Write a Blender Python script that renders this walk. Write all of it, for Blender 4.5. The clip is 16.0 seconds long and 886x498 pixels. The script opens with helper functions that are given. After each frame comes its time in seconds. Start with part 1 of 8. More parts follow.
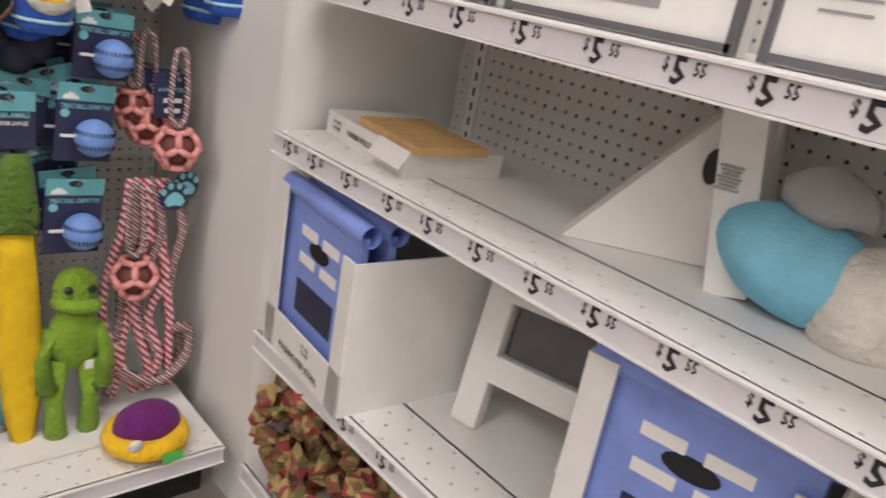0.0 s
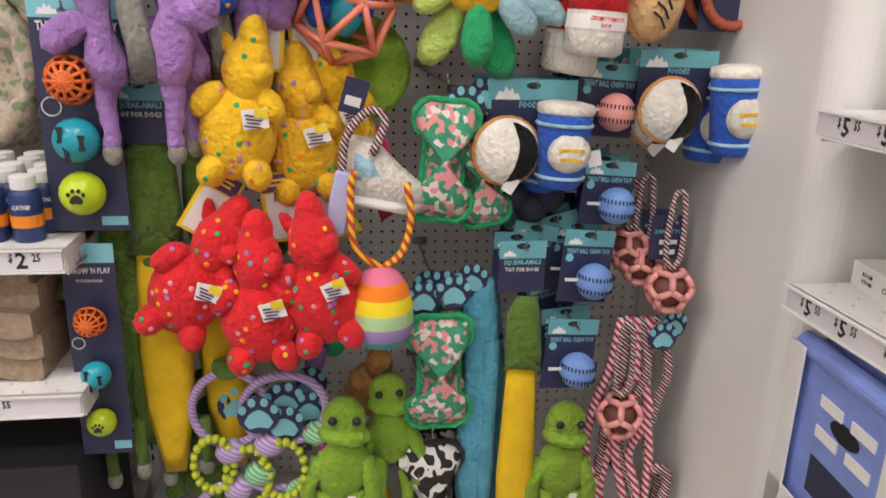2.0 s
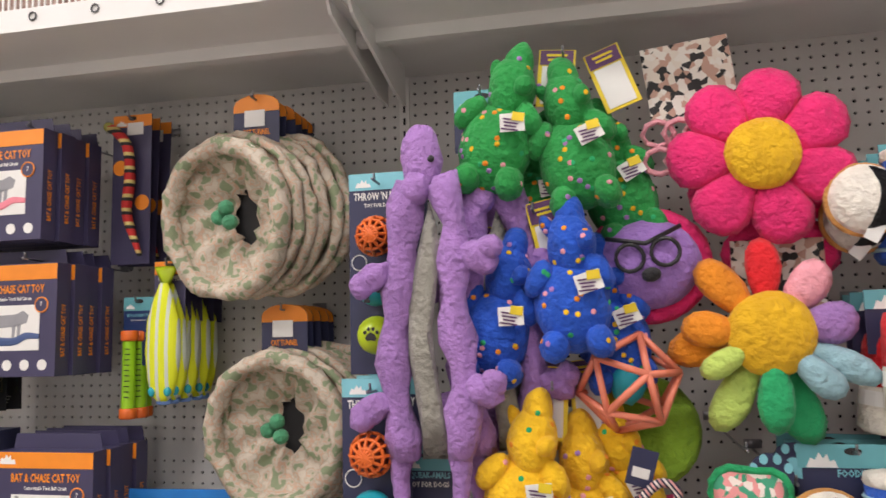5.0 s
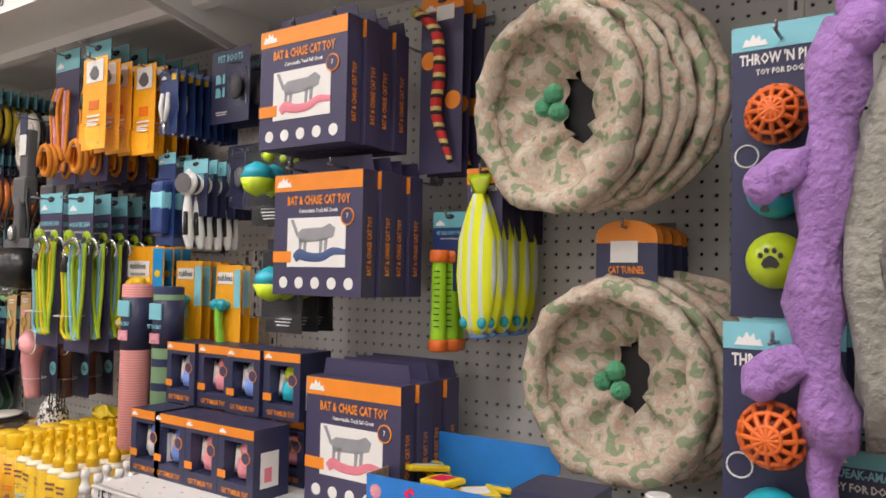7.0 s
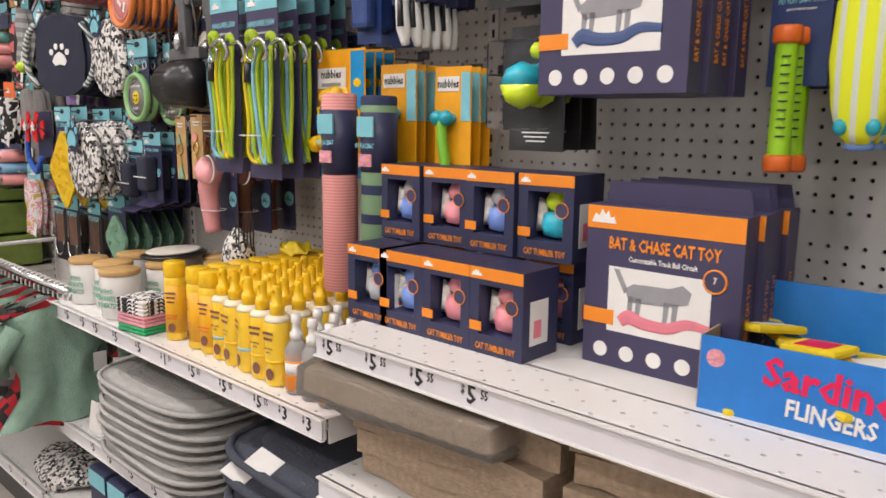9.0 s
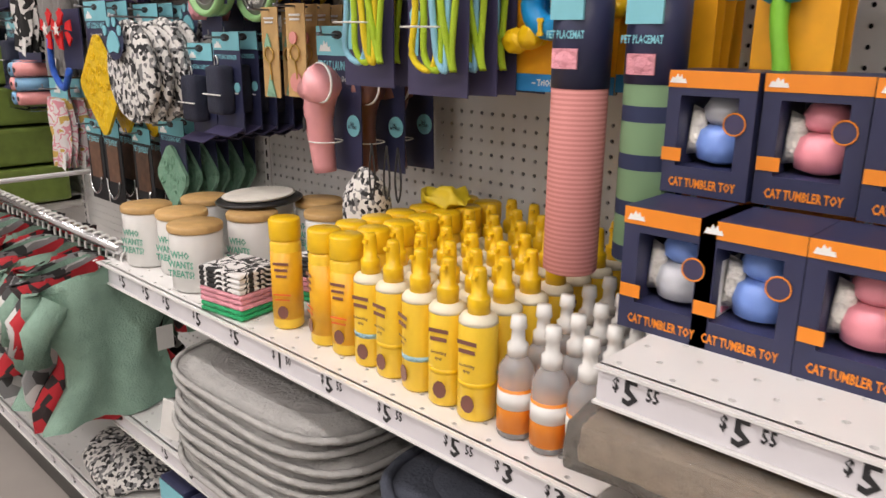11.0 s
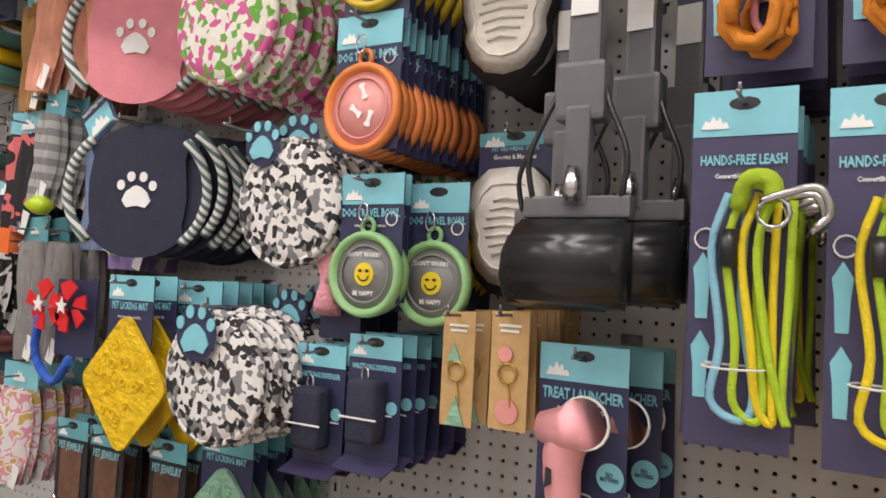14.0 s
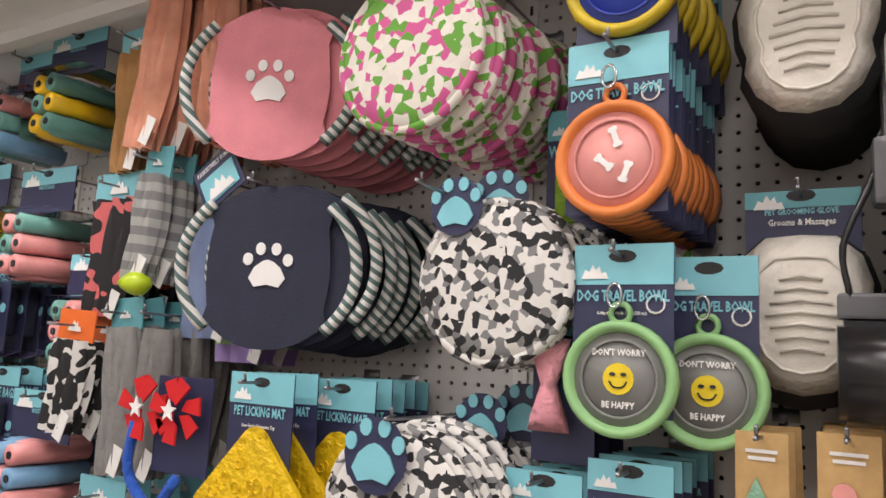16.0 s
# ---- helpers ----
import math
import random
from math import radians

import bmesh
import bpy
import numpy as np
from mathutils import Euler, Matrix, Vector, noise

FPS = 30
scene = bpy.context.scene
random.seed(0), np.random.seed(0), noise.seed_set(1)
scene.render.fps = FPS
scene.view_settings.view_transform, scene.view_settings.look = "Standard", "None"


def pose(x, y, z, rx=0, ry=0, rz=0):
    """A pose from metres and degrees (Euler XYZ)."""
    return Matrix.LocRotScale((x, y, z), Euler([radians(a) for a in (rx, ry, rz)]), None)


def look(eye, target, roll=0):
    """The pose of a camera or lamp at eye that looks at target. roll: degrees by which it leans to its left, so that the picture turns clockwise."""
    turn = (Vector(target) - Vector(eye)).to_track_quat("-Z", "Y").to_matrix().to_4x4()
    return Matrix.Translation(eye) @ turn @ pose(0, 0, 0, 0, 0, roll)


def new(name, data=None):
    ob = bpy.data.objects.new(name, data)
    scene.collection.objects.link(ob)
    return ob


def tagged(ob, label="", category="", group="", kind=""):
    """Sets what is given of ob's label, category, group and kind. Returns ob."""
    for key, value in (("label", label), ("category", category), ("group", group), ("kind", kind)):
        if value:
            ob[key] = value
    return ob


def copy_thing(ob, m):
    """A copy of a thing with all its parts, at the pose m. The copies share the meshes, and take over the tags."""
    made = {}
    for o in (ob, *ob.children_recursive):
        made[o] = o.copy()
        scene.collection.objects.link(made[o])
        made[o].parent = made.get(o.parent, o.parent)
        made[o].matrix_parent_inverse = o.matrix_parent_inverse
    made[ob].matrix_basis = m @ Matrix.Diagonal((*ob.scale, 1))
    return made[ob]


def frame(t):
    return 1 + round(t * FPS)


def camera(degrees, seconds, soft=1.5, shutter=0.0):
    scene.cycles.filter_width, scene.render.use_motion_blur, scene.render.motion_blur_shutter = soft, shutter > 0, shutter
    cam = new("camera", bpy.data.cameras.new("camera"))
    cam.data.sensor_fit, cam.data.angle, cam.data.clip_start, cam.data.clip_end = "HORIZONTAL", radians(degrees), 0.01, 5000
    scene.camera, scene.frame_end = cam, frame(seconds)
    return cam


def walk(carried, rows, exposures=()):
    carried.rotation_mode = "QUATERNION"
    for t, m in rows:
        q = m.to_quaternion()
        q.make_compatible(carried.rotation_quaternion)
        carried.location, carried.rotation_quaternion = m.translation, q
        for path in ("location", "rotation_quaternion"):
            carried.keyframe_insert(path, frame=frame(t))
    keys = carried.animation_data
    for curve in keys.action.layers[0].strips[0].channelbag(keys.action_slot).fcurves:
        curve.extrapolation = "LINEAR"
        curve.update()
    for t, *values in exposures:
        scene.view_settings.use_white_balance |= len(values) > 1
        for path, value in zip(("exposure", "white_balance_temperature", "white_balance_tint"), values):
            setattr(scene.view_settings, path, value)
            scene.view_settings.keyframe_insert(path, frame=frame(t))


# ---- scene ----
from mathutils.bvhtree import BVHTree

cam = camera(61.4, 16.0, shutter=0.2)
PATH = [
    (0, (0.009, -0.06, 1.207), (1.311, 1.297, 0.527), 10.4),
    (0.5, (-0.069, -0.018, 1.204), (0.935, 1.541, 0.455), 8.7),
    (1, (-0.109, 0.041, 1.238), (0.617, 1.734, 0.459), 6.2),
    (1.5, (-0.083, 0.072, 1.255), (0.391, 1.878, 0.538), 3.6),
    (2, (-0.05, 0.076, 1.287), (0.243, 1.965, 0.701), 1.7),
    (2.5, (-0.039, 0.071, 1.326), (0.182, 2.011, 0.889), 0.6),
    (3, (-0.026, 0.049, 1.368), (0.143, 2.028, 1.128), -0.0),
    (3.2, (-0.026, 0.041, 1.377), (0.126, 2.029, 1.22), -0.2),
    (5.3, (-0.075, 0.143, 1.378), (-0.607, 2.055, 1.627), -1.2),
    (5.5, (-0.113, 0.171, 1.374), (-0.721, 2.059, 1.631), -1.0),
    (6, (-0.176, 0.229, 1.371), (-0.99, 2.041, 1.595), -0.6),
    (6.5, (-0.23, 0.327, 1.367), (-1.231, 2.051, 1.534), 0.3),
    (7, (-0.273, 0.418, 1.351), (-1.408, 2.064, 1.426), 1.1),
    (7.5, (-0.322, 0.489, 1.323), (-1.564, 2.056, 1.272), 1.3),
    (8, (-0.466, 0.515, 1.299), (-1.748, 2.044, 1.162), 1.3),
    (8.5, (-0.612, 0.503, 1.291), (-1.919, 2.0, 1.06), 1.1),
    (9, (-0.721, 0.525, 1.273), (-2.055, 1.977, 0.936), 0.7),
    (9.5, (-0.875, 0.605, 1.264), (-2.245, 1.999, 0.842), 0.3),
    (10, (-1.013, 0.658, 1.243), (-2.404, 2.004, 0.738), -0.0),
    (10.2, (-1.071, 0.66, 1.225), (-2.461, 2.003, 0.71), 0.3),
    (12.3, (-1.691, 0.722, 1.237), (-2.81, 2.278, 0.666), -0.6),
    (12.5, (-1.726, 0.725, 1.239), (-2.821, 2.32, 0.733), -0.2),
    (13, (-1.83, 0.702, 1.281), (-2.877, 2.379, 0.978), 0.9),
    (13.5, (-1.953, 0.624, 1.305), (-2.964, 2.348, 1.23), 2.4),
    (14, (-2.046, 0.561, 1.321), (-3.049, 2.288, 1.408), 2.8),
    (14.5, (-2.117, 0.554, 1.323), (-3.147, 2.258, 1.519), 3.1),
    (15, (-2.243, 0.601, 1.344), (-3.296, 2.284, 1.589), 3.2),
    (15.5, (-2.348, 0.651, 1.351), (-3.395, 2.333, 1.621), 3.0),
    (16, (-2.451, 0.644, 1.343), (-3.46, 2.348, 1.624), 2.8),
]
walk(cam, [(t, look(eye, target, roll)) for t, eye, target, roll in PATH])

# ---- light ----
world = bpy.data.worlds.new("store_air")
scene.world = world
world.use_nodes = True
world.node_tree.nodes["Background"].inputs[0].default_value = (0.9, 0.95, 1.0, 1)
world.node_tree.nodes["Background"].inputs[1].default_value = 0.03
scene.view_settings.exposure = 0.0


# ---- materials ----
def mat(name, col, rough=0.5, metal=0.0, var=0.12, scale=30.0, bump=0.0, bscale=200.0, sheen=0.0, trans=0.0, spec=0.5):
    m = bpy.data.materials.new(name)
    m.use_nodes = True
    nt = m.node_tree
    b = nt.nodes["Principled BSDF"]
    b.inputs["Roughness"].default_value = rough
    b.inputs["Metallic"].default_value = metal
    b.inputs["Specular IOR Level"].default_value = spec
    if sheen:
        b.inputs["Sheen Weight"].default_value = sheen
        b.inputs["Sheen Roughness"].default_value = 0.5
    if trans:
        b.inputs["Transmission Weight"].default_value = trans
        b.inputs["IOR"].default_value = 1.3 if rough > 0.07 else 1.06
    co = nt.nodes.new("ShaderNodeTexCoord")
    n1 = nt.nodes.new("ShaderNodeTexNoise")
    n1.inputs["Scale"].default_value = scale
    n1.inputs["Detail"].default_value = 6
    nt.links.new(co.outputs["Object"], n1.inputs["Vector"])
    info = nt.nodes.new("ShaderNodeObjectInfo")
    add = nt.nodes.new("ShaderNodeMath")
    add.operation = "MULTIPLY_ADD"
    add.inputs[1].default_value = 0.3
    nt.links.new(info.outputs["Random"], add.inputs[0])
    nt.links.new(n1.outputs["Fac"], add.inputs[2])
    ramp = nt.nodes.new("ShaderNodeValToRGB")
    ramp.color_ramp.elements[0].position, ramp.color_ramp.elements[1].position = 0.35, 0.95
    lo = [max(0, c * (1 - var)) for c in col]
    hi = [min(1, c * (1 + var)) for c in col]
    ramp.color_ramp.elements[0].color = (*lo, 1)
    ramp.color_ramp.elements[1].color = (*hi, 1)
    nt.links.new(add.outputs[0], ramp.inputs[0])
    nt.links.new(ramp.outputs[0], b.inputs["Base Color"])
    if bump:
        n2 = nt.nodes.new("ShaderNodeTexNoise")
        n2.inputs["Scale"].default_value = bscale
        n2.inputs["Detail"].default_value = 4
        nt.links.new(co.outputs["Object"], n2.inputs["Vector"])
        bp = nt.nodes.new("ShaderNodeBump")
        bp.inputs["Strength"].default_value = bump
        bp.inputs["Distance"].default_value = 0.01
        nt.links.new(n2.outputs["Fac"], bp.inputs["Height"])
        nt.links.new(bp.outputs["Normal"], b.inputs["Normal"])
    return m


def patterned(name, cols, scale, rough=0.8, kind="cell", bump=0.2):
    """Cloth print: patches of the given colours, in cells or cloudy blots."""
    m = bpy.data.materials.new(name)
    m.use_nodes = True
    nt = m.node_tree
    b = nt.nodes["Principled BSDF"]
    b.inputs["Roughness"].default_value = rough
    co = nt.nodes.new("ShaderNodeTexCoord")
    ramp = nt.nodes.new("ShaderNodeValToRGB")
    ramp.color_ramp.interpolation = "CONSTANT"
    if kind == "cell":
        v = nt.nodes.new("ShaderNodeTexVoronoi")
        v.inputs["Scale"].default_value = scale
        sep = nt.nodes.new("ShaderNodeSeparateColor")
        nt.links.new(v.outputs["Color"], sep.inputs[0])
        src = sep.outputs[0]
        lo, hi = 0.0, 1.0
    else:
        v = nt.nodes.new("ShaderNodeTexNoise")
        v.inputs["Scale"].default_value = scale
        v.inputs["Detail"].default_value = 1
        src = v.outputs["Fac"]
        lo, hi = 0.36, 0.64
    nt.links.new(co.outputs["Object"], v.inputs["Vector"])
    el = ramp.color_ramp.elements
    while len(el) < len(cols):
        el.new(0.5)
    for i, c in enumerate(cols):
        el[i].position = 0 if i == 0 else lo + (hi - lo) * i / len(cols)
        el[i].color = (*c, 1)
    nt.links.new(src, ramp.inputs[0])
    nt.links.new(ramp.outputs[0], b.inputs["Base Color"])
    n2 = nt.nodes.new("ShaderNodeTexNoise")
    n2.inputs["Scale"].default_value = 120
    nt.links.new(co.outputs["Object"], n2.inputs["Vector"])
    bp = nt.nodes.new("ShaderNodeBump")
    bp.inputs["Strength"].default_value = bump
    bp.inputs["Distance"].default_value = 0.004
    nt.links.new(n2.outputs["Fac"], bp.inputs["Height"])
    nt.links.new(bp.outputs["Normal"], b.inputs["Normal"])
    return m


def striped(name, cols, freq, axis=2, rough=0.8, slant=0.0):
    m = bpy.data.materials.new(name)
    m.use_nodes = True
    nt = m.node_tree
    b = nt.nodes["Principled BSDF"]
    b.inputs["Roughness"].default_value = rough
    co = nt.nodes.new("ShaderNodeTexCoord")
    sep = nt.nodes.new("ShaderNodeSeparateXYZ")
    nt.links.new(co.outputs["Object"], sep.inputs[0])
    mul = nt.nodes.new("ShaderNodeMath")
    mul.operation = "MULTIPLY"
    mul.inputs[1].default_value = freq
    nt.links.new(sep.outputs[axis], mul.inputs[0])
    src = mul
    if slant:
        ma = nt.nodes.new("ShaderNodeMath")
        ma.operation = "MULTIPLY_ADD"
        ma.inputs[1].default_value = slant
        nt.links.new(sep.outputs[0], ma.inputs[0])
        nt.links.new(mul.outputs[0], ma.inputs[2])
        src = ma
    fr = nt.nodes.new("ShaderNodeMath")
    fr.operation = "FRACT"
    nt.links.new(src.outputs[0], fr.inputs[0])
    ramp = nt.nodes.new("ShaderNodeValToRGB")
    ramp.color_ramp.interpolation = "CONSTANT"
    el = ramp.color_ramp.elements
    while len(el) < len(cols):
        el.new(0.5)
    for i, c in enumerate(cols):
        el[i].position = i / len(cols)
        el[i].color = (*c, 1)
    nt.links.new(fr.outputs[0], ramp.inputs[0])
    nt.links.new(ramp.outputs[0], b.inputs["Base Color"])
    return m


WHITE_STEEL = mat("white_enamel", (0.80, 0.79, 0.77), 0.38, var=0.04, scale=6, bump=0.03, bscale=300)
PANEL = mat("white_panel", (0.80, 0.79, 0.765), 0.5, var=0.05, scale=3, bump=0.03, bscale=150)
PEG = mat("pegboard_white", (0.66, 0.65, 0.63), 0.55, var=0.05, scale=4, bump=0.04, bscale=400)
# near-black that stands in for the shade in holes and openings
DARK = mat("hole_shade_black", (0.012, 0.012, 0.014), 0.8)
STRIP = mat("price_strip", (0.72, 0.70, 0.73), 0.25, var=0.06, scale=20)
INK = mat("black_ink", (0.02, 0.02, 0.022), 0.6)
GREYINK = mat("grey_ink", (0.30, 0.30, 0.32), 0.6)
FLOOR = mat("grey_floor_tile", (0.34, 0.31, 0.28), 0.35, var=0.1, scale=5, bump=0.03)
CEIL = mat("ceiling_tile", (0.7, 0.7, 0.69), 0.9, var=0.05)
BEIGE_WALL = mat("pinkish_beige_wall", (0.52, 0.38, 0.33), 0.85, var=0.1, scale=4, bump=0.1, bscale=40)
NAVY = mat("navy_card", (0.030, 0.034, 0.085), 0.42, var=0.1, scale=15)
PURPLENAVY = mat("purple_navy_board", (0.052, 0.046, 0.105), 0.45, var=0.1, scale=12)
DEEPBLUE = mat("deep_blue_card", (0.016, 0.04, 0.15), 0.4)
CYAN = mat("cyan_header", (0.22, 0.56, 0.64), 0.42, var=0.06)
TEAL = mat("teal_header", (0.14, 0.42, 0.47), 0.42, var=0.06)
ORANGE = mat("orange_print", (0.86, 0.27, 0.02), 0.42, var=0.05)
PAPER = mat("white_paper", (0.80, 0.79, 0.76), 0.55, var=0.04)
KRAFT = mat("kraft_card", (0.56, 0.36, 0.15), 0.75, var=0.15, scale=60)
CARDB = mat("corrugated_cardboard", (0.36, 0.27, 0.19), 0.85, var=0.25, scale=80, bump=0.4, bscale=180)
YELTAG = mat("yellow_tag", (0.80, 0.60, 0.02), 0.5)
PURPTAG = mat("purple_tag", (0.10, 0.03, 0.12), 0.5)
CHROME = mat("chrome_wire", (0.62, 0.62, 0.63), 0.22, 1.0, var=0.05)
HOOKM = mat("zinc_hook", (0.30, 0.30, 0.32), 0.35, 0.9)
BLACKP = mat("black_plastic", (0.018, 0.018, 0.019), 0.28)
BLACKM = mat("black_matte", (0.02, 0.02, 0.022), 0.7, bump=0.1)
GREYP = mat("grey_plastic", (0.12, 0.12, 0.125), 0.4)
CLEAR = mat("clear_blister", (0.95, 0.95, 0.96), 0.06, var=0.0, trans=1.0)


def plush(name, col, b=0.9):
    return mat(name, col, 0.85, var=0.22, scale=25, bump=b, bscale=90, sheen=0.1)


RED = plush("red_plush", (0.72, 0.012, 0.02))
YEL = plush("yellow_plush", (0.90, 0.50, 0.01))
BLUE = plush("blue_plush", (0.012, 0.09, 0.55))
GREEN = plush("green_plush", (0.02, 0.30, 0.06))
LILAC = plush("lilac_plush", (0.38, 0.20, 0.52), 1.0)
GREYPL = plush("grey_plush", (0.30, 0.29, 0.25))
GATOR = plush("olive_plush", (0.10, 0.19, 0.02), 1.0)
FROG = plush("lime_plush", (0.22, 0.38, 0.025))
BANANA = mat("mustard_cloth", (0.74, 0.48, 0.008), 0.85, var=0.12, bump=0.5, bscale=40)
SKYPL = plush("sky_plush", (0.09, 0.36, 0.50))
PINKPL = plush("hot_pink_plush", (0.80, 0.02, 0.17))
ORPL = plush("orange_plush", (0.88, 0.28, 0.012))
LIMEPL = plush("pale_lime_plush", (0.50, 0.66, 0.14))
PALEBLUE = plush("pale_blue_plush", (0.36, 0.60, 0.68))
PINK2 = plush("pale_pink_plush", (0.80, 0.34, 0.40))
EMER = plush("emerald_plush", (0.02, 0.42, 0.15))
CREAM = plush("cream_plush", (0.78, 0.74, 0.66))
BROWNPL = plush("tan_plush", (0.52, 0.25, 0.07))
BLACKPL = plush("black_plush", (0.02, 0.02, 0.022))
ROYAL = plush("royal_blue_plush", (0.02, 0.10, 0.50))
CORAL = mat("coral_rubber", (0.80, 0.24, 0.15), 0.35)
PINKR = mat("pink_rubber", (0.78, 0.33, 0.30), 0.45)
ORR = mat("orange_rubber", (0.80, 0.16, 0.025), 0.4)
TEALR = mat("teal_rubber", (0.02, 0.36, 0.45), 0.3)
LIMER = mat("lime_rubber", (0.50, 0.66, 0.02), 0.3)
PERI = mat("periwinkle_plastic", (0.24, 0.33, 0.75), 0.38)
YELP = mat("yellow_plastic", (0.92, 0.56, 0.01), 0.32)
YELB = mat("yellow_bottle", (0.93, 0.60, 0.04), 0.3)
ORANGEL = mat("orange_leash", (0.80, 0.27, 0.015), 0.6, bump=0.5, bscale=600)
LIMEL = mat("lime_leash", (0.42, 0.60, 0.02), 0.6, bump=0.5, bscale=600)
YELL = mat("yellow_leash", (0.86, 0.66, 0.01), 0.6, bump=0.5, bscale=600)
SKYL = mat("sky_leash", (0.28, 0.58, 0.74), 0.6, bump=0.5, bscale=600)
PINKCL = mat("pink_canvas", (0.72, 0.25, 0.29), 0.8, var=0.1, bump=0.3, bscale=400)
NAVYCL = mat("navy_canvas", (0.022, 0.026, 0.05), 0.8, var=0.15, bump=0.3, bscale=400)
WHITEPAINT = mat("white_print", (0.85, 0.84, 0.82), 0.6, var=0.03)
WOOD = mat("bamboo", (0.58, 0.36, 0.14), 0.5, var=0.2, scale=40)
CERAM = mat("white_ceramic", (0.80, 0.79, 0.76), 0.25, var=0.03)
SAGE = mat("sage_fleece", (0.24, 0.37, 0.29), 0.9, var=0.15, bump=0.4)
LICKY = mat("yellow_silicone", (0.80, 0.52, 0.005), 0.45, bump=1.0, bscale=70)
LICKG = mat("sage_silicone", (0.24, 0.45, 0.31), 0.5, bump=1.0, bscale=70)
CREAMR = mat("cream_silicone", (0.76, 0.72, 0.64), 0.5, bump=0.25, bscale=120)
CAMO = patterned("grey_camouflage", [(0.02, 0.02, 0.022), (0.72, 0.70, 0.66), (0.22, 0.22, 0.22), (0.75, 0.73, 0.70)], 125)
CAMOP = patterned("pink_green_camouflage", [(0.62, 0.11, 0.30), (0.78, 0.74, 0.66), (0.14, 0.36, 0.05), (0.74, 0.70, 0.62)], 105)
FLORAL = patterned("floral_print", [(0.05, 0.30, 0.17), (0.80, 0.70, 0.64), (0.76, 0.30, 0.30), (0.06, 0.34, 0.2)], 95)
TUNNEL = patterned("faded_floral_nylon", [(0.24, 0.29, 0.17), (0.46, 0.40, 0.31), (0.52, 0.45, 0.36), (0.55, 0.37, 0.27), (0.48, 0.43, 0.34), (0.58, 0.51, 0.42)], 40, kind="blot", bump=0.6)
COWP = patterned("cow_print", [(0.02, 0.02, 0.02), (0.75, 0.73, 0.70), (0.02, 0.02, 0.02)], 28, kind="blot")
SKULL = patterned("skull_print", [(0.03, 0.03, 0.03), (0.72, 0.66, 0.58), (0.5, 0.32, 0.25), (0.75, 0.72, 0.66)], 90)
ROPE = striped("navy_pink_rope", [(0.03, 0.03, 0.06), (0.62, 0.30, 0.28), (0.03, 0.03, 0.06), (0.70, 0.60, 0.55)], 60, slant=50)
ROPER = striped("red_white_rope", [(0.55, 0.02, 0.08), (0.75, 0.70, 0.68)], 60, slant=60)
ROPEY = striped("yellow_red_rope", [(0.85, 0.55, 0.03), (0.55, 0.06, 0.03)], 45, slant=60)
ROPEG = striped("grey_white_rope", [(0.10, 0.16, 0.15), (0.70, 0.69, 0.66)], 70, slant=60)
ROPEP = striped("purple_rope", [(0.36, 0.22, 0.50), (0.55, 0.45, 0.66)], 120, slant=60)
ROPEGR = striped("green_rope", [(0.12, 0.42, 0.20), (0.40, 0.62, 0.40)], 120, slant=60)
RAINBOW = striped("rainbow_plush", [(0.93, 0.74, 0.02), (0.92, 0.24, 0.012), (0.82, 0.20, 0.34), (0.07, 0.38, 0.40), (0.38, 0.27, 0.58), (0.46, 0.68, 0.33)], 6.6)
FISHY = striped("yellow_silver_fish", [(0.74, 0.80, 0.02), (0.74, 0.80, 0.02), (0.62, 0.68, 0.58)], 38, axis=0)
SNAKE = striped("red_snake", [(0.60, 0.03, 0.03), (0.60, 0.03, 0.03), (0.02, 0.02, 0.02), (0.7, 0.55, 0.2)], 26)
PINKRIB = striped("pink_ribbed_foam", [(0.80, 0.36, 0.33), (0.66, 0.25, 0.24)], 150)
PLAID = patterned("buffalo_plaid", [(0.50, 0.02, 0.03), (0.03, 0.02, 0.02), (0.45, 0.02, 0.03)], 30)
PLAIDG = patterned("grey_plaid", [(0.6, 0.6, 0.58), (0.05, 0.05, 0.05), (0.25, 0.25, 0.25)], 30)
FLUFF = patterned("fluffy_pink_beige", [(0.60, 0.42, 0.36), (0.66, 0.50, 0.44), (0.52, 0.36, 0.32)], 20, kind="blot", bump=1.0)
GARLAND = patterned("dried_flowers", [(0.22, 0.10, 0.05), (0.42, 0.30, 0.12), (0.30, 0.05, 0.05), (0.20, 0.18, 0.06)], 60)


# ---- building helpers ----
def link(bm, name, material, smooth=False):
    me = bpy.data.meshes.new(name)
    bm.normal_update()
    bm.to_mesh(me)
    bm.free()
    if smooth:
        for p in me.polygons:
            p.use_smooth = True
    me.materials.append(material)
    return me


def part(name, bm, material, parent=None, label="", smooth=False, m=None):
    me = bm if isinstance(bm, bpy.types.Mesh) else link(bm, name, material, smooth)
    ob = new(name, me)
    if parent:
        ob.parent = parent
    if m:
        ob.matrix_basis = m
    if label:
        tagged(ob, label)
    if material is CLEAR:
        ob.visible_shadow = False
    return ob


def thing(name, label, category, m, group=""):
    ob = new(name)
    ob.empty_display_size = 0.02
    ob.matrix_basis = m
    return tagged(ob, label, category, group)


def add_box(bm, w, d, h, x=0, y=0, z=0, bevel=0.0, m=None):
    mm = Matrix.Translation((x, y, z)) @ (m or Matrix()) @ Matrix.Diagonal((w, d, h, 1))
    r = bmesh.ops.create_cube(bm, size=1, matrix=mm)
    if bevel:
        es = list({e for v in r["verts"] for e in v.link_edges})
        bmesh.ops.bevel(bm, geom=es, offset=bevel, segments=2, affect="EDGES", profile=0.6)
    return bm


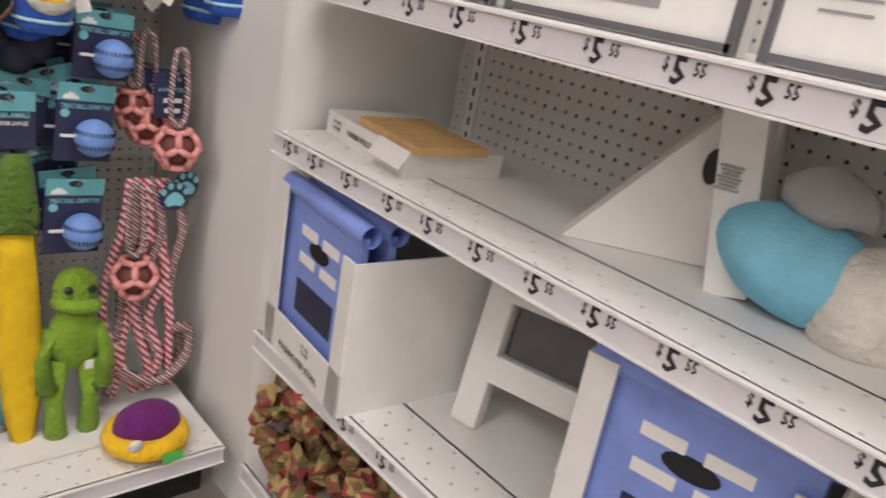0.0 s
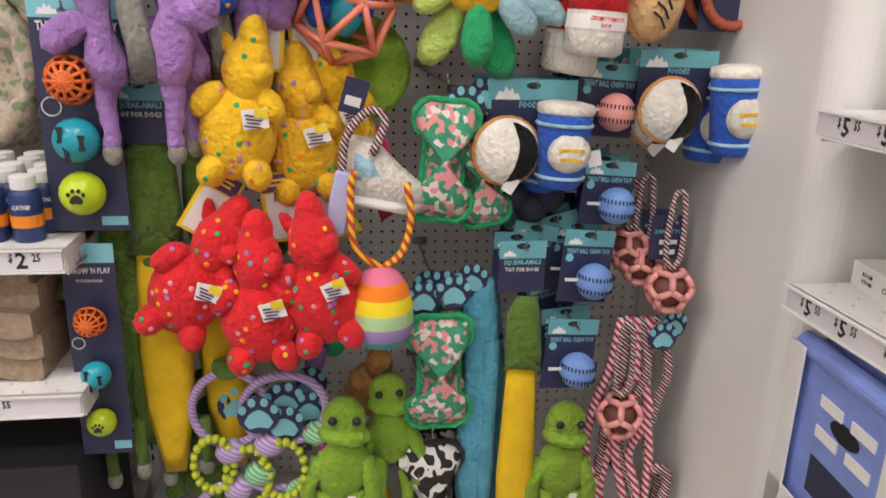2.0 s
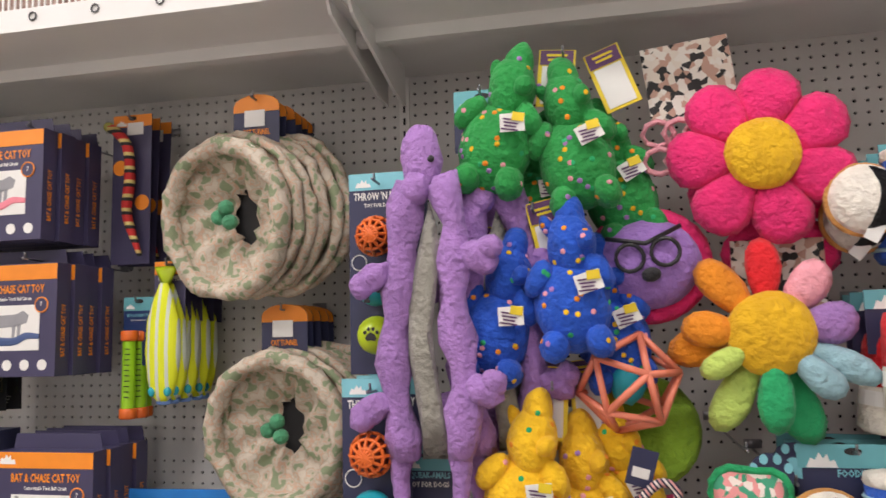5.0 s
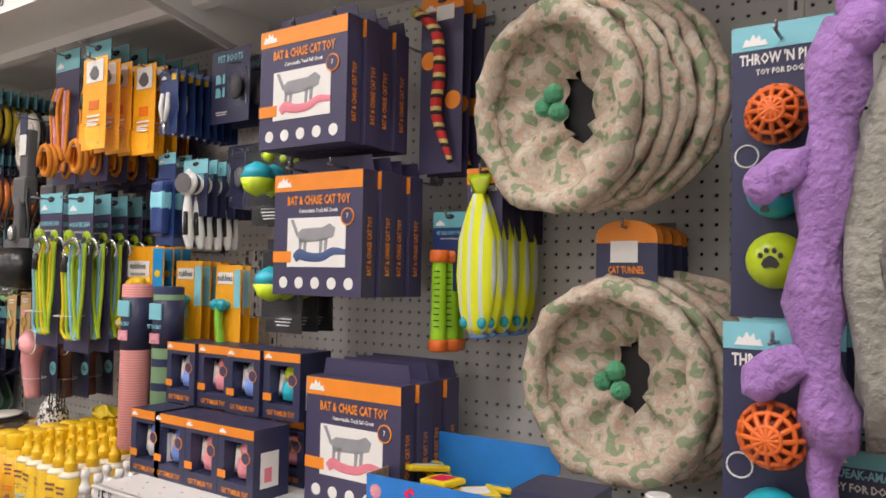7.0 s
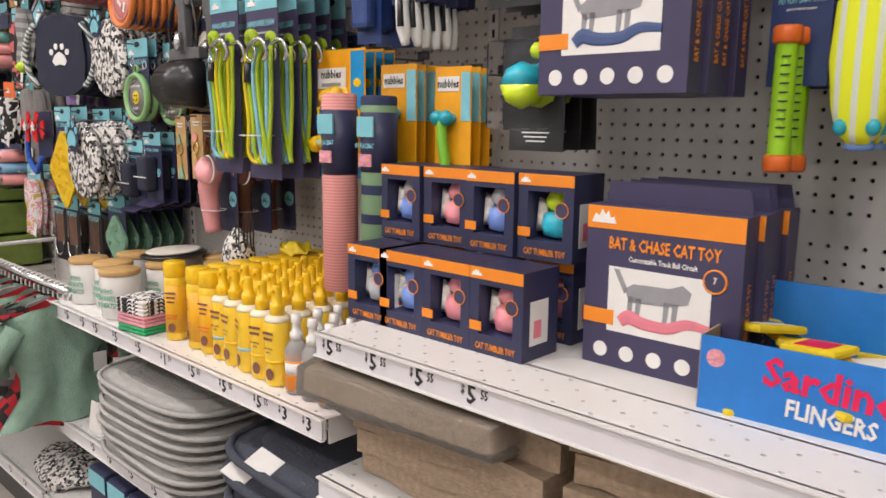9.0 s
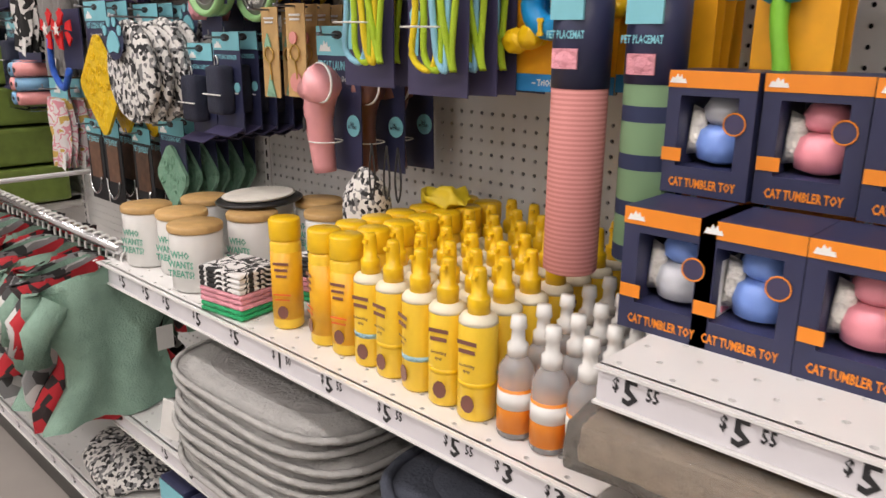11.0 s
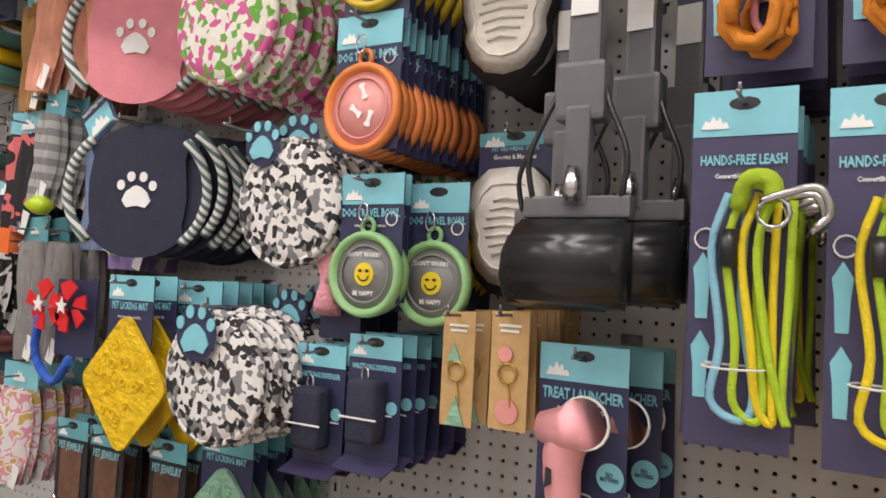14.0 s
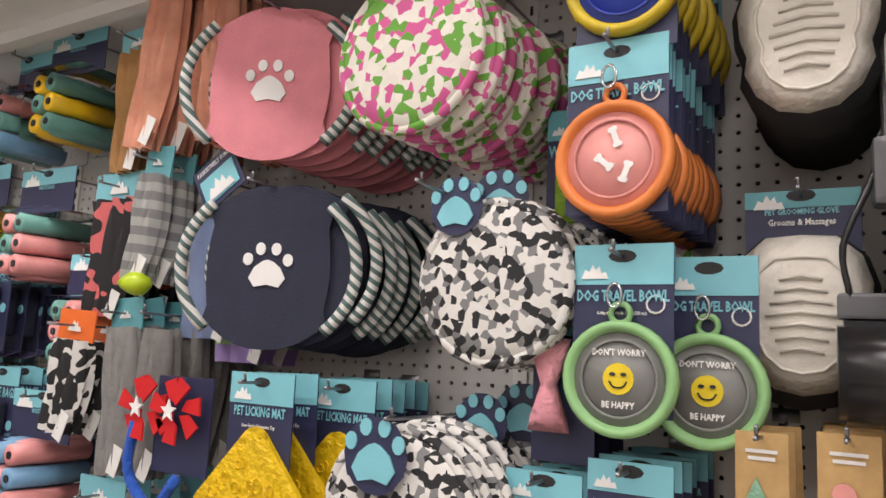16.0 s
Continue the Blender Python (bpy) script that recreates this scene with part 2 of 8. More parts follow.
def box(w, d, h, x=0, y=0, z=0, bevel=0.0, m=None):
    return add_box(bmesh.new(), w, d, h, x, y, z, bevel, m)


def add_ball(bm, rx, ry, rz, x=0, y=0, z=0, m=None, sub=2):
    mm = Matrix.Translation((x, y, z)) @ (m or Matrix()) @ Matrix.Diagonal((rx, ry, rz, 1))
    bmesh.ops.create_icosphere(bm, subdivisions=sub, radius=1, matrix=mm)
    return bm


def ball(rx, ry, rz, x=0, y=0, z=0, m=None, sub=2):
    return add_ball(bmesh.new(), rx, ry, rz, x, y, z, m, sub)


def lump(bm, amount, scale, seed=0.0):
    for v in bm.verts:
        n = noise.noise_vector(v.co * scale + Vector((seed, seed, seed)))
        v.co += n * amount
    return bm


def add_lathe(bm, prof, seg=20, m=None, cap=True):
    """A turned solid from (radius, height) pairs, about z."""
    m = m or Matrix()
    rings = [[bm.verts.new(m @ Vector((r * math.cos(a), r * math.sin(a), z))) for a in [2 * math.pi * i / seg for i in range(seg)]] for r, z in prof]
    for a, b in zip(rings, rings[1:]):
        for i in range(seg):
            bm.faces.new((a[i], a[(i + 1) % seg], b[(i + 1) % seg], b[i]))
    if cap:
        bm.faces.new(rings[0][::-1])
        bm.faces.new(rings[-1])
    return bm


def lathe(prof, seg=20, m=None, cap=True):
    return add_lathe(bmesh.new(), prof, seg, m, cap)


def add_tube(bm, pts, r, seg=8, closed=False):
    pts = [Vector(p) for p in pts]
    n = len(pts)
    rings = []
    for i, p in enumerate(pts):
        a = pts[(i - 1) % n] if closed or i else p
        b = pts[(i + 1) % n] if closed or i < n - 1 else p
        d = (b - a).normalized()
        u = d.cross(Vector((0.13, 0.31, 1))).normalized()
        v = d.cross(u)
        rr = r[i] if isinstance(r, (list, tuple)) else r
        rings.append([bm.verts.new(p + rr * (math.cos(2 * math.pi * k / seg) * u + math.sin(2 * math.pi * k / seg) * v)) for k in range(seg)])
    pairs = list(zip(rings, rings[1:])) + ([(rings[-1], rings[0])] if closed else [])
    for a, b in pairs:
        for k in range(seg):
            bm.faces.new((a[k], a[(k + 1) % seg], b[(k + 1) % seg], b[k]))
    if not closed:
        bm.faces.new(rings[0][::-1])
        bm.faces.new(rings[-1])
    return bm


def tube(pts, r, seg=8, closed=False):
    """A round bar along the points, bent smoothly where there are four or more."""
    if not closed and 4 <= len(pts) <= 9:
        p = [Vector(q) for q in pts]
        p = [p[0] * 2 - p[1]] + p + [p[-1] * 2 - p[-2]]
        out, rad = [], []
        for i in range(1, len(p) - 2):
            for k in range(4):
                f = k / 4
                out.append(0.5 * (2 * p[i] + (p[i + 1] - p[i - 1]) * f + (2 * p[i - 1] - 5 * p[i] + 4 * p[i + 1] - p[i + 2]) * f * f + (3 * p[i] - p[i - 1] - 3 * p[i + 1] + p[i + 2]) * f ** 3))
                if isinstance(r, (list, tuple)):
                    rad.append(r[i - 1] * (1 - f) + r[i] * f)
        out.append(p[-2])
        if rad:
            rad.append(r[-1])
        pts, r = out, rad or r
    return add_tube(bmesh.new(), pts, r, seg, closed)


def circle(R, n=20, x=0, y=0, z=0, axis="y", sx=1.0):
    out = []
    for i in range(n):
        a = 2 * math.pi * i / n
        c, s = R * math.cos(a) * sx, R * math.sin(a)
        out.append((x + c, y, z + s) if axis == "y" else ((x + c, y + s, z) if axis == "z" else (x, y + c, z + s)))
    return out


def add_plate(bm, outline, t, y=0.0, x=0.0, z=0.0):
    """A flat piece of thickness t, its outline given in x and z, facing -y."""
    f = [bm.verts.new((x + px, y, z + pz)) for px, pz in outline]
    b = [bm.verts.new((x + px, y + t, z + pz)) for px, pz in outline]
    n = len(f)
    bm.faces.new(f)
    bm.faces.new(b[::-1])
    for i in range(n):
        bm.faces.new((f[i], b[i], b[(i + 1) % n], f[(i + 1) % n]))
    return bm


def plate(outline, t, y=0.0, x=0.0, z=0.0):
    return add_plate(bmesh.new(), outline, t, y, x, z)


def pillow(outline, t, puff=3):
    """A stuffed flat shape with a domed front."""
    bm = bmesh.new()
    n = len(outline)
    cx, cz = sum(p[0] for p in outline) / n, sum(p[1] for p in outline) / n
    for s in (-1, 1):
        prev = None
        for k in range(puff + 1):
            f = 1 - k / puff
            yy = s * t * math.sqrt(max(0, 1 - f * f))
            if k == puff:
                c = bm.verts.new((cx, yy, cz))
                for i in range(n):
                    bm.faces.new((prev[i], prev[(i + 1) % n], c))
            else:
                ring = [bm.verts.new((cx + (px - cx) * f, yy, cz + (pz - cz) * f)) for px, pz in outline]
                if prev:
                    for i in range(n):
                        bm.faces.new((prev[i], prev[(i + 1) % n], ring[(i + 1) % n], ring[i]))
                prev = ring
    bmesh.ops.remove_doubles(bm, verts=bm.verts, dist=0.0002)
    bmesh.ops.recalc_face_normals(bm, faces=bm.faces)
    return bm


def disc_outline(R, n=20, sx=1.0):
    return [(R * sx * math.cos(2 * math.pi * i / n), R * math.sin(2 * math.pi * i / n)) for i in range(n)]


def bone_outline(w, h):
    """A bone standing upright."""
    pts = []
    r = w * 0.29
    for cx, cz, a0, a1 in ((w * 0.22, h * 0.5 - r, -74, 110), (-w * 0.22, h * 0.5 - r, 70, 254), (-w * 0.22, -h * 0.5 + r, 106, 290), (w * 0.22, -h * 0.5 + r, 250, 434)):
        for k in range(7):
            a = radians(a0 + (a1 - a0) * k / 6)
            pts.append((cx + r * math.cos(a), cz + r * math.sin(a)))
    return pts


letter_cache = {}


def letters(text, size, parent, material, x=0.0, z=0.0, y=-0.003, narrow=0.72, turn=0.0, name="lettering", side=None):
    key = (text, round(size, 4), round(narrow, 3), material.name)
    if key not in letter_cache:
        cu = bpy.data.curves.new("lettering", "FONT")
        cu.body, cu.size, cu.align_x, cu.align_y, cu.resolution_u = text, size, "CENTER", "CENTER", 1
        cu.offset = size * 0.028
        tmp = new("lettering_source", cu)
        bpy.context.view_layer.update()
        me = bpy.data.meshes.new_from_object(tmp.evaluated_get(bpy.context.evaluated_depsgraph_get()))
        bpy.data.objects.remove(tmp)
        bpy.data.curves.remove(cu)
        me.transform(Matrix.Diagonal((narrow, 1, 1, 1)))
        me.materials.clear()
        me.materials.append(material)
        letter_cache[key] = me
    ob = new(name, letter_cache[key])
    ob.parent = parent
    ob.matrix_basis = pose(x, y, z, 0, turn, 0) @ pose(0, 0, 0, 90, 0, 0) if side is None else side
    return ob


def paw(parent, material, s, x=0.0, z=0.0, y=-0.004):
    bm = plate([(s * a, s * b) for a, b in ((-0.28, -0.42), (-0.42, -0.22), (-0.3, 0.02), (-0.12, 0.16), (0, 0.2), (0.12, 0.16), (0.3, 0.02), (0.42, -0.22), (0.28, -0.42), (0, -0.36))], 0.002, y, x, z)
    for a, b in ((-0.46, 0.2), (-0.18, 0.44), (0.18, 0.44), (0.46, 0.2)):
        add_plate(bm, [(s * a + px, s * b + pz) for px, pz in disc_outline(s * 0.145, 10, 0.8)], 0.002, y, x, z)
    return part("paw_print", bm, material, parent)


def skyline(parent, s, x, z, y=-0.0032):
    return part("logo_mark", plate([(s * a, s * b) for a, b in ((-1, -0.4), (1, -0.4), (0.8, 0.1), (0.5, 0), (0.35, 0.5), (0.1, 0.2), (-0.15, 0.6), (-0.4, 0.1), (-0.7, 0.25))], 0.001, y, x, z), WHITEPAINT, parent)


def rows_of(ob, n, dy, jit=0.004, turn=2.0, dz=0.0):
    """Copies of a thing, one behind another on its hook."""
    rnd = random.Random(int(abs(ob.location.x * 997 + ob.location.z * 331) * 10))
    x, y, z = ob.location
    r = ob.rotation_euler
    for i in range(1, n):
        copy_thing(ob, Matrix.LocRotScale((x + rnd.uniform(-jit, jit), y + dy * i, z + dz * i + rnd.uniform(-jit, jit) * 0.4), Euler((r.x, r.y + radians(rnd.uniform(-turn, turn)), r.z + radians(rnd.uniform(-turn, turn)))), None))


WALL_Y = 1.75


def hook(x, y, z, wall=WALL_Y):
    """A pegboard hook whose tip stands at y."""
    bm = tube([(0, 0, 0.018), (0, -0.006, 0.004), (0, -0.02, 0), (0, y - wall + 0.012, 0), (0, y - wall, 0.004), (0, y - wall - 0.004, 0.014)], 0.0023, 6)
    add_box(bm, 0.034, 0.002, 0.018, 0, -0.004, 0.012)
    ob = part("peg_hook", bm, HOOKM, None, "zinc wire hook fixed in the white pegboard", True, Matrix.Translation((x, wall, z)))
    return tagged(ob, "", "hook", "pegboard hooks")


def card(name, label, category, x, y, ztop, w, h, n=6, dy=0.03, title="", sub="", band=None, body=None, band_h=0.2, extra=None, group="", rx=0.0, rz=0.0, ry=0.0, size=None, hooked=True, lettering=None, jit=0.004, turn=2.0):
    """A carded product on a hook: backing card with a header, and what is fastened to it."""
    o = thing(name, label, category, pose(x, y, ztop, rx, ry, rz), group or name.replace("_", " ") + "s on a hook")
    part("backing_card", box(w, 0.0016, h, 0, 0, -h / 2), body or NAVY, o)
    bh = h * band_h
    if band:
        part("header", box(w * 0.998, 0.0012, bh, 0, -0.0013, -bh / 2), band, o)
        part("hang_hole", plate(disc_outline(0.006, 10, 2.2), 0.0005, -0.0022, 0, -bh * 0.3), INK, o)
        skyline(o, w * 0.14, -w * 0.28, -bh * 0.72)
    zz = -bh - h * 0.07
    if title:
        s = size or min(h * 0.13, w * 2.3 / max(6, len(title)))
        letters(title, s, o, lettering or CYAN, 0, zz, narrow=min(0.75, w * 1.5 / (s * len(title))))
        zz -= s * 0.8
    if sub:
        letters(sub, min(0.012, w * 1.5 / len(sub)), o, PAPER, 0, zz - 0.004, narrow=0.8)
    if extra:
        extra(o, w, h)
    if n > 1:
        rows_of(o, n, dy, jit, turn)
    if hooked:
        hook(x, y - 0.02, ztop - bh * 0.3)
    return o


def settle(seen, size=1.0, shift=(0, 0, 0)):
    """Sets the things made since at their measured size and place; what would stand in the board is left out."""
    move = Matrix.Translation(shift) @ Matrix.Scale(size, 4)
    for ob in [o for o in bpy.data.objects if o not in seen and o.parent is None]:
        if ob.name.startswith("peg_hook"):
            x, y, z = move @ ob.location
            tip = min(v.co.y for v in ob.data.vertices)
            long = (move @ Vector((0, WALL_Y + tip, 0))).y - WALL_Y
            ob.matrix_basis = Matrix.Translation((x, WALL_Y, z)) @ Matrix.Diagonal((1, min(1.2, max(0.3, long / tip)), 1, 1))
            continue
        ob.matrix_basis = move @ ob.matrix_basis
        if ob.location.y > WALL_Y - 0.025:
            for c in ob.children_recursive:
                bpy.data.objects.remove(c)
            bpy.data.objects.remove(ob)
    return set(bpy.data.objects)


def bars(parent, material, x, z, w, rows, gap=0.008, y=-0.003, h=0.0025):
    bm = bmesh.new()
    for i in range(rows):
        add_box(bm, w * (1 - 0.15 * (i % 3)), 0.0006, h, x, y, z - gap * i)
    return part("small_print", bm, material, parent)


# ---- structure ----
def structure(name, bm, material, label):
    return tagged(part(name, bm, material, None), label, "", "", "structure")


structure("floor", box(14, 8, 0.1, -4, -0.5, -0.05), FLOOR, "grey-brown polished store floor")
structure("ceiling", box(14, 8, 0.1, -4, -0.5, 3.65), CEIL, "white ceiling of the store")
structure("wall_north", box(14, 0.12, 3.6, -4, 2.35, 1.8), BEIGE_WALL, "pinkish beige wall above the shelving")
structure("wall_south", box(14, 0.12, 3.6, -4, -2.5, 1.8), PANEL, "plain pale wall across the aisle")
structure("wall_east", box(0.12, 8, 3.6, 2.9, -0.5, 1.8), PANEL, "plain pale wall at the end")
structure("wall_west", box(0.12, 8, 3.6, -10.9, -0.5, 1.8), PANEL, "plain pale wall far down the aisle")


def perforated(name, x0, x1, z0, z1, label, m, pitch=0.0254, r=0.0037, holes=None, skip=()):
    """A sheet with real round holes, in x and z, its front at y = 0."""
    nx, nz = max(1, round((x1 - x0) / pitch)), max(1, round((z1 - z0) / pitch))
    px, pz = (x1 - x0) / nx, (z1 - z0) / nz
    verts, faces = [], []
    ang = [math.pi / 8 + math.pi / 4 * k for k in range(8)]
    for i in range(nx):
        for j in range(nz):
            cx, cz = x0 + (i + 0.5) * px, z0 + (j + 0.5) * pz
            b = len(verts)
            a, c = px / 2, pz / 2
            if (holes and not holes(i, j)) or j in skip:
                verts += [(cx - a, 0, cz - c), (cx + a, 0, cz - c), (cx + a, 0, cz + c), (cx - a, 0, cz + c)]
                faces.append((b, b + 1, b + 2, b + 3))
                continue
            verts += [(cx + a, 0, cz + c), (cx - a, 0, cz + c), (cx - a, 0, cz - c), (cx + a, 0, cz - c)]
            verts += [(cx + r * math.cos(t), 0, cz + r * math.sin(t)) for t in ang]
            verts += [(cx + r * math.cos(t), 0.006, cz + r * math.sin(t)) for t in ang]
            h = b + 4
            for q, (k0, k1) in enumerate(((0, 1), (2, 3), (4, 5), (6, 7))):
                faces.append((b + q, h + k1, h + k0))
                faces.append((b + q, b + (q + 1) % 4, h + (k1 + 1) % 8, h + k1))
            for k in range(8):
                faces.append((h + k, h + (k + 1) % 8, h + 8 + (k + 1) % 8, h + 8 + k))
    me = bpy.data.meshes.new(name)
    me.from_pydata(verts, [], [f[::-1] for f in faces])
    me.materials.append(PEG)
    ob = new(name, me)
    ob.matrix_basis = m
    tagged(ob, label, "", "", "structure")
    return ob


BAYS = [-5.39, -4.17, -2.95, -1.71, -0.49, 0.72]
for a, b in zip(BAYS, BAYS[1:]):
    seam = {round((s - 0.16) / 0.0254) for s in (0.47, 1.105, 1.74)}
    perforated("pegboard_panel", a + 0.012, b - 0.012, 0.16, 2.0, "white pegboard back panel with rows of holes", Matrix.Translation((0, WALL_Y, 0)), skip=seam)
# added black sheet: its colour supplies the shade seen through the peg holes
structure("pegboard_backing", box(BAYS[-1] - BAYS[0], 0.01, 1.95, (BAYS[0] + BAYS[-1]) / 2, WALL_Y + 0.012, 1.06), DARK, "black sheet painted as the shade behind the pegboard")
for x in BAYS:
    bm = box(0.024, 0.05, 2.1, 0, 0.022, 1.05)
    up = thing("shelving_upright", "white slotted steel upright of the shelving", "upright", pose(x, WALL_Y - 0.002, 0), "shelving uprights")
    part("post", bm, WHITE_STEEL, up)
    bm = bmesh.new()
    for i in range(60):
        add_box(bm, 0.005, 0.002, 0.016, 0, -0.0035, 0.25 + i * 0.03)
    part("slots", bm, INK, up)


def shelf(x0, x1, front, z, label, prices, size=0.037, wall=WALL_Y, rot=None, strip=True):
    """A steel shelf with a perforated front, a rolled edge and a price strip."""
    w, d = x1 - x0, wall - front
    o = thing("wall_shelf", label, "shelf", rot or pose((x0 + x1) / 2, front, z), "white steel shelves")
    bm = bmesh.new()
    verts_d = d - 0.11
    add_box(bm, w, verts_d, 0.02, 0, 0.11 + verts_d / 2 - 0.004, -0.010)
    add_box(bm, w, 0.11, 0.002, 0, 0.055, -0.019)
    add_box(bm, w, 0.004, 0.036, 0, 0.002, -0.018)
    add_box(bm, w, 0.008, 0.003, 0, -0.004, -0.0372)
    add_box(bm, w, 0.008, 0.003, 0, -0.004, -0.0015)
    for s in (-1, 1):
        add_box(bm, 0.004, d - 0.02, 0.045, s * (w / 2 - 0.002), d / 2, -0.024)
    part("deck", bm, WHITE_STEEL, o)
    top = perforated("perforated_front", -w / 2, w / 2, 0, 0.11, "", Matrix(), pitch=0.0275, r=0.0036, holes=lambda i, j: (i + j) % 2 == 0)
    top.data.materials[0] = WHITE_STEEL
    for k in ("kind", "label"):
        if k in top:
            del top[k]
    top.parent = o
    top.matrix_basis = pose(0, 0.0005, 0, -90, 0, 0)
    # added black sheet below the perforations, painting their holes as shaded
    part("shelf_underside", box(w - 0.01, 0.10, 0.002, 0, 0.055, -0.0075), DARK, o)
    if strip:
        part("price_strip", box(w * 0.995, 0.002, 0.033, 0, -0.003, -0.0185), STRIP, o)
        for px, big, small in prices:
            letters("$", size * 0.5, o, INK, px - x0 - w / 2 - size * 0.42, -0.0135, -0.0046)
            letters(big, size, o, INK, px - x0 - w / 2, -0.0185, -0.0046, 0.95)
            if small:
                letters(small, size * 0.5, o, INK, px - x0 - w / 2 + size * 0.6, -0.0135, -0.0046)
    return o


shelf(-1.668, -0.462, 1.254, 0.932, "white shelf holding boxed cat toys and pet supplements", [(-1.63, "5", "55"), (-1.527, "5", "55"), (-1.43, "5", "55"), (-1.332, "5", "55"), (-0.524, "2", "25")])
shelf(-2.885, -1.672, 1.270, 0.774, "white shelf with treat jars and yellow grooming bottles", [(-2.85, "5", ""), (-2.75, "5", ""), (-2.65, "5", ""), (-2.57, "5", ""), (-2.46, "5", ""), (-2.34, "5", ""), (-2.22, "1", "50"), (-2.1, "5", "55"), (-1.98, "5", "55"), (-1.86, "5", "55"), (-1.78, "3", ""), (-1.71, "3", "")])
shelf(-2.885, -1.672, 1.270, 0.436, "low white shelf under the grey pet beds", [(-2.64, "5", ""), (-2.54, "5", ""), (-2.42, "5", ""), (-2.3, "5", "")])
shelf(-1.668, -0.462, 1.254, 0.682, "low white shelf under the cardboard scratchers", [(-0.6, "5", "55"), (-0.8, "5", "55")])
for a, b in ((-5.38, -4.18), (-4.16, -2.96), (-2.94, -1.72), (-1.70, -0.50), (-0.48, 0.66)):
    shelf(a, b, 1.18 if a > -1 else 1.24, 0.185, "white base deck shelf of the shelving", [(a + 0.15 + 0.13 * k, "5", "") for k in range(8)] if a < -2.95 else [])
    structure("kick_plate", box(b - a, 0.02, 0.14, (a + b) / 2, 1.29, 0.07), BLACKP, "dark kick plate under the base deck")
# high shelf with a wire fence and fluffy stock
for a, b in zip(BAYS, BAYS[1:]):
    o = thing("high_shelf", "deep white shelf above the pegboard seen from below", "shelf", pose((a + b) / 2, 1.284, 1.99), "white steel shelves")
    w = b - a
    bm = box(w - 0.004, 0.466, 0.014, 0, 0.233, -0.006)
    add_box(bm, w - 0.004, 0.012, 0.045, 0, 0.004, 0.006)
    add_box(bm, w - 0.004, 0.03, 0.03, 0, 0.19, -0.025)
    part("deck", bm, WHITE_STEEL, o)
    for s in (-1, 1):
        part("bracket", plate([(0.0, 0.0), (0.38, 0.0), (0.38, -0.09), (0.30, -0.085), (0.02, -0.025)], 0.006), WHITE_STEEL, o, m=pose(s * (w / 2 - 0.02), 0.02, -0.012, 0, 0, 90))
    f = thing("wire_fence", "white wire fence along the edge of the high shelf", "fence", pose((a + b) / 2, 1.292, 2.02), "wire fences")
    bm = bmesh.new()
    for i in range(int(w / 0.0135)):
        add_box(bm, 0.0032, 0.0032, 0.15, -w / 2 + 0.008 + i * 0.0135, 0, 0.075)
    part("wires", bm, WHITEPAINT, f)
    part("rail", box(w, 0.005, 0.006, 0, 0, 0.15), WHITEPAINT, f)
    bm = bmesh.new()
    for i in range(9):
        add_tube(bm, circle(0.008, 8, -w / 2 + 0.07 + i * w / 9, -0.012, -0.02), 0.0018, 5, True)
    part("clips", bm, GREYP, f)
    for i in range(4):
        c = thing("fluffy_cushion", "fluffy pinkish beige cushion behind the wire fence", "cushion", pose(a + w * (i + 0.5) / 4, 1.5, 2.15), "cushions on the high shelf")
        part("cover", lump(ball(w / 8, 0.16, 0.15, sub=3), 0.02, 9, i + a), FLUFF, c, "", True)

# white column between the two runs of shelving, with a soft rounded corner
bm = bmesh.new()
prof = [(0.72, 1.75)] + [(0.70, 1.72), (0.70, 1.17)] + [(0.70 + 0.06 * (1 - math.cos(radians(a))), 1.17 - 0.06 * math.sin(radians(a))) for a in range(10, 91, 10)] + [(1.16, 1.11), (1.16, 1.75)]
lo = [bm.verts.new((x, y, 0)) for x, y in prof]
hi = [bm.verts.new((x, y, 2.3)) for x, y in prof]
for i in range(len(prof)):
    k = (i + 1) % len(prof)
    bm.faces.new((lo[i], lo[k], hi[k], hi[i]))
bm.faces.new(hi)
bmesh.ops.recalc_face_normals(bm, faces=bm.faces)
structure("corner_column", bm, PANEL, "white column panel with a rounded edge at the corner")

# second run of shelving, at right angles
RX = 1.07
perforated("pegboard_panel", -1.2, 1.09, 0.16, 2.0, "white pegboard back panel with rows of holes", pose(RX, 0, 0, 0, 0, -90) @ Matrix.Diagonal((-1, 1, 1, 1)), skip=set())
# same added black sheet, shade in its colour, behind the side run
structure("pegboard_backing", box(0.01, 2.3, 1.95, RX + 0.014, -0.05, 1.06), DARK, "black sheet painted as the shade behind the pegboard")
up = thing("shelving_upright", "white slotted steel upright of the shelving", "upright", pose(RX - 0.002, 1.035, 0, 0, 0, -90), "shelving uprights")
part("post", box(0.03, 0.05, 2.1, 0, 0.022, 1.05), WHITE_STEEL, up)
bm = bmesh.new()
for i in range(60):
    add_box(bm, 0.005, 0.002, 0.016, 0, -0.0035, 0.25 + i * 0.03)
part("slots", bm, INK, up)


def side_shelf(z, label, ys):
    w = 2.2
    cy = 1.09 - w / 2
    return shelf(-w / 2, w / 2, 0.66, z, label, [(cy - y, "5", "55") for y in ys], 0.037, RX, pose(0.66, cy, z, 0, 0, -90))


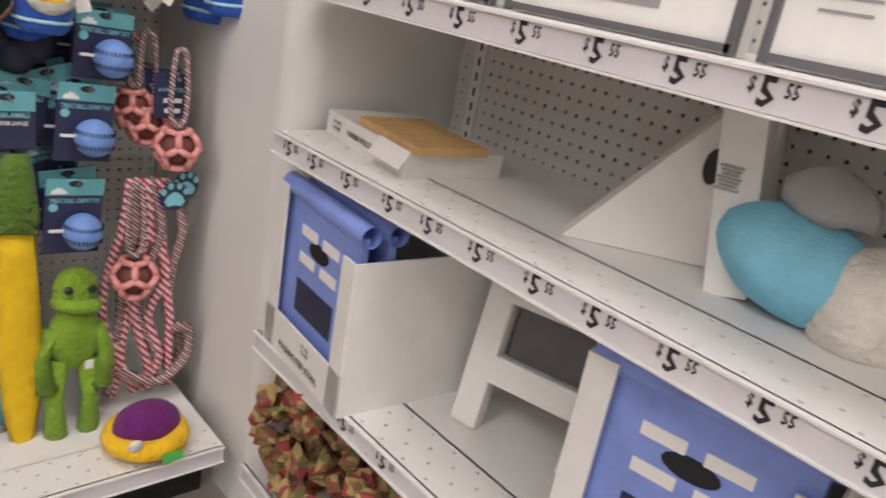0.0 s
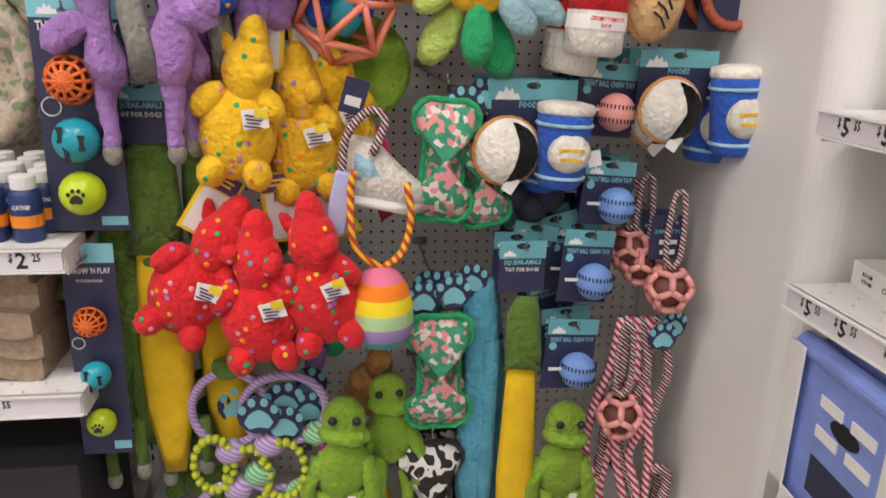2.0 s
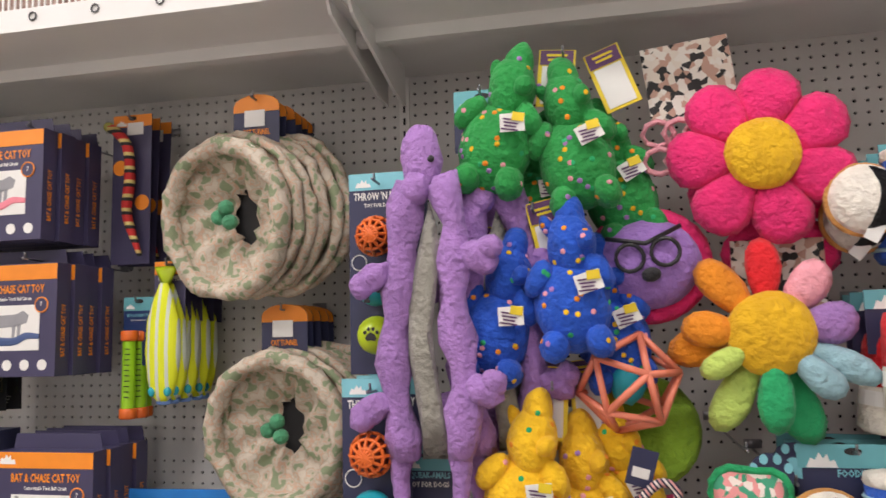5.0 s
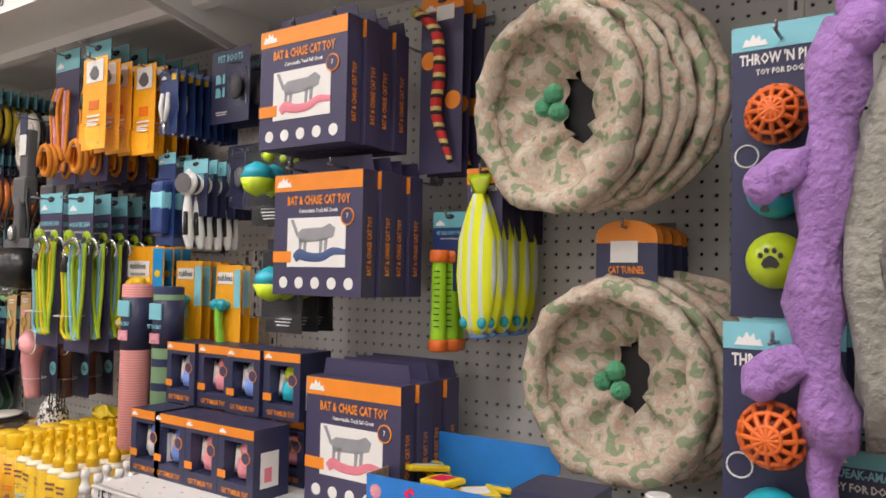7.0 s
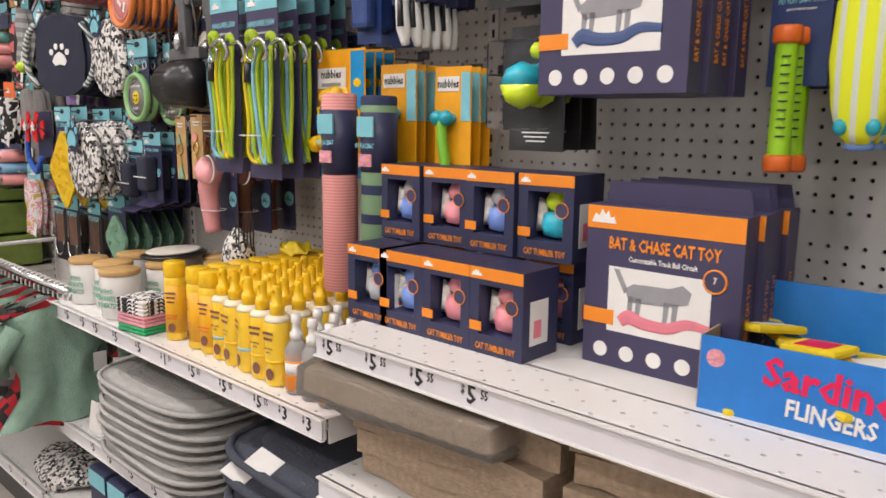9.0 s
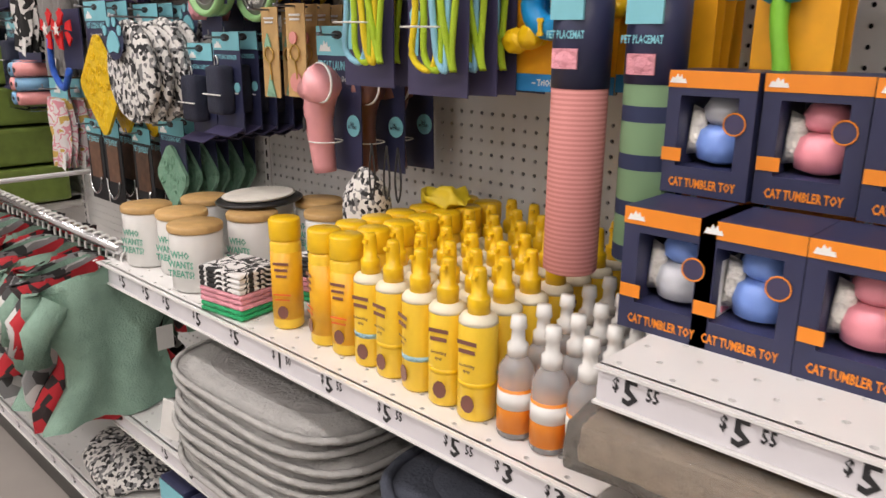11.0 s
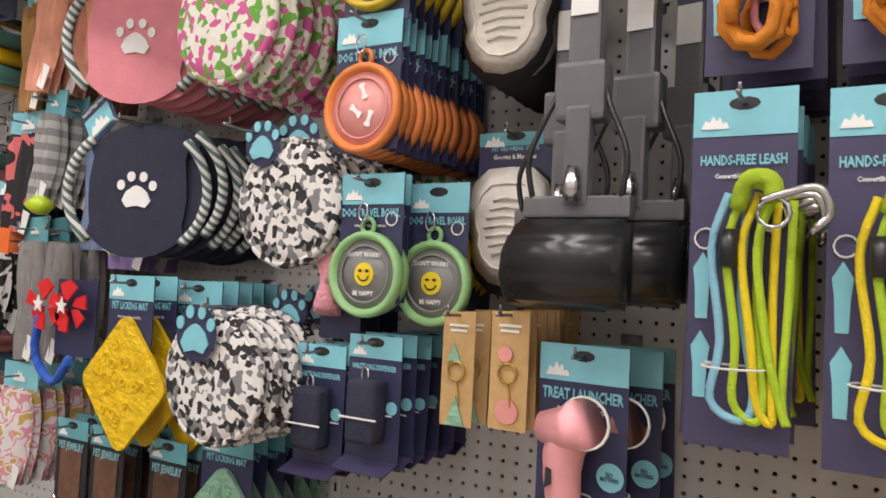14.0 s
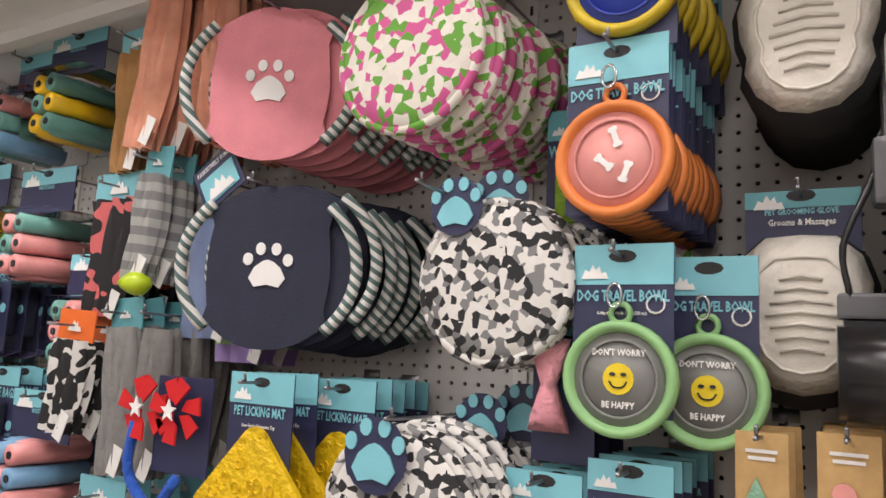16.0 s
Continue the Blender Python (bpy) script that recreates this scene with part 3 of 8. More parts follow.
side_shelf(1.178, "white shelf carrying framed box sets", [1.02, 0.94, 0.86, 0.76, 0.66, 0.55, 0.44, 0.34, 0.25, 0.16])
side_shelf(0.906, "white shelf with boxed wall shelves and a fabric pouch", [1.03, 0.95, 0.85, 0.74, 0.65, 0.55, 0.45, 0.36, 0.26, 0.16, 0.06])
side_shelf(0.512, "white shelf with boxed folding step stools", [0.77, 0.66, 0.5, 0.3])
side_shelf(0.20, "white base deck shelf of the side shelving", [])
structure("kick_plate", box(0.02, 2.2, 0.15, 0.74, 0, 0.075), BLACKP, "dark kick plate under the base deck")

# ceiling light fixtures
def ceiling_light(x, y):
    o = thing("ceiling_light", "long white fluorescent ceiling light", "ceiling light", pose(x, y, 3.58), "ceiling lights")
    part("housing", box(1.3, 0.32, 0.05, 0, 0, 0.0), WHITEPAINT, o)
    part("diffuser", box(1.24, 0.28, 0.01, 0, 0, -0.028), TUBE_LIGHT, o)
    d = bpy.data.lights.new("tube", "AREA")
    d.shape, d.size, d.size_y, d.energy, d.color = "RECTANGLE", 1.24, 0.28, LAMP_W, (1.0, 0.915, 0.905)
    l = new("tube_lamp", d)
    l.parent = o
    l.matrix_basis = pose(0, 0, -0.04)


LAMP_W = 23.0
TUBE_LIGHT = bpy.data.materials.new("lit_diffuser")
TUBE_LIGHT.use_nodes = True
TUBE_LIGHT.node_tree.nodes["Principled BSDF"].inputs["Emission Color"].default_value = (1, 0.97, 0.93, 1)
TUBE_LIGHT.node_tree.nodes["Principled BSDF"].inputs["Emission Strength"].default_value = 6
for lx in (0.2, -1.9, -4.0, -6.6):
    for ly in (-1.6, 0.1):
        ceiling_light(lx, ly)


built = set(bpy.data.objects)

# ---- side shelving: home goods ----
def carton(name, label, category, w, d, h, m, body=PAPER, texts=(), group="", bevel=0.0015):
    o = thing(name, label, category, m, group)
    part("carton", box(w, d, h, 0, 0, h / 2, bevel), body, o)
    for s, size, x, z, c in texts:
        letters(s, size, o, c, x, z, -d / 2 - 0.001, 0.9)
    return o


def frame_box(y, w, h):
    o = thing("picture_frame_set", "boxed frame with a printed room scene in white and grey", "frame", pose(0.77, y, 1.245, 0, 0, -90), "boxed frames on the shelf")
    part("box", box(w, 0.03, h, 0, 0.015, h / 2, 0.002), PAPER, o)
    bm = bmesh.new()
    for s in (-1, 1):
        add_box(bm, 0.008, 0.012, h, s * (w / 2 - 0.002), 0.0, h / 2)
    add_box(bm, w, 0.012, 0.008, 0, 0.0, 0.006)
    part("edging", bm, GREYP, o)
    part("printed_sofa", box(w * 0.3, 0.001, 0.05, w * 0.05, -0.001, 0.055, 0), GREYINK, o)
    part("printed_picture", box(w * 0.2, 0.001, 0.06, w * 0.2, -0.001, 0.13, 0), KRAFT, o)
    bars(o, GREYINK, -w * 0.3, 0.1, w * 0.18, 5, 0.012, -0.001)
    return o


for y, w in ((0.88, 0.30), (0.55, 0.30), (0.22, 0.30)):
    frame_box(y, w, 0.32)
o = thing("corner_wall_shelf_box", "opened white box of a corner wall shelf", "box", pose(0.80, 0.93, 0.997, 0, 0, -90 - 8), "boxed wall shelves")
part("carton", box(0.26, 0.17, 0.038, 0.0, 0.04, 0.019, 0.001), PAPER, o)
part("shelf_board", box(0.18, 0.12, 0.012, 0.06, 0.02, 0.045, 0.001), KRAFT, o)
part("open_flap", box(0.09, 0.002, 0.03, 0.10, -0.055, 0.03, 0, pose(0, 0, 0, -35, 0, 0)), PAPER, o)
letters("CORNER WALL SHELF", 0.012, o, INK, 0.0, 0.018, -0.0465, 0.9)
letters("ROOM", 0.008, o, INK, -0.09, 0.025, -0.0465, 1.0)
letters("ROOM", 0.008, o, INK, -0.09, 0.015, -0.0465, 1.0)
o = thing("wall_shelf_box", "white wall shelf box standing on edge with a grey barcode label", "box", pose(0.93, 0.42, 0.997, 0, 0, -70), "boxed wall shelves")
part("carton", box(0.045, 0.20, 0.24, 0, 0, 0.12, 0.001, pose(0, 0, 0, 0, -10, 0)), PAPER, o)
bars(o, GREYINK, -0.01, 0.14, 0.025, 7, 0.004, -0.104)
o = thing("wall_shelf_box", "white triangular wall shelf box leaning against another", "box", pose(0.90, 0.44, 0.999, 0, 0, -52), "boxed wall shelves")
part("carton", plate([(-0.16, 0), (0.05, 0), (0.05, 0.215), (0.02, 0.22)], 0.035), PAPER, o)
part("printed_plant", ball(0.012, 0.001, 0.022, -0.01, -0.001, 0.12), INK, o)
o = thing("fabric_pouch", "pale blue and white stuffed fabric pouch lying in clear plastic", "pouch", pose(0.86, 0.295, 1.055, 0, 12, -80))
part("body", lump(ball(0.085, 0.055, 0.058, -0.02, sub=3), 0.006, 14), mat("aqua_cloth", (0.22, 0.55, 0.72), 0.8, bump=0.3), o, "", True)
part("white_end", lump(ball(0.06, 0.058, 0.06, 0.062, 0, -0.002, sub=3), 0.008, 20), CREAM, o, "", True)
part("plastic_wrap", lump(ball(0.05, 0.035, 0.03, -0.02, 0, 0.075, sub=2), 0.012, 30), mat("milky_film", (0.7, 0.7, 0.7), 0.15, trans=0.6), o, "", True)


def stool_box(y, z, tilt, x, scale=1.0):
    o = thing("step_stool_box", "white display box with a periwinkle folding step stool inside", "box", pose(x, y, z, 0, 0, -90 + tilt), "boxed step stools")
    w, d, h = 0.262, 0.27, 0.285
    bm = bmesh.new()
    add_box(bm, w, 0.004, 0.07, 0, 0, 0.035)
    add_box(bm, 0.035, 0.004, h, -w / 2 + 0.0175, 0, h / 2)
    add_box(bm, 0.035, 0.004, h - 0.04, w / 2 - 0.0175, 0, (h - 0.04) / 2)
    add_box(bm, 0.004, d, h, -w / 2, d / 2, h / 2)
    add_box(bm, 0.004, d, h - 0.04, w / 2, d / 2, (h - 0.04) / 2)
    add_box(bm, w, 0.004, h - 0.04, 0, d, (h - 0.04) / 2)
    add_box(bm, w, d, 0.004, 0, d / 2, 0.002)
    part("carton", bm, PAPER, o)
    letters("FOLDING STEP STOOL", 0.016, o, INK, 0.0, 0.022, -0.003, 0.85)
    letters("ROOM", 0.011, o, GREYINK, 0.02, 0.056, -0.003)
    letters("ROOM", 0.011, o, GREYINK, 0.02, 0.046, -0.003)
    for k in range(2):
        bm = box(w - 0.03, 0.012, h - 0.02, 0, 0.02 + 0.045 * k, h / 2)
        bmesh.ops.create_cone(bm, segments=16, radius1=0.016, radius2=0.016, depth=w - 0.005, matrix=pose(0, 0.02 + 0.045 * k, h - 0.004, 0, 90, 0))
        p = part("folded_stool", bm, PERI, o, "periwinkle plastic stool with white strips")
        if k == 0:
            bm = bmesh.new()
            for r in range(2):
                for c in range(2):
                    add_box(bm, 0.05, 0.002, 0.016, -0.035 + 0.07 * c, 0.013, h - 0.06 - 0.045 * r)
            part("anti_slip_strips", bm, WHITEPAINT, p)
            part("handle_hole", plate(disc_outline(0.014, 14, 2.3), 0.001, 0.0125, 0.0, h - 0.035 - 0.045), DARK, p)
            part("slots", box(0.12, 0.001, 0.055, 0, 0.0128, 0.115), NAVY, p)
    return o


stool_box(0.912, 0.642, -5, 0.672)
stool_box(0.30, 0.642, 10, 0.74)
o = thing("white_step_stool", "white plastic folding step stool with an oval window", "stool", pose(0.86, 0.60, 0.642, -12, 0, -75), "step stools")
bm = bmesh.new()
for s in (-1, 1):
    add_box(bm, 0.045, 0.03, 0.26, s * 0.09, 0, 0.13, 0.006)
add_box(bm, 0.16, 0.03, 0.05, 0, 0, 0.23, 0.006)
add_box(bm, 0.16, 0.03, 0.045, 0, 0, 0.10, 0.006)
part("frame", bm, CERAM, o)
part("window", box(0.12, 0.006, 0.09, 0, 0.008, 0.165), GREYP, o)
part("label", box(0.15, 0.002, 0.05, 0, -0.018, 0.23), PAPER, o)
o = thing("dried_garland", "brown and red dried flower garlands in a heap", "garland", pose(0.845, 0.97, 0.37))
bm = bmesh.new()
rnd = random.Random(5)
for i in range(330):
    x, y, z = rnd.uniform(-0.17, 0.12), rnd.uniform(-0.30, 0.12), 0.24 * rnd.random() ** 1.2
    add_ball(bm, 0.022, 0.022, 0.018, x, y, z, pose(0, 0, 0, rnd.uniform(0, 90), rnd.uniform(0, 90)), 1)
part("flowers", lump(bm, 0.016, 60), GARLAND, o)


built = settle(built, 1.108, (-0.095, -0.094, -0.200))

# ---- toy bay ----
def throw_card(x, y, ztop, w, h, full=True):
    o = thing("throw_ball_card", "tall navy card with three rubber balls in orange, blue and lime", "dog toy", pose(x, y, ztop), "three-ball toy cards")
    part("backing_card", box(w, 0.002, h, 0, 0, -h / 2), NAVY, o)
    part("header", box(w, 0.0015, h * 0.085, 0, -0.0014, -h * 0.0425), CYAN, o)
    skyline(o, w * 0.13, -w * 0.26, -h * 0.055)
    letters("THROW 'N PLAY", w * 0.165, o, PAPER, 0, -h * 0.12, narrow=0.66)
    letters("TOY FOR DOGS", w * 0.085, o, PAPER, 0, -h * 0.165, narrow=0.8)
    r = w * 0.29
    b = part("orange_ball", ball(r * 0.86, r * 0.86, r * 0.86, 0, -r * 0.9, -h * 0.33), mat("dark_core", (0.20, 0.03, 0.01), 0.5), o, "orange openwork rubber ball", True)
    bm = bmesh.new()
    for k in range(6):
        a = math.pi * k / 6
        add_tube(bm, [(r * math.cos(q) * math.cos(a), -r * 0.9 - r * math.sin(q), -h * 0.33 + r * math.cos(q) * math.sin(a)) for q in [math.pi * j / 10 for j in range(11)]], r * 0.09, 6)
    for q in (0.35, 0.75):
        add_tube(bm, circle(r * math.sin(q * 1.2), 16, 0, -r * 0.9 - r * math.cos(q * 1.2), -h * 0.33), r * 0.09, 6, True)
    add_tube(bm, circle(r, 20, 0, -r * 0.9, -h * 0.33), r * 0.1, 6, True)
    part("lattice", bm, ORR, b, "", True)
    b = part("blue_ball", ball(r, r, r, 0, -r * 0.9, -h * 0.58, sub=3), TEALR, o, "", True)
    bm = bmesh.new()
    for a, q in ((-0.4, 0.35), (0.45, 0.0), (-0.2, -0.5)):
        add_plate(bm, bone_outline(r * 0.3, r * 0.7), 0.003, -r * 1.83, r * a, -h * 0.58 + r * q)
    part("bone_marks", bm, INK, b)
    b = part("lime_ball", ball(r, r, r, 0, -r * 0.9, -h * 0.81, sub=3), LIMER, o, "", True)
    paw(b, INK, r * 0.7, 0, -h * 0.81, -r * 1.91)
    part("badge", box(w * 0.34, 0.001, h * 0.04, w * 0.3, -0.002, -h * 0.955), CYAN, o)
    part("seal", tube(circle(w * 0.12, 16, -w * 0.34, -0.002, -h * 0.45), 0.0012, 4, True), PAPER, o)
    rows_of(o, 3, 0.07)
    hook(x, y - 0.03, ztop - 0.02)
    return o


throw_card(-0.39, 1.35, 1.372, 0.118, 0.36)
throw_card(-0.405, 1.35, 0.99, 0.084, 0.39)
o = throw_card(-0.40, 1.42, 1.735, 0.115, 0.36)


def spots(o, seed, tree, s, own):
    """Small felt dots sewn on the skin."""
    rnd = random.Random(seed)
    for c in [m for m in (YEL, ORPL, PINK2, EMER, LILAC) if m is not own]:
        bm = bmesh.new()
        for k in range(7):
            x, z = rnd.uniform(-0.062, 0.062) * s, rnd.uniform(-0.125, 0.115) * s
            p, n, f, d = tree.ray_cast(Vector((x, -0.4, z)), Vector((0, 1, 0)))
            if p:
                add_ball(bm, 0.0052, 0.0052, 0.0018, p.x, p.y, p.z, n.to_track_quat("Z", "Y").to_matrix().to_4x4(), 1)
        part("felt_dots", bm, c, o)


def spotted_plush(x, y, z, s, colour, label, n=1, seed=1, turn=0.0, lean=0.0):
    """A round-bellied spotted plush animal hung by its head, with a paper swing tag."""
    o = thing("spotted_plush_toy", label, "plush toy", pose(x, y, z, 0, turn, lean), "spotted plush toys")
    bm = ball(0.075, 0.055, 0.075, 0, 0, -0.04, sub=3)
    add_ball(bm, 0.048, 0.045, 0.055, 0.012, -0.005, 0.05, sub=3)
    add_ball(bm, 0.03, 0.032, 0.04, 0.016, 0.0, 0.092, pose(0, 0, 0, 0, 12), sub=3)
    for sx in (-1, 1):
        add_ball(bm, 0.036, 0.024, 0.022, sx * 0.058, -0.022, 0.005, pose(0, 0, 0, 0, 40 * sx), 2)
        add_ball(bm, 0.030, 0.036, 0.026, sx * 0.042, -0.024, -0.098, pose(0, 0, 0, 0, 25 * sx), 2)
    add_ball(bm, 0.021, 0.03, 0.017, 0.04, -0.034, 0.052, pose(0, 0, 0, 0, -18), 2)
    add_ball(bm, 0.013, 0.012, 0.022, -0.03, 0.012, 0.085, pose(0, 0, 0, 0, -30), 2)
    for v in bm.verts:
        v.co = Vector((v.co.x * 0.86, v.co.y, v.co.z * 1.1)) * s
    lump(bm, 0.004, 30, seed)
    tree = BVHTree.FromBMesh(bm)
    part("body", bm, colour, o, "", True)
    spots(o, seed, tree, s, colour)
    t = part("swing_tag", box(0.04, 0.001, 0.03, 0.03, -0.062 * s, -0.012, 0, pose(0, 0, 0, 0, -12, 0)), PAPER, o, "white and yellow paper tag")
    part("price_dot", box(0.02, 0.001, 0.014, 0.038, -0.0645 * s, -0.002), YELTAG, t)
    bars(t, PURPTAG, 0.028, -0.008, 0.028, 4, 0.0055, -0.0638 * s, 0.0025)
    return o


def ribbon_card(x, y, z, turn=0.0, lean=0.0, h=0.12):
    o = thing("folded_hang_card", "yellow-edged purple folded hang card above the plush toys", "hang card", pose(x, y, z, 0, turn, lean), "folded hang cards")
    part("card", box(0.062, 0.0015, h, 0, 0, -h / 2), YELTAG, o)
    part("header", box(0.056, 0.001, h * 0.25, 0, -0.0014, -h * 0.14), PURPTAG, o)
    part("inner_panel", box(0.048, 0.001, h * 0.66, 0, -0.0014, -h * 0.62), PAPER, o)
    bars(o, YELTAG, 0, -h * 0.1, 0.035, 2, 0.008, -0.0025, 0.004)
    return o


for x, z, tn in ((-0.15, 1.215, 6), (-0.06, 1.175, -8), (0.0, 1.20, -14)):
    spotted_plush(x, 1.36 + 0.03 * (x + 0.155) / 0.05, z, 0.98, YEL, "yellow spotted plush toy hanging in a cluster", 1, int(x * 1000), tn)
for x, z, tn in ((-0.228, 0.945, 26), (-0.135, 0.905, -5), (-0.036, 0.935, -12)):
    spotted_plush(x, 1.33 + 0.02 * (x < -0.2), z, 1.0, RED, "red spotted plush toy hanging in a cluster", 1, int(x * 1000), tn)
for x, y, z, tn in ((-0.185, 1.38, 1.485, 10), (-0.065, 1.35, 1.525, -5), (-0.01, 1.43, 1.47, -12)):
    spotted_plush(x, y, z, 0.95, BLUE, "blue spotted plush toy hanging in a cluster", 1, int(x * 1000), tn)
for x, y, z, tn in ((-0.17, 1.37, 1.795, 12), (-0.055, 1.38, 1.76, -12), (-0.12, 1.46, 1.70, 4), (0.01, 1.46, 1.71, -18)):
    spotted_plush(x, y, z, 0.98, GREEN, "green spotted plush toy hanging in a cluster", 1, int(x * 1000), tn)
ribbon_card(-0.175, 1.37, 1.10, 32)
ribbon_card(-0.10, 1.38, 1.10, -8)
ribbon_card(-0.03, 1.40, 1.09, -24)
ribbon_card(-0.105, 1.38, 1.66, -12, 0, 0.14)
ribbon_card(-0.18, 1.40, 1.62, 8)
ribbon_card(-0.105, 1.40, 1.385, 4)
ribbon_card(-0.05, 1.42, 1.395, -6)
ribbon_card(-0.07, 1.39, 1.92, 6, 0, 0.10)
ribbon_card(0.0, 1.41, 1.92, -20, 0, 0.11)
for x, z in ((-0.1, 1.35), (-0.1, 1.06), (-0.12, 1.64), (-0.06, 1.90)):
    hook(x, 1.36, z)


def flat_croc(x, y, ztop, h, w, colours, label, n=2, dx=0.05, dy=0.05, legs=True):
    """A long flat unstuffed plush hung lengthwise."""
    o = thing("flat_plush_toy", label, "plush toy", pose(x, y, ztop), "long flat plush toys")
    top, low, split = colours
    prof = [(0.25, 0), (0.42, -0.06), (0.5, -0.2), (0.42, -0.35), (0.5, -0.55), (0.55, -0.75), (0.4, -0.86)]
    outline = [(w * 0.5 * a, h * b) for a, b in prof] + [(-w * 0.5 * a, h * b) for a, b in reversed(prof)]
    cut = split * h
    part("body", lump(pillow([(p[0], max(p[1], -cut)) for p in outline] if split < 1 else outline, 0.022, 6), 0.009, 32, x), top, o, "", True)
    if split < 1:
        prof2 = [(0.36, -cut / h + 0.03), (0.5, -0.6), (0.46, -0.8), (0.2, -1.0)]
        part("lower_body", lump(pillow([(w * 0.5 * a, h * b) for a, b in prof2] + [(-w * 0.5 * a, h * b) for a, b in reversed(prof2)], 0.018, 4), 0.005, 25, x), low, o, "", True)
    else:
        bm = pillow([(w * q[0] + w * 0.12, h * q[1]) for q in ((0.10, -0.2), (0.13, -0.3), (0.11, -0.5), (0.14, -0.7), (0.08, -0.84), (-0.08, -0.84), (-0.13, -0.7), (-0.10, -0.5), (-0.13, -0.3), (-0.09, -0.2))], 0.012, 4)
        bmesh.ops.translate(bm, verts=bm.verts, vec=(0, -0.016, 0))
        part("belly_strip", lump(bm, 0.004, 20), low, o, "", True)
    if legs:
        for sx, zz in ((-1, -0.32), (1, -0.3), (-1, -0.64), (1, -0.66)):
            part("paw", lump(ball(0.03, 0.02, 0.022, sx * w * 0.55, -0.008, h * zz, pose(0, 0, 0, 0, 20 * sx)), 0.005, 40), top, o, "", True)
        for sx in (-0.3, 0.3):
            bm = tube([(sx * w, 0, -h * 0.82), (sx * w * 1.05, 0, -h * 0.92), (sx * w, 0, -h * 0.965)], 0.011, 8)
            p = part("leg", bm, top, o, "", True)
            part("foot", ball(0.014, 0.014, 0.02, sx * w, 0, -h * 0.98), GREYPL, p, "", True)
    for i in range(1, n):
        copy_thing(o, pose(x + dx * i, y + dy * i, ztop - 0.012 * i, 0, -2 * i, 6 * i))
    return o


def lilac_animal(x, y, ztop, h, turn=0.0, lean=0.0, n=0):
    """A long plush animal hung by its head: two bumpy flanks, a grey belly between, four paws and dangling legs."""
    o = thing("flat_plush_toy", "long lilac plush animal with a grey belly and dangling legs", "plush toy", pose(x, y, ztop, 0, lean, turn), "long flat plush toys")
    head = ball(0.034, 0.026, 0.062, -0.006, 0, -0.055, sub=3)
    add_ball(head, 0.026, 0.026, 0.03, -0.014, -0.012, -0.105, None, 2)
    part("head", lump(head, 0.006, 34, x), LILAC, o, "", True)
    for sx in (-1, 1):
        pts = [(sx * (0.02 + 0.03 * math.sin(min(1, f * 3) * 1.57)) + 0.008 * math.sin(9 * f + sx), -0.004, -h * (0.14 + 0.68 * f)) for f in [k / 12 for k in range(13)]]
        bm = add_tube(bmesh.new(), pts, [0.026 + 0.006 * math.sin(k * 1.9 + sx) for k in range(13)], 10)
        part("flank", lump(lump(bm, 0.009, 55, x + sx), 0.004, 120, sx), LILAC, o, "", True)
        for zz in (-0.36, -0.68):
            bm = ball(0.034, 0.022, 0.024, sx * 0.088, -0.014, h * (zz + 0.02 * sx), pose(0, 0, 0, 0, 28 * sx), 3)
            add_ball(bm, 0.022, 0.02, 0.022, sx * 0.106, -0.02, h * (zz + 0.02 * sx) + 0.014 * sx, None, 2)
            part("paw", lump(bm, 0.006, 60, x + zz), LILAC, o, "", True)
        p = part("leg", lump(tube([(sx * 0.045, 0, -h * 0.80), (sx * 0.05, -0.006, -h * 0.87), (sx * 0.046, -0.004, -h * 0.93), (sx * 0.048, -0.004, -h * 0.965)], [0.022, 0.015, 0.012, 0.013], 9), 0.003, 60), LILAC, o, "", True)
        part("foot", ball(0.015, 0.015, 0.02, sx * 0.048, -0.004, -h * 0.98), GREYPL, p, "", True)
    bm = pillow([(0.020 * math.sin(math.pi * min(1, f * 4) / 2) * q + 0.010 * math.sin(7 * f + 1), -h * (0.20 + 0.62 * f)) for q, fs in ((1, range(11)), (-1, range(10, -1, -1))) for f in [k / 10 for k in fs]], 0.012, 3)
    part("belly", lump(bm, 0.004, 40, x), GREYPL, o, "grey plush belly", True, Matrix.Translation((0, -0.016, 0)))
    part("eye", ball(0.006, 0.004, 0.006, 0.016, -0.026, -0.06), BLACKP, o, "", True)
    return o


lilac_animal(-0.292, 1.325, 1.785, 0.655)
lilac_animal(-0.20, 1.385, 1.775, 0.64, 14, -2)
lilac_animal(-0.15, 1.45, 1.76, 0.63, 20, 3)
flat_croc(-0.305, 1.40, 1.16, 0.64, 0.19, (GATOR, BANANA, 0.33), "long green and mustard flat plush banana animal", 2, 0.085, 0.03)
flat_croc(0.352, 1.39, 0.865, 0.64, 0.15, (GATOR, BANANA, 0.24), "slim green and mustard flat plush banana toy", 1, legs=False)
flat_croc(0.278, 1.44, 0.885, 0.62, 0.15, (SKYPL, SKYPL, 1.0), "long sky blue flat plush animal", 2, 0.015, 0.05)
flat_croc(-0.375, 1.43, 1.08, 0.6, 0.17, (GATOR, GATOR, 1.0), "long bumpy olive green plush crocodile", 2, 0.02, 0.05)


def squeak(x, y, ztop, w=0.1, h=0.105, n=2):
    return card("squeaky_toy_card", "navy hang card for squeaky toys with a teal header", "hang card", x, y, ztop, w, h, n, 0.06, "SQUEAK-AMALS", "TOY FOR DOGS", TEAL, NAVY, 0.34)


squeak(-0.312, 1.39, 1.252)
squeak(0.340, 1.39, 0.972, 0.088, 0.1)
squeak(-0.205, 1.40, 1.865, 0.10, 0.11)


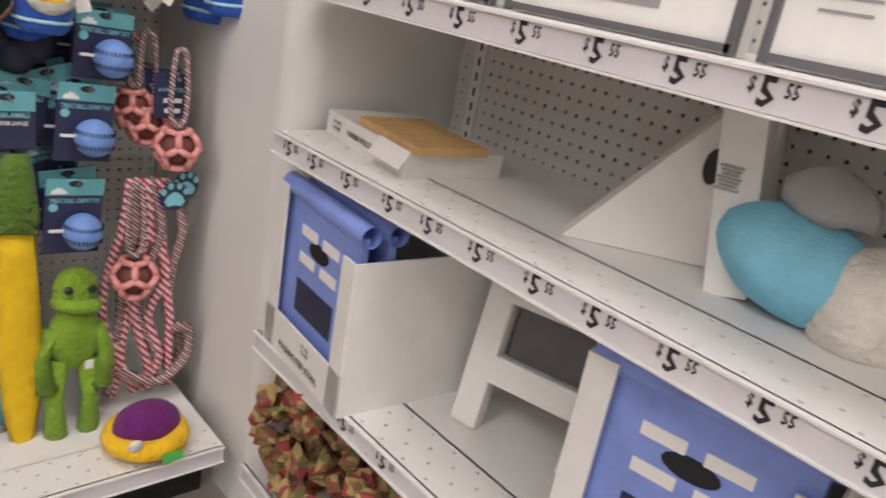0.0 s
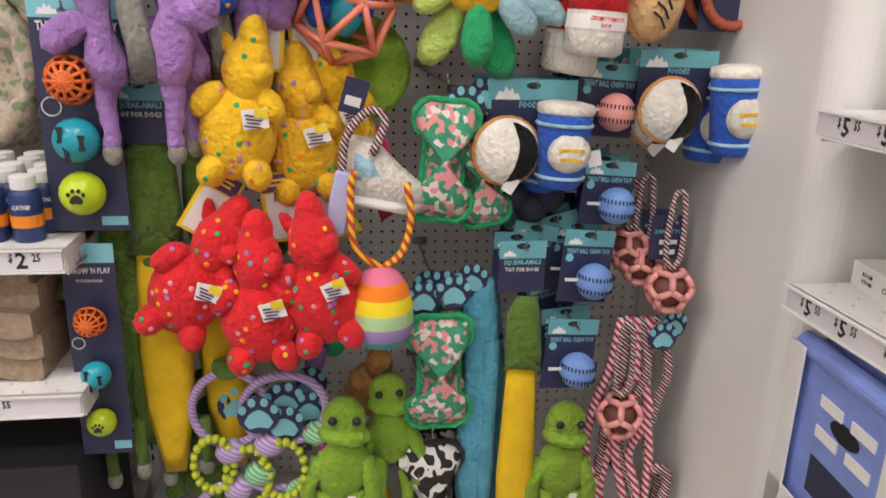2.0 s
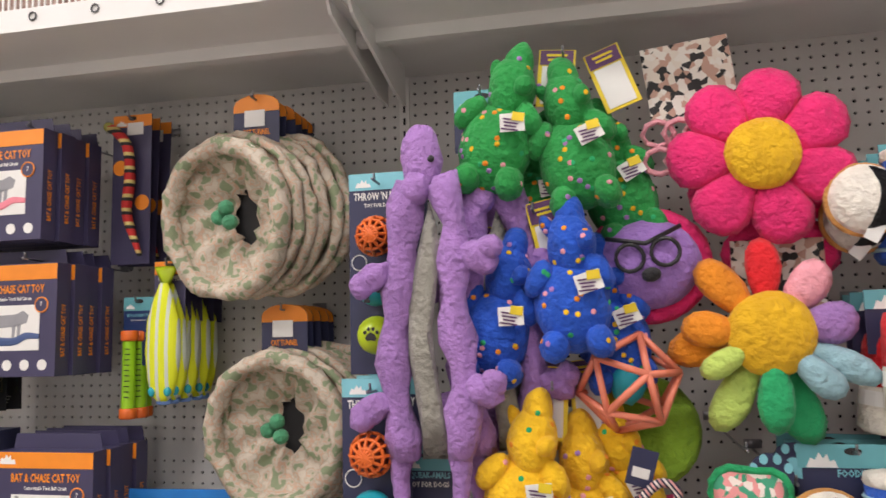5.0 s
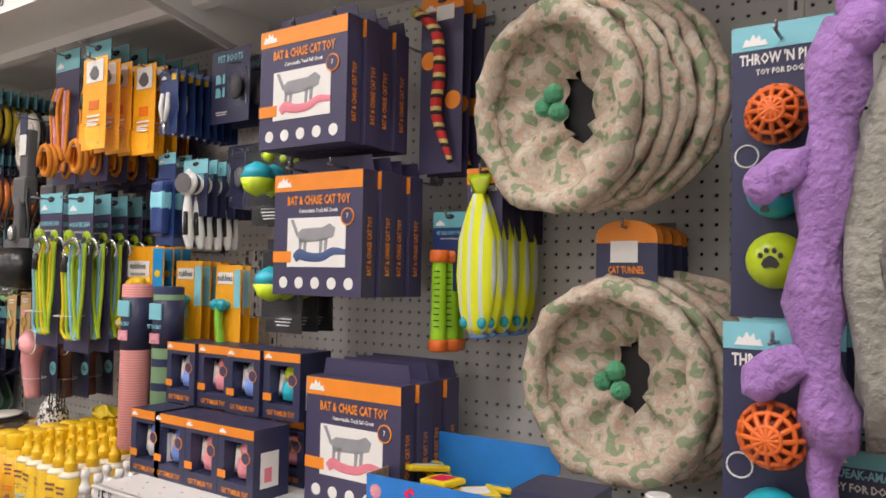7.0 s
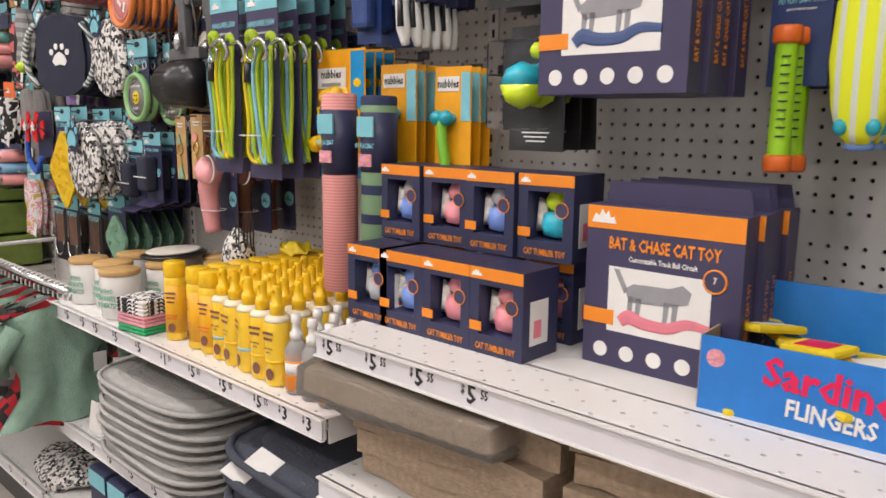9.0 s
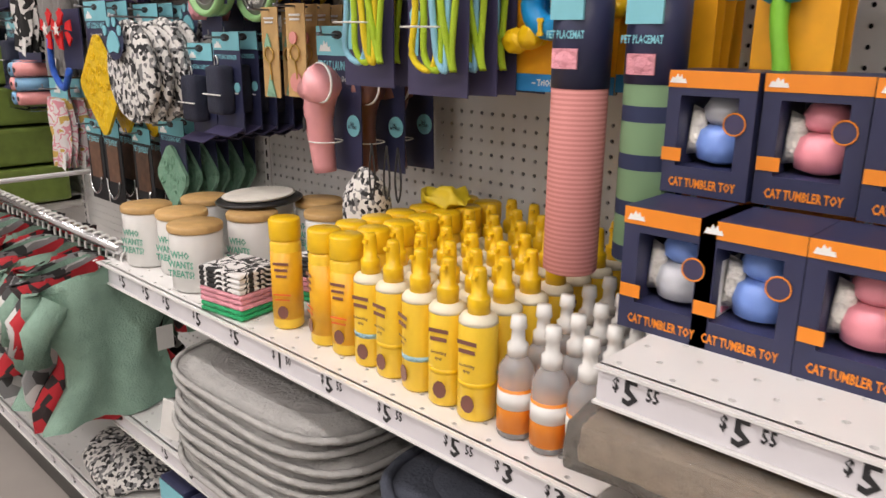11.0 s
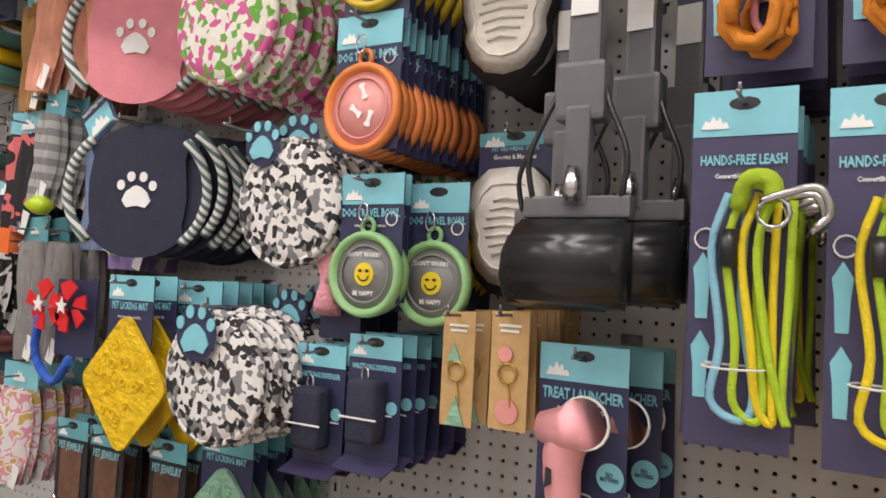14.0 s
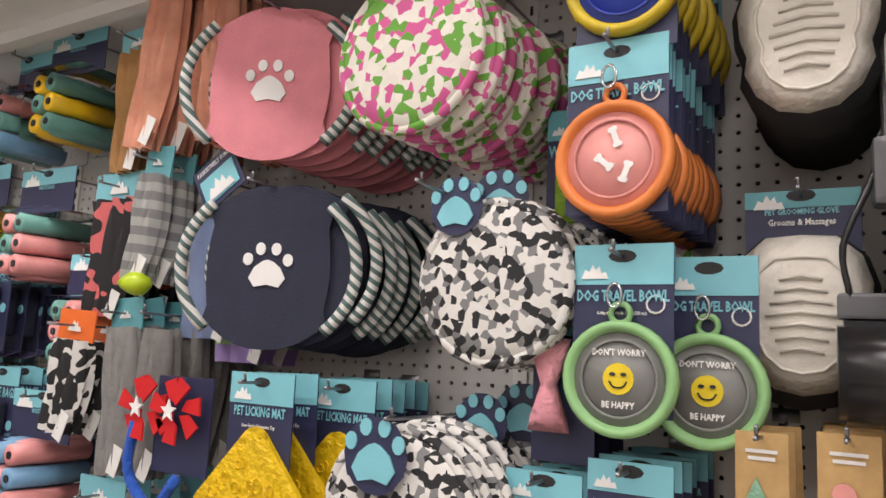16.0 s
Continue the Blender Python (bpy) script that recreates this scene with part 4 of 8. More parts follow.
def frog(x, y, ztop, s, lean):
    o = thing("frog_plush_toy", "lime green flat plush frog with long dangling legs", "plush toy", pose(x, y, ztop, 0, lean, 0), "green plush frogs")
    bm = ball(0.042, 0.03, 0.05, 0, 0, -0.05, sub=3)
    add_ball(bm, 0.05, 0.032, 0.075, 0, 0, -0.15, sub=3)
    add_ball(bm, 0.05, 0.034, 0.02, 0, -0.008, -0.072, pose(0, 0, 0, 0, 6), 3)
    for sx in (-1, 1):
        add_tube(bm, [(sx * 0.04, 0, -0.13), (sx * 0.062, -0.01, -0.19), (sx * 0.05, -0.02, -0.26)], [0.02, 0.017, 0.022], 8)
        add_tube(bm, [(sx * 0.028, 0, -0.2), (sx * 0.035, -0.008, -0.29), (sx * 0.03, -0.012, -0.39)], [0.022, 0.018, 0.024], 8)
    for v in bm.verts:
        v.co *= s
    part("body", lump(bm, 0.004, 28, x), FROG, o, "", True)
    bm = bmesh.new()
    for sx in (-1, 1):
        add_ball(bm, 0.009 * s, 0.006, 0.009 * s, sx * 0.022 * s, -0.03 * s, -0.035 * s, None, 2)
    part("eyes", bm, BLACKP, o, "", True)
    part("care_tag", box(0.016, 0.001, 0.02, 0.02, -0.036, -0.2 * s), PAPER, o)


frog(0.012, 1.37, 0.68, 1.0, 3)
frog(0.095, 1.43, 0.695, 0.9, -3)
frog(0.452, 1.39, 0.635, 0.98, 2)


def squeaky_bone(x, y, z, w, h, cover, trim, label, n=2, lean=0.0, dx=0.02):
    o = thing("bone_plush_toy", label, "dog toy", pose(x, y, z, 0, lean, 0), "bone-shaped dog toys")
    out = bone_outline(w, h)
    part("cover", pillow(out, 0.028, 4), cover, o, "", True)
    part("piping", tube([(px, 0, pz) for px, pz in out], 0.0065, 7, True), trim, o, "", True)
    for i in range(1, n):
        copy_thing(o, pose(x + dx * i, y + 0.06 * i, z - 0.006 * i, 0, lean - 4 * i, 0))
    hook(x, y - 0.02, z + h / 2 + 0.03)


squeaky_bone(0.188, 1.40, 1.117, 0.115, 0.215, FLORAL, EMER, "bone-shaped dog toy in floral print with green piping", 1, 4)
squeaky_bone(0.262, 1.43, 1.08, 0.095, 0.18, FLORAL, EMER, "smaller floral bone-shaped toy with green piping", 1, -10)
squeaky_bone(0.192, 1.40, 0.708, 0.125, 0.235, FLORAL, EMER, "bone-shaped dog toy in floral print with green piping", 2)
squeaky_bone(0.182, 1.42, 0.42, 0.13, 0.25, COWP, BLACKPL, "black and white spotted bone-shaped dog toy", 2)


def paw_tag(x, y, z, s, n=1, label="pale blue paw-shaped hang tag"):
    o = thing("paw_tag", label, "hang tag", pose(x, y, z), "paw-shaped hang tags")
    part("backing", pillow(disc_outline(s * 0.62, 14), 0.001, 2), NAVY, o)
    paw(o, CYAN, s, 0, 0, -0.003)
    for i in range(1, n):
        copy_thing(o, pose(x + (i % 2 * 2 - 1) * s * 0.7 * (1 + i // 3), y + 0.03 * i, z + (0.012 if i % 2 else -0.008), 0, i * 13 % 30 - 15, 10))


paw_tag(0.225, 1.40, 1.215, 0.055, 2)
paw_tag(0.215, 1.40, 0.87, 0.055, 3)
paw_tag(0.16, 1.41, 0.855, 0.055, 2)
paw_tag(-0.145, 1.36, 0.655, 0.062, 4)
paw_tag(-0.10, 1.37, 0.63, 0.06, 2)


# food-shaped toys with cards
def burger(x, y, z, r, lean=0.0):
    o = thing("burger_plush_toy", "round plush toy half white and half black with a tan rim", "dog toy", pose(x, y, z, 0, lean, 0), "food-shaped plush toys")
    bm = ball(r, r * 0.55, r, sub=3)
    part("bun", lump(bm, 0.003, 20, x), CREAM, o, "", True)
    part("rim", tube(circle(r * 0.99, 24, 0, 0.004, 0), r * 0.1, 8, True), BROWNPL, o, "", True)
    half = [(0, -r * 0.92)] + [(r * 0.92 * math.cos(a), r * 0.92 * math.sin(a)) for a in [radians(q) for q in range(-80, 81, 20)]] + [(0, r * 0.92)]
    bm = pillow(half, r * 0.5, 4)
    for v in bm.verts:
        q = min(1.0, (v.co.x ** 2 + v.co.z ** 2) / (r * r))
        v.co.y = -0.555 * r * math.sqrt(1 - q) - 0.003
    part("black_half", bm, BLACKPL, o, "", True)
    part("care_tag", box(0.022, 0.001, 0.03, r * 0.2, -r * 0.3, -r * 0.95, 0, pose(0, 0, 0, 0, 25)), PAPER, o)
    copy_thing(o, pose(x + 0.01, y + 0.07, z - 0.02, 0, lean + 12, 0))


def cup(x, y, z, h, w, body=ROYAL, lean=0.0):
    o = thing("cup_plush_toy", "blue and white plush takeaway cup toy with a white oval", "dog toy", pose(x, y, z, 0, lean, 0), "food-shaped plush toys")
    part("cup_body", lathe([(w * 0.34, -h / 2), (w * 0.42, -h * 0.42), (w * 0.47, h * 0.2), (w * 0.49, h * 0.4)], 20), body, o, "", True)
    part("lid", lathe([(w * 0.49, h * 0.38), (w * 0.51, h * 0.41), (w * 0.49, h * 0.49), (w * 0.3, h * 0.52)], 20), CREAM, o, "", True)
    part("white_oval", pillow(disc_outline(h * 0.23, 18, 1.15), 0.012, 3), CREAM, o, "", True, pose(0, -w * 0.44, -h * 0.05))
    bars(o, YEL, 0, h * 0.0, w * 0.45, 2, h * 0.11, -w * 0.565, h * 0.035)
    for zz in (h * 0.26, -h * 0.36):
        part("trim_band", tube(circle(w * (0.485 if zz > 0 else 0.43), 22, 0, 0, zz, "z"), 0.0035, 6, True), PALEBLUE, o, "", True)
    part("care_tag", box(0.024, 0.001, 0.028, w * 0.55, -0.02, -h * 0.12, 0, pose(0, 0, 0, 0, -15)), PAPER, o)
    copy_thing(o, pose(x - 0.004, y + 0.08, z - 0.025, 0, lean + 7, 0))


for x, z, r in ((0.298, 1.137, 0.058), (0.593, 1.211, 0.056), (0.385, 1.632, 0.054)):
    burger(x, 1.385, z, r, 6)
for x, z, h, l in ((0.398, 1.148, 0.148, 2), (0.748, 1.212, 0.158, -3), (0.468, 1.635, 0.15, -4), (0.548, 1.611, 0.155, -8)):
    cup(x - (0.03 if x > 0.68 else 0), 1.385, z, h, 0.10, lean=l)
for x, z, w, h in ((0.351, 1.258, 0.164, 0.12), (0.62, 1.314, 0.15, 0.10), (0.46, 1.495, 0.15, 0.10), (0.50, 1.725, 0.15, 0.08)):
    card("food_toy_card", "navy hang card with teal header above food-shaped toys", "hang card", x, 1.43, z, w, h, 3, 0.06, "FOODIEZ", "", TEAL, NAVY, 0.3)
o = thing("soup_plush_toy", "red and cream plush soup can toy with a paw print", "dog toy", pose(0.44, 1.38, 1.381, 0, 3, 0), "food-shaped plush toys")
part("can", lathe([(0.04, -0.078), (0.05, -0.07), (0.05, 0.0)], 18), CREAM, o, "", True)
part("red_top", lathe([(0.0505, -0.005), (0.051, 0.06), (0.047, 0.075), (0.03, 0.08)], 18), RED, o, "", True)
part("band", lathe([(0.0515, -0.035), (0.0515, -0.012)], 18), WHITEPAINT, o)
paw(o, YEL, 0.026, 0, 0.035, -0.053)
letters("CREAMY TOMATO", 0.0095, o, RED, 0, -0.018, -0.053)
letters("SOUP", 0.0095, o, RED, 0, -0.029, -0.053)
copy_thing(o, pose(0.43, 1.46, 1.345, 0, 8, 0))
o = thing("bread_plush_toy", "tan plush bread roll toy with dark scores", "dog toy", pose(0.542, 1.38, 1.391, 0, 18, 0), "food-shaped plush toys")
part("loaf", lump(ball(0.045, 0.035, 0.06, sub=3), 0.003, 20), plush("bread_plush", (0.70, 0.45, 0.20)), o, "", True)
part("rim", tube(circle(0.058, 20, 0, 0.006, 0, "y", 0.78), 0.008, 7, True), BROWNPL, o, "", True)
bm = bmesh.new()
for k in range(4):
    add_tube(bm, [(-0.012, -0.035, 0.03 - 0.016 * k), (0.004, -0.037, 0.024 - 0.016 * k), (0.018, -0.033, 0.012 - 0.016 * k)], 0.0022, 5)
part("scores", bm, BLACKPL, o)
o = thing("chew_ring_toy", "rust rubber chew ring with a pink bone on a navy card", "dog toy", pose(0.712, 1.43, 1.548), "rubber chew rings")
part("backing_card", box(0.12, 0.002, 0.20, 0, 0.012, -0.1), NAVY, o)
part("header", box(0.12, 0.001, 0.03, 0, 0.0105, -0.015), TEAL, o)
letters("DOG TOYS", 0.017, o, CYAN, 0, -0.036, 0.009)
bm = bmesh.new()
for k in range(26):
    a = 2 * math.pi * k / 26
    add_ball(bm, 0.011, 0.011, 0.011, 0.055 * math.cos(a), 0, -0.135 + 0.055 * math.sin(a), None, 1)
add_tube(bm, circle(0.055, 26, 0, 0, -0.135), 0.009, 8, True)
part("ring", bm, mat("rust_rubber", (0.42, 0.09, 0.04), 0.5), o, "", True)
bone = pillow(bone_outline(0.045, 0.125), 0.016, 4)
bmesh.ops.rotate(bone, verts=bone.verts, matrix=Matrix.Rotation(radians(90), 3, "Y"))
bmesh.ops.translate(bone, verts=bone.verts, vec=(-0.01, -0.012, -0.055))
part("pink_bone", bone, PINKR, o, "", True)
rows_of(o, 2, 0.06)
hook(0.712, 1.40, 1.535)
o = thing("salmon_plush_toy", "coral pink long plush toy with blue trim", "plush toy", pose(0.675, 1.43, 1.85), "coral plush toys")
part("body", lump(pillow([(-0.06, 0), (0.06, 0), (0.05, -0.25), (0.02, -0.36), (-0.05, -0.36), (-0.03, -0.2)], 0.03, 4), 0.006, 20), plush("coral_plush", (0.80, 0.24, 0.20)), o, "", True)
part("trim", tube([(-0.035, -0.03, 0), (-0.02, -0.03, -0.18), (0.005, -0.03, -0.2), (0.02, -0.03, 0)], 0.004, 6), ROYAL, o, "", True)
copy_thing(o, pose(0.735, 1.42, 1.83, 0, -4, 0))


# flowers
def petal_flower(x, y, z, petals, centre, r, label, centre_mat):
    o = thing("flower_plush_toy", label, "plush toy", pose(x, y, z), "flower plush toys")
    for a, mt, ln, wd, back in petals:
        out = [(wd * math.sin(t) * (0.55 + 0.45 * math.sin(t / 2) ** 2), centre * 0.5 + ln * (1 - math.cos(t)) / 2) for t in [2 * math.pi * k / 14 for k in range(14)]]
        bm = pillow(out, 0.016, 4)
        bmesh.ops.rotate(bm, verts=bm.verts, matrix=Matrix.Rotation(radians(a), 3, "Y"))
        bmesh.ops.translate(bm, verts=bm.verts, vec=(0, back, 0))
        part("petal", lump(bm, 0.004, 18, a), mt, o, "", True)
    part("centre", lump(ball(centre, centre * 0.5, centre, 0, -0.012, 0, sub=3), 0.004, 25), centre_mat, o, "", True)
    return o


petal_flower(0.244, 1.40, 1.715, [(a, PINKPL, 0.12, 0.06, 0.0) for a in (10, 62, 112, 165, 218, 270, 320)], 0.058, 0.15, "hot pink plush flower with a yellow centre", YEL)
petal_flower(0.28, 1.48, 1.65, [(a, PINKPL, 0.12, 0.055, 0.0) for a in (30, 90, 150, 210, 280)], 0.05, 0.14, "hot pink plush flower behind another", PINKPL)
petal_flower(0.235, 1.39, 1.43, [(0, RED, 0.12, 0.034, 0.01), (-40, ORPL, 0.12, 0.04, 0.0), (40, PINK2, 0.11, 0.036, 0.01), (-85, ORPL, 0.10, 0.036, -0.01), (-120, LIMEPL, 0.09, 0.026, -0.02), (80, LILAC, 0.10, 0.04, 0.0), (115, PALEBLUE, 0.14, 0.03, 0.0), (135, PALEBLUE, 0.10, 0.03, -0.02), (-150, LIMEPL, 0.14, 0.036, 0.01), (180, EMER, 0.12, 0.034, -0.02), (160, EMER, 0.15, 0.04, 0.03), (-100, ORPL, 0.12, 0.04, 0.02)], 0.066, 0.15, "plush flower with orange, red, blue and green petals", YEL)
for x, y, z in ((0.14, 1.44, 1.93), (0.27, 1.46, 1.585)):
    o = thing("printed_hang_card", "hang card printed all over with small dark figures", "hang card", pose(x, y, z, 0, -6 if z > 1.8 else 0, 0), "printed hang cards")
    part("card", box(0.145, 0.002, 0.13, 0, 0, -0.065), SKULL, o)
bm = bmesh.new()
for k in range(6):
    add_tube(bm, circle(0.022, 8, -0.05 + 0.035 * (k % 3), -0.004 * k, -0.03 - 0.05 * (k // 3), "y", 1.2), 0.005, 6, True)
part("star_shapes", bm, PINK2, thing("star_plush_toys", "pink star-shaped toys strung under a printed card", "dog toy", pose(0.14, 1.43, 1.80)), "", True)
o = thing("glasses_plush_toy", "purple plush ball toy wearing black glasses", "plush toy", pose(0.06, 1.43, 1.548, 0, -8, 0))
part("body", lump(ball(0.088, 0.06, 0.075, sub=3), 0.004, 20), plush("violet_plush", (0.30, 0.16, 0.48)), o, "", True)
part("rim", tube(circle(0.082, 24, 0, 0.012, 0, "y", 1.1), 0.018, 8, True), PINKPL, o, "", True)
bm = bmesh.new()
for s in (-1, 1):
    add_tube(bm, circle(0.022, 14, s * 0.028, -0.062, 0.012), 0.0035, 6, True)
add_tube(bm, [(-0.06, -0.055, 0.05), (0.0, -0.066, 0.03), (0.06, -0.05, 0.05)], 0.004, 6)
part("glasses", bm, BLACKP, o, "", True)
part("snout", ball(0.016, 0.012, 0.012, 0, -0.06, -0.02), BLACKPL, o, "", True)
o = thing("lattice_ball_toy", "coral faceted open lattice ball with a small pouch inside", "dog toy", pose(0.019, 1.40, 1.357, 10, 15, 0))
bm = bmesh.new()
ico = bmesh.new()
bmesh.ops.create_icosphere(ico, subdivisions=1, radius=0.082)
for e in ico.edges:
    add_tube(bm, [e.verts[0].co, e.verts[1].co], 0.006, 6)
ico.free()
part("lattice", bm, CORAL, o, "", True)
part("inner_pouch", lump(ball(0.03, 0.02, 0.035), 0.006, 40), TEALR, o, "", True)
part("tag", box(0.04, 0.001, 0.06, 0.045, -0.06, -0.11), NAVY, o)
part("barcode", box(0.026, 0.001, 0.016, 0.045, -0.061, -0.118), PAPER, o)
o = thing("plush_frisbee", "dark lime plush frisbee hanging behind the lattice ball", "dog toy", pose(0.04, 1.50, 1.27, 70, 0, 0))
part("disc", lathe([(0.02, 0.012), (0.09, 0.012), (0.10, 0.0), (0.098, -0.012), (0.08, -0.006)], 24), FROG, o, "", True)
o = thing("sneaker_plush_toy", "white and pale blue plush sneaker with a rope loop", "dog toy", pose(0.082, 1.39, 1.09, 0, 12, 0))
part("shoe", lump(pillow([(-0.08, 0.06), (-0.03, 0.066), (0.02, 0.03), (0.075, 0.0), (0.085, -0.03), (0.06, -0.05), (-0.075, -0.05)], 0.035, 4), 0.003, 20), CREAM, o, "", True)
part("sole", pillow([(-0.08, -0.035), (0.088, -0.028), (0.07, -0.055), (-0.078, -0.055)], 0.04, 3), PAPER, o, "", True)
part("blue_panel", pillow([(-0.07, 0.045), (-0.02, 0.045), (0.03, -0.01), (-0.06, -0.02)], 0.036, 3), PALEBLUE, o, "", True)
part("rope_loop", tube([(-0.07, -0.03, -0.02), (-0.078, -0.035, 0.06), (-0.05, -0.03, 0.11), (-0.02, -0.03, 0.10), (-0.03, -0.035, 0.04)], 0.0075, 7), ROPE, o, "", True)
part("handle", box(0.038, 0.014, 0.11, -0.066, -0.045, -0.05, 0.006), mat("lavender_rubber", (0.46, 0.46, 0.72), 0.5), o, "", True)
o = thing("egg_plush_toy", "rainbow striped plush egg on a yellow and red rope", "dog toy", pose(0.076, 1.335, 0.872))
part("egg", lathe([(0.012, 0.074), (0.03, 0.064), (0.046, 0.04), (0.056, 0.005), (0.057, -0.025), (0.05, -0.05), (0.034, -0.068), (0.01, -0.075)], 24), RAINBOW, o, "", True)
part("rope_loop", tube([(0.0, 0, 0.07), (-0.045, -0.004, 0.11), (-0.052, 0, 0.2), (-0.045, 0, 0.24)], 0.0065, 7), ROPEY, o, "", True)
part("rope_side", tube([(0.0, 0, 0.07), (0.035, -0.004, 0.1), (0.05, 0, 0.16), (0.042, 0, 0.22)], 0.0065, 7), ROPEY, o, "", True)
bm = pillow([(-0.06, 0.08), (0.0, 0.09), (0.05, -0.06), (0.0, -0.09)], 0.03, 3)
part("body", bm, PINKPL, thing("pink_plush_toy", "hot pink plush toy hanging behind the sneaker", "plush toy", pose(0.085, 1.47, 1.08)), "", True)

# tug rings
o = thing("tug_rope_toy", "cluster of purple and green rope tug rings", "dog toy", pose(-0.14, 1.39, 0.555), "rope tug toys")
for k, (dx, dz, R, mt, sx) in enumerate(((-0.06, 0.10, 0.075, ROPEP, 0.9), (0.04, 0.10, 0.07, ROPEP, 1.1), (-0.05, -0.12, 0.075, ROPEP, 1.1), (0.03, -0.13, 0.055, ROPEP, 0.9), (0.095, -0.10, 0.05, ROPEGR, 1.2))):
    part("rope_ring", tube(circle(R, 22, dx, -0.01 * (k % 3), dz, "y", sx), 0.0085, 8, True), mt, o, "", True)
bm = bmesh.new()
for dx, dz, R in ((-0.09, 0.0, 0.045), (0.035, -0.02, 0.05), (-0.03, -0.03, 0.05)):
    for k in range(18):
        a = 2 * math.pi * k / 18
        add_ball(bm, 0.009, 0.013, 0.009, dx + R * math.cos(a) * 0.8, -0.025, dz + R * 1.2 * math.sin(a), None, 1)
part("ribbed_ring", bm, mat("lime_yellow_rubber", (0.45, 0.52, 0.03), 0.5), o, "", True)
bm = bmesh.new()
for k in range(16):
    a = math.pi * k / 15
    add_ball(bm, 0.011, 0.013, 0.009, 0.085 + 0.028 * math.sin(a), -0.02, 0.06 * math.cos(a), None, 1)
part("magenta_ring", bm, mat("magenta_rubber", (0.42, 0.02, 0.22), 0.5), o, "", True)
for k, (dx, dz, mt) in enumerate(((-0.06, 0.02, ROPEP), (0.01, 0.03, ROPEP), (0.10, 0.05, ROPEGR), (-0.05, -0.06, ROPEP), (-0.01, -0.03, ROPEGR))):
    part("rope_knot", lump(ball(0.03, 0.026, 0.024, dx, -0.015, dz), 0.003, 60), mt, o, "", True)


# treat balls and rope balls
def ridged_ball(o, r, x, y, z, mt, name="ball"):
    b = part(name, ball(r * 0.97, r * 0.97, r * 0.97, x, y, z, sub=3), mt, o, "", True)
    bm = bmesh.new()
    for q in (-0.35, 0.35):
        rr = r * math.cos(q)
        for k in range(16):
            a = math.pi * k / 15
            add_box(bm, r * 0.06, r * 0.05, r * 0.22, x + rr * math.cos(a), y - rr * math.sin(a), z + r * math.sin(q))
    part("grooves", bm, INK, b)
    return b


BLUEBALL = mat("cornflower_rubber", (0.16, 0.30, 0.66), 0.5)
for x, y, zt, w, h, mt in ((0.501, 1.45, 1.289, 0.117, 0.134, PINKR), (0.511, 1.43, 1.112, 0.102, 0.122, BLUEBALL), (0.475, 1.41, 0.985, 0.101, 0.144, BLUEBALL), (0.45, 1.39, 0.814, 0.103, 0.146, BLUEBALL)):
    def tb(o, w, h, mt=mt):
        ridged_ball(o, 0.036, 0.008, -0.03, -h * 0.64, mt)
        part("toggle", box(0.03, 0.004, 0.005, -0.036, -0.03, -h * 0.62), PAPER, o)
        part("seal", plate(disc_outline(0.008, 12), 0.001, -0.003, -w * 0.36, -h * 0.38), CYAN, o)
    card("treat_ball_toy", "treat ball chew toy on a dark card with teal header", "dog toy", x, y, zt, w, h, 4, 0.06, "TREAT BALL CHEW TOY", "", TEAL, NAVY, 0.22, tb, rz=4, ry=4, jit=0.012, turn=9)
for x, y, z in ((0.385, 1.46, 0.985), (0.42, 1.47, 1.0), (0.36, 1.47, 0.95), (0.42, 1.5, 0.86)):
    card("squeaky_toy_card", "navy hang card for squeaky toys with a teal header", "hang card", x, y, z, 0.09, 0.10, 3, 0.05, "SQUEAK-AMALS", "", TEAL, NAVY, 0.3, ry=(x * 1000) % 30 - 15)
for x, z in ((0.33, 1.045), (0.40, 1.04), (0.37, 1.02)):
    o = thing("black_lattice_ball", "dark navy openwork rubber ball", "dog toy", pose(x, 1.46, z), "openwork rubber balls")
    part("core", ball(0.034, 0.034, 0.034), NAVYCL, o, "", True)


def rope_ball(x, y, z, r, zt):
    o = thing("rope_ball_toy", "pink openwork rubber ball hanging on a striped rope loop", "dog toy", pose(x, y, z), "rope ball toys")
    part("core", ball(r * 0.82, r * 0.82, r * 0.82), mat("brown_core", (0.16, 0.05, 0.04), 0.6) if "brown_core" not in bpy.data.materials else bpy.data.materials["brown_core"], o, "", True)
    bm = bmesh.new()
    ico = bmesh.new()
    bmesh.ops.create_icosphere(ico, subdivisions=1, radius=r)
    dual = {f.index: f.calc_center_median().normalized() * r for f in ico.faces}
    for e in ico.edges:
        a, b = [dual[f.index] for f in e.link_faces]
        add_tube(bm, [a, ((a + b) / 2).normalized() * r, b], r * 0.16, 6)
    ico.free()
    part("lattice", bm, PINKR, o, "", True)
    for s in (-1, 1):
        part("rope", tube([(0, 0, r * 0.9), (s * 0.014, 0, r + 0.02), (s * 0.016, 0, (zt - z) * 0.6), (s * 0.010, 0, zt - z - 0.01), (0, 0, zt - z)], 0.0058, 7), ROPE, o, "", True)


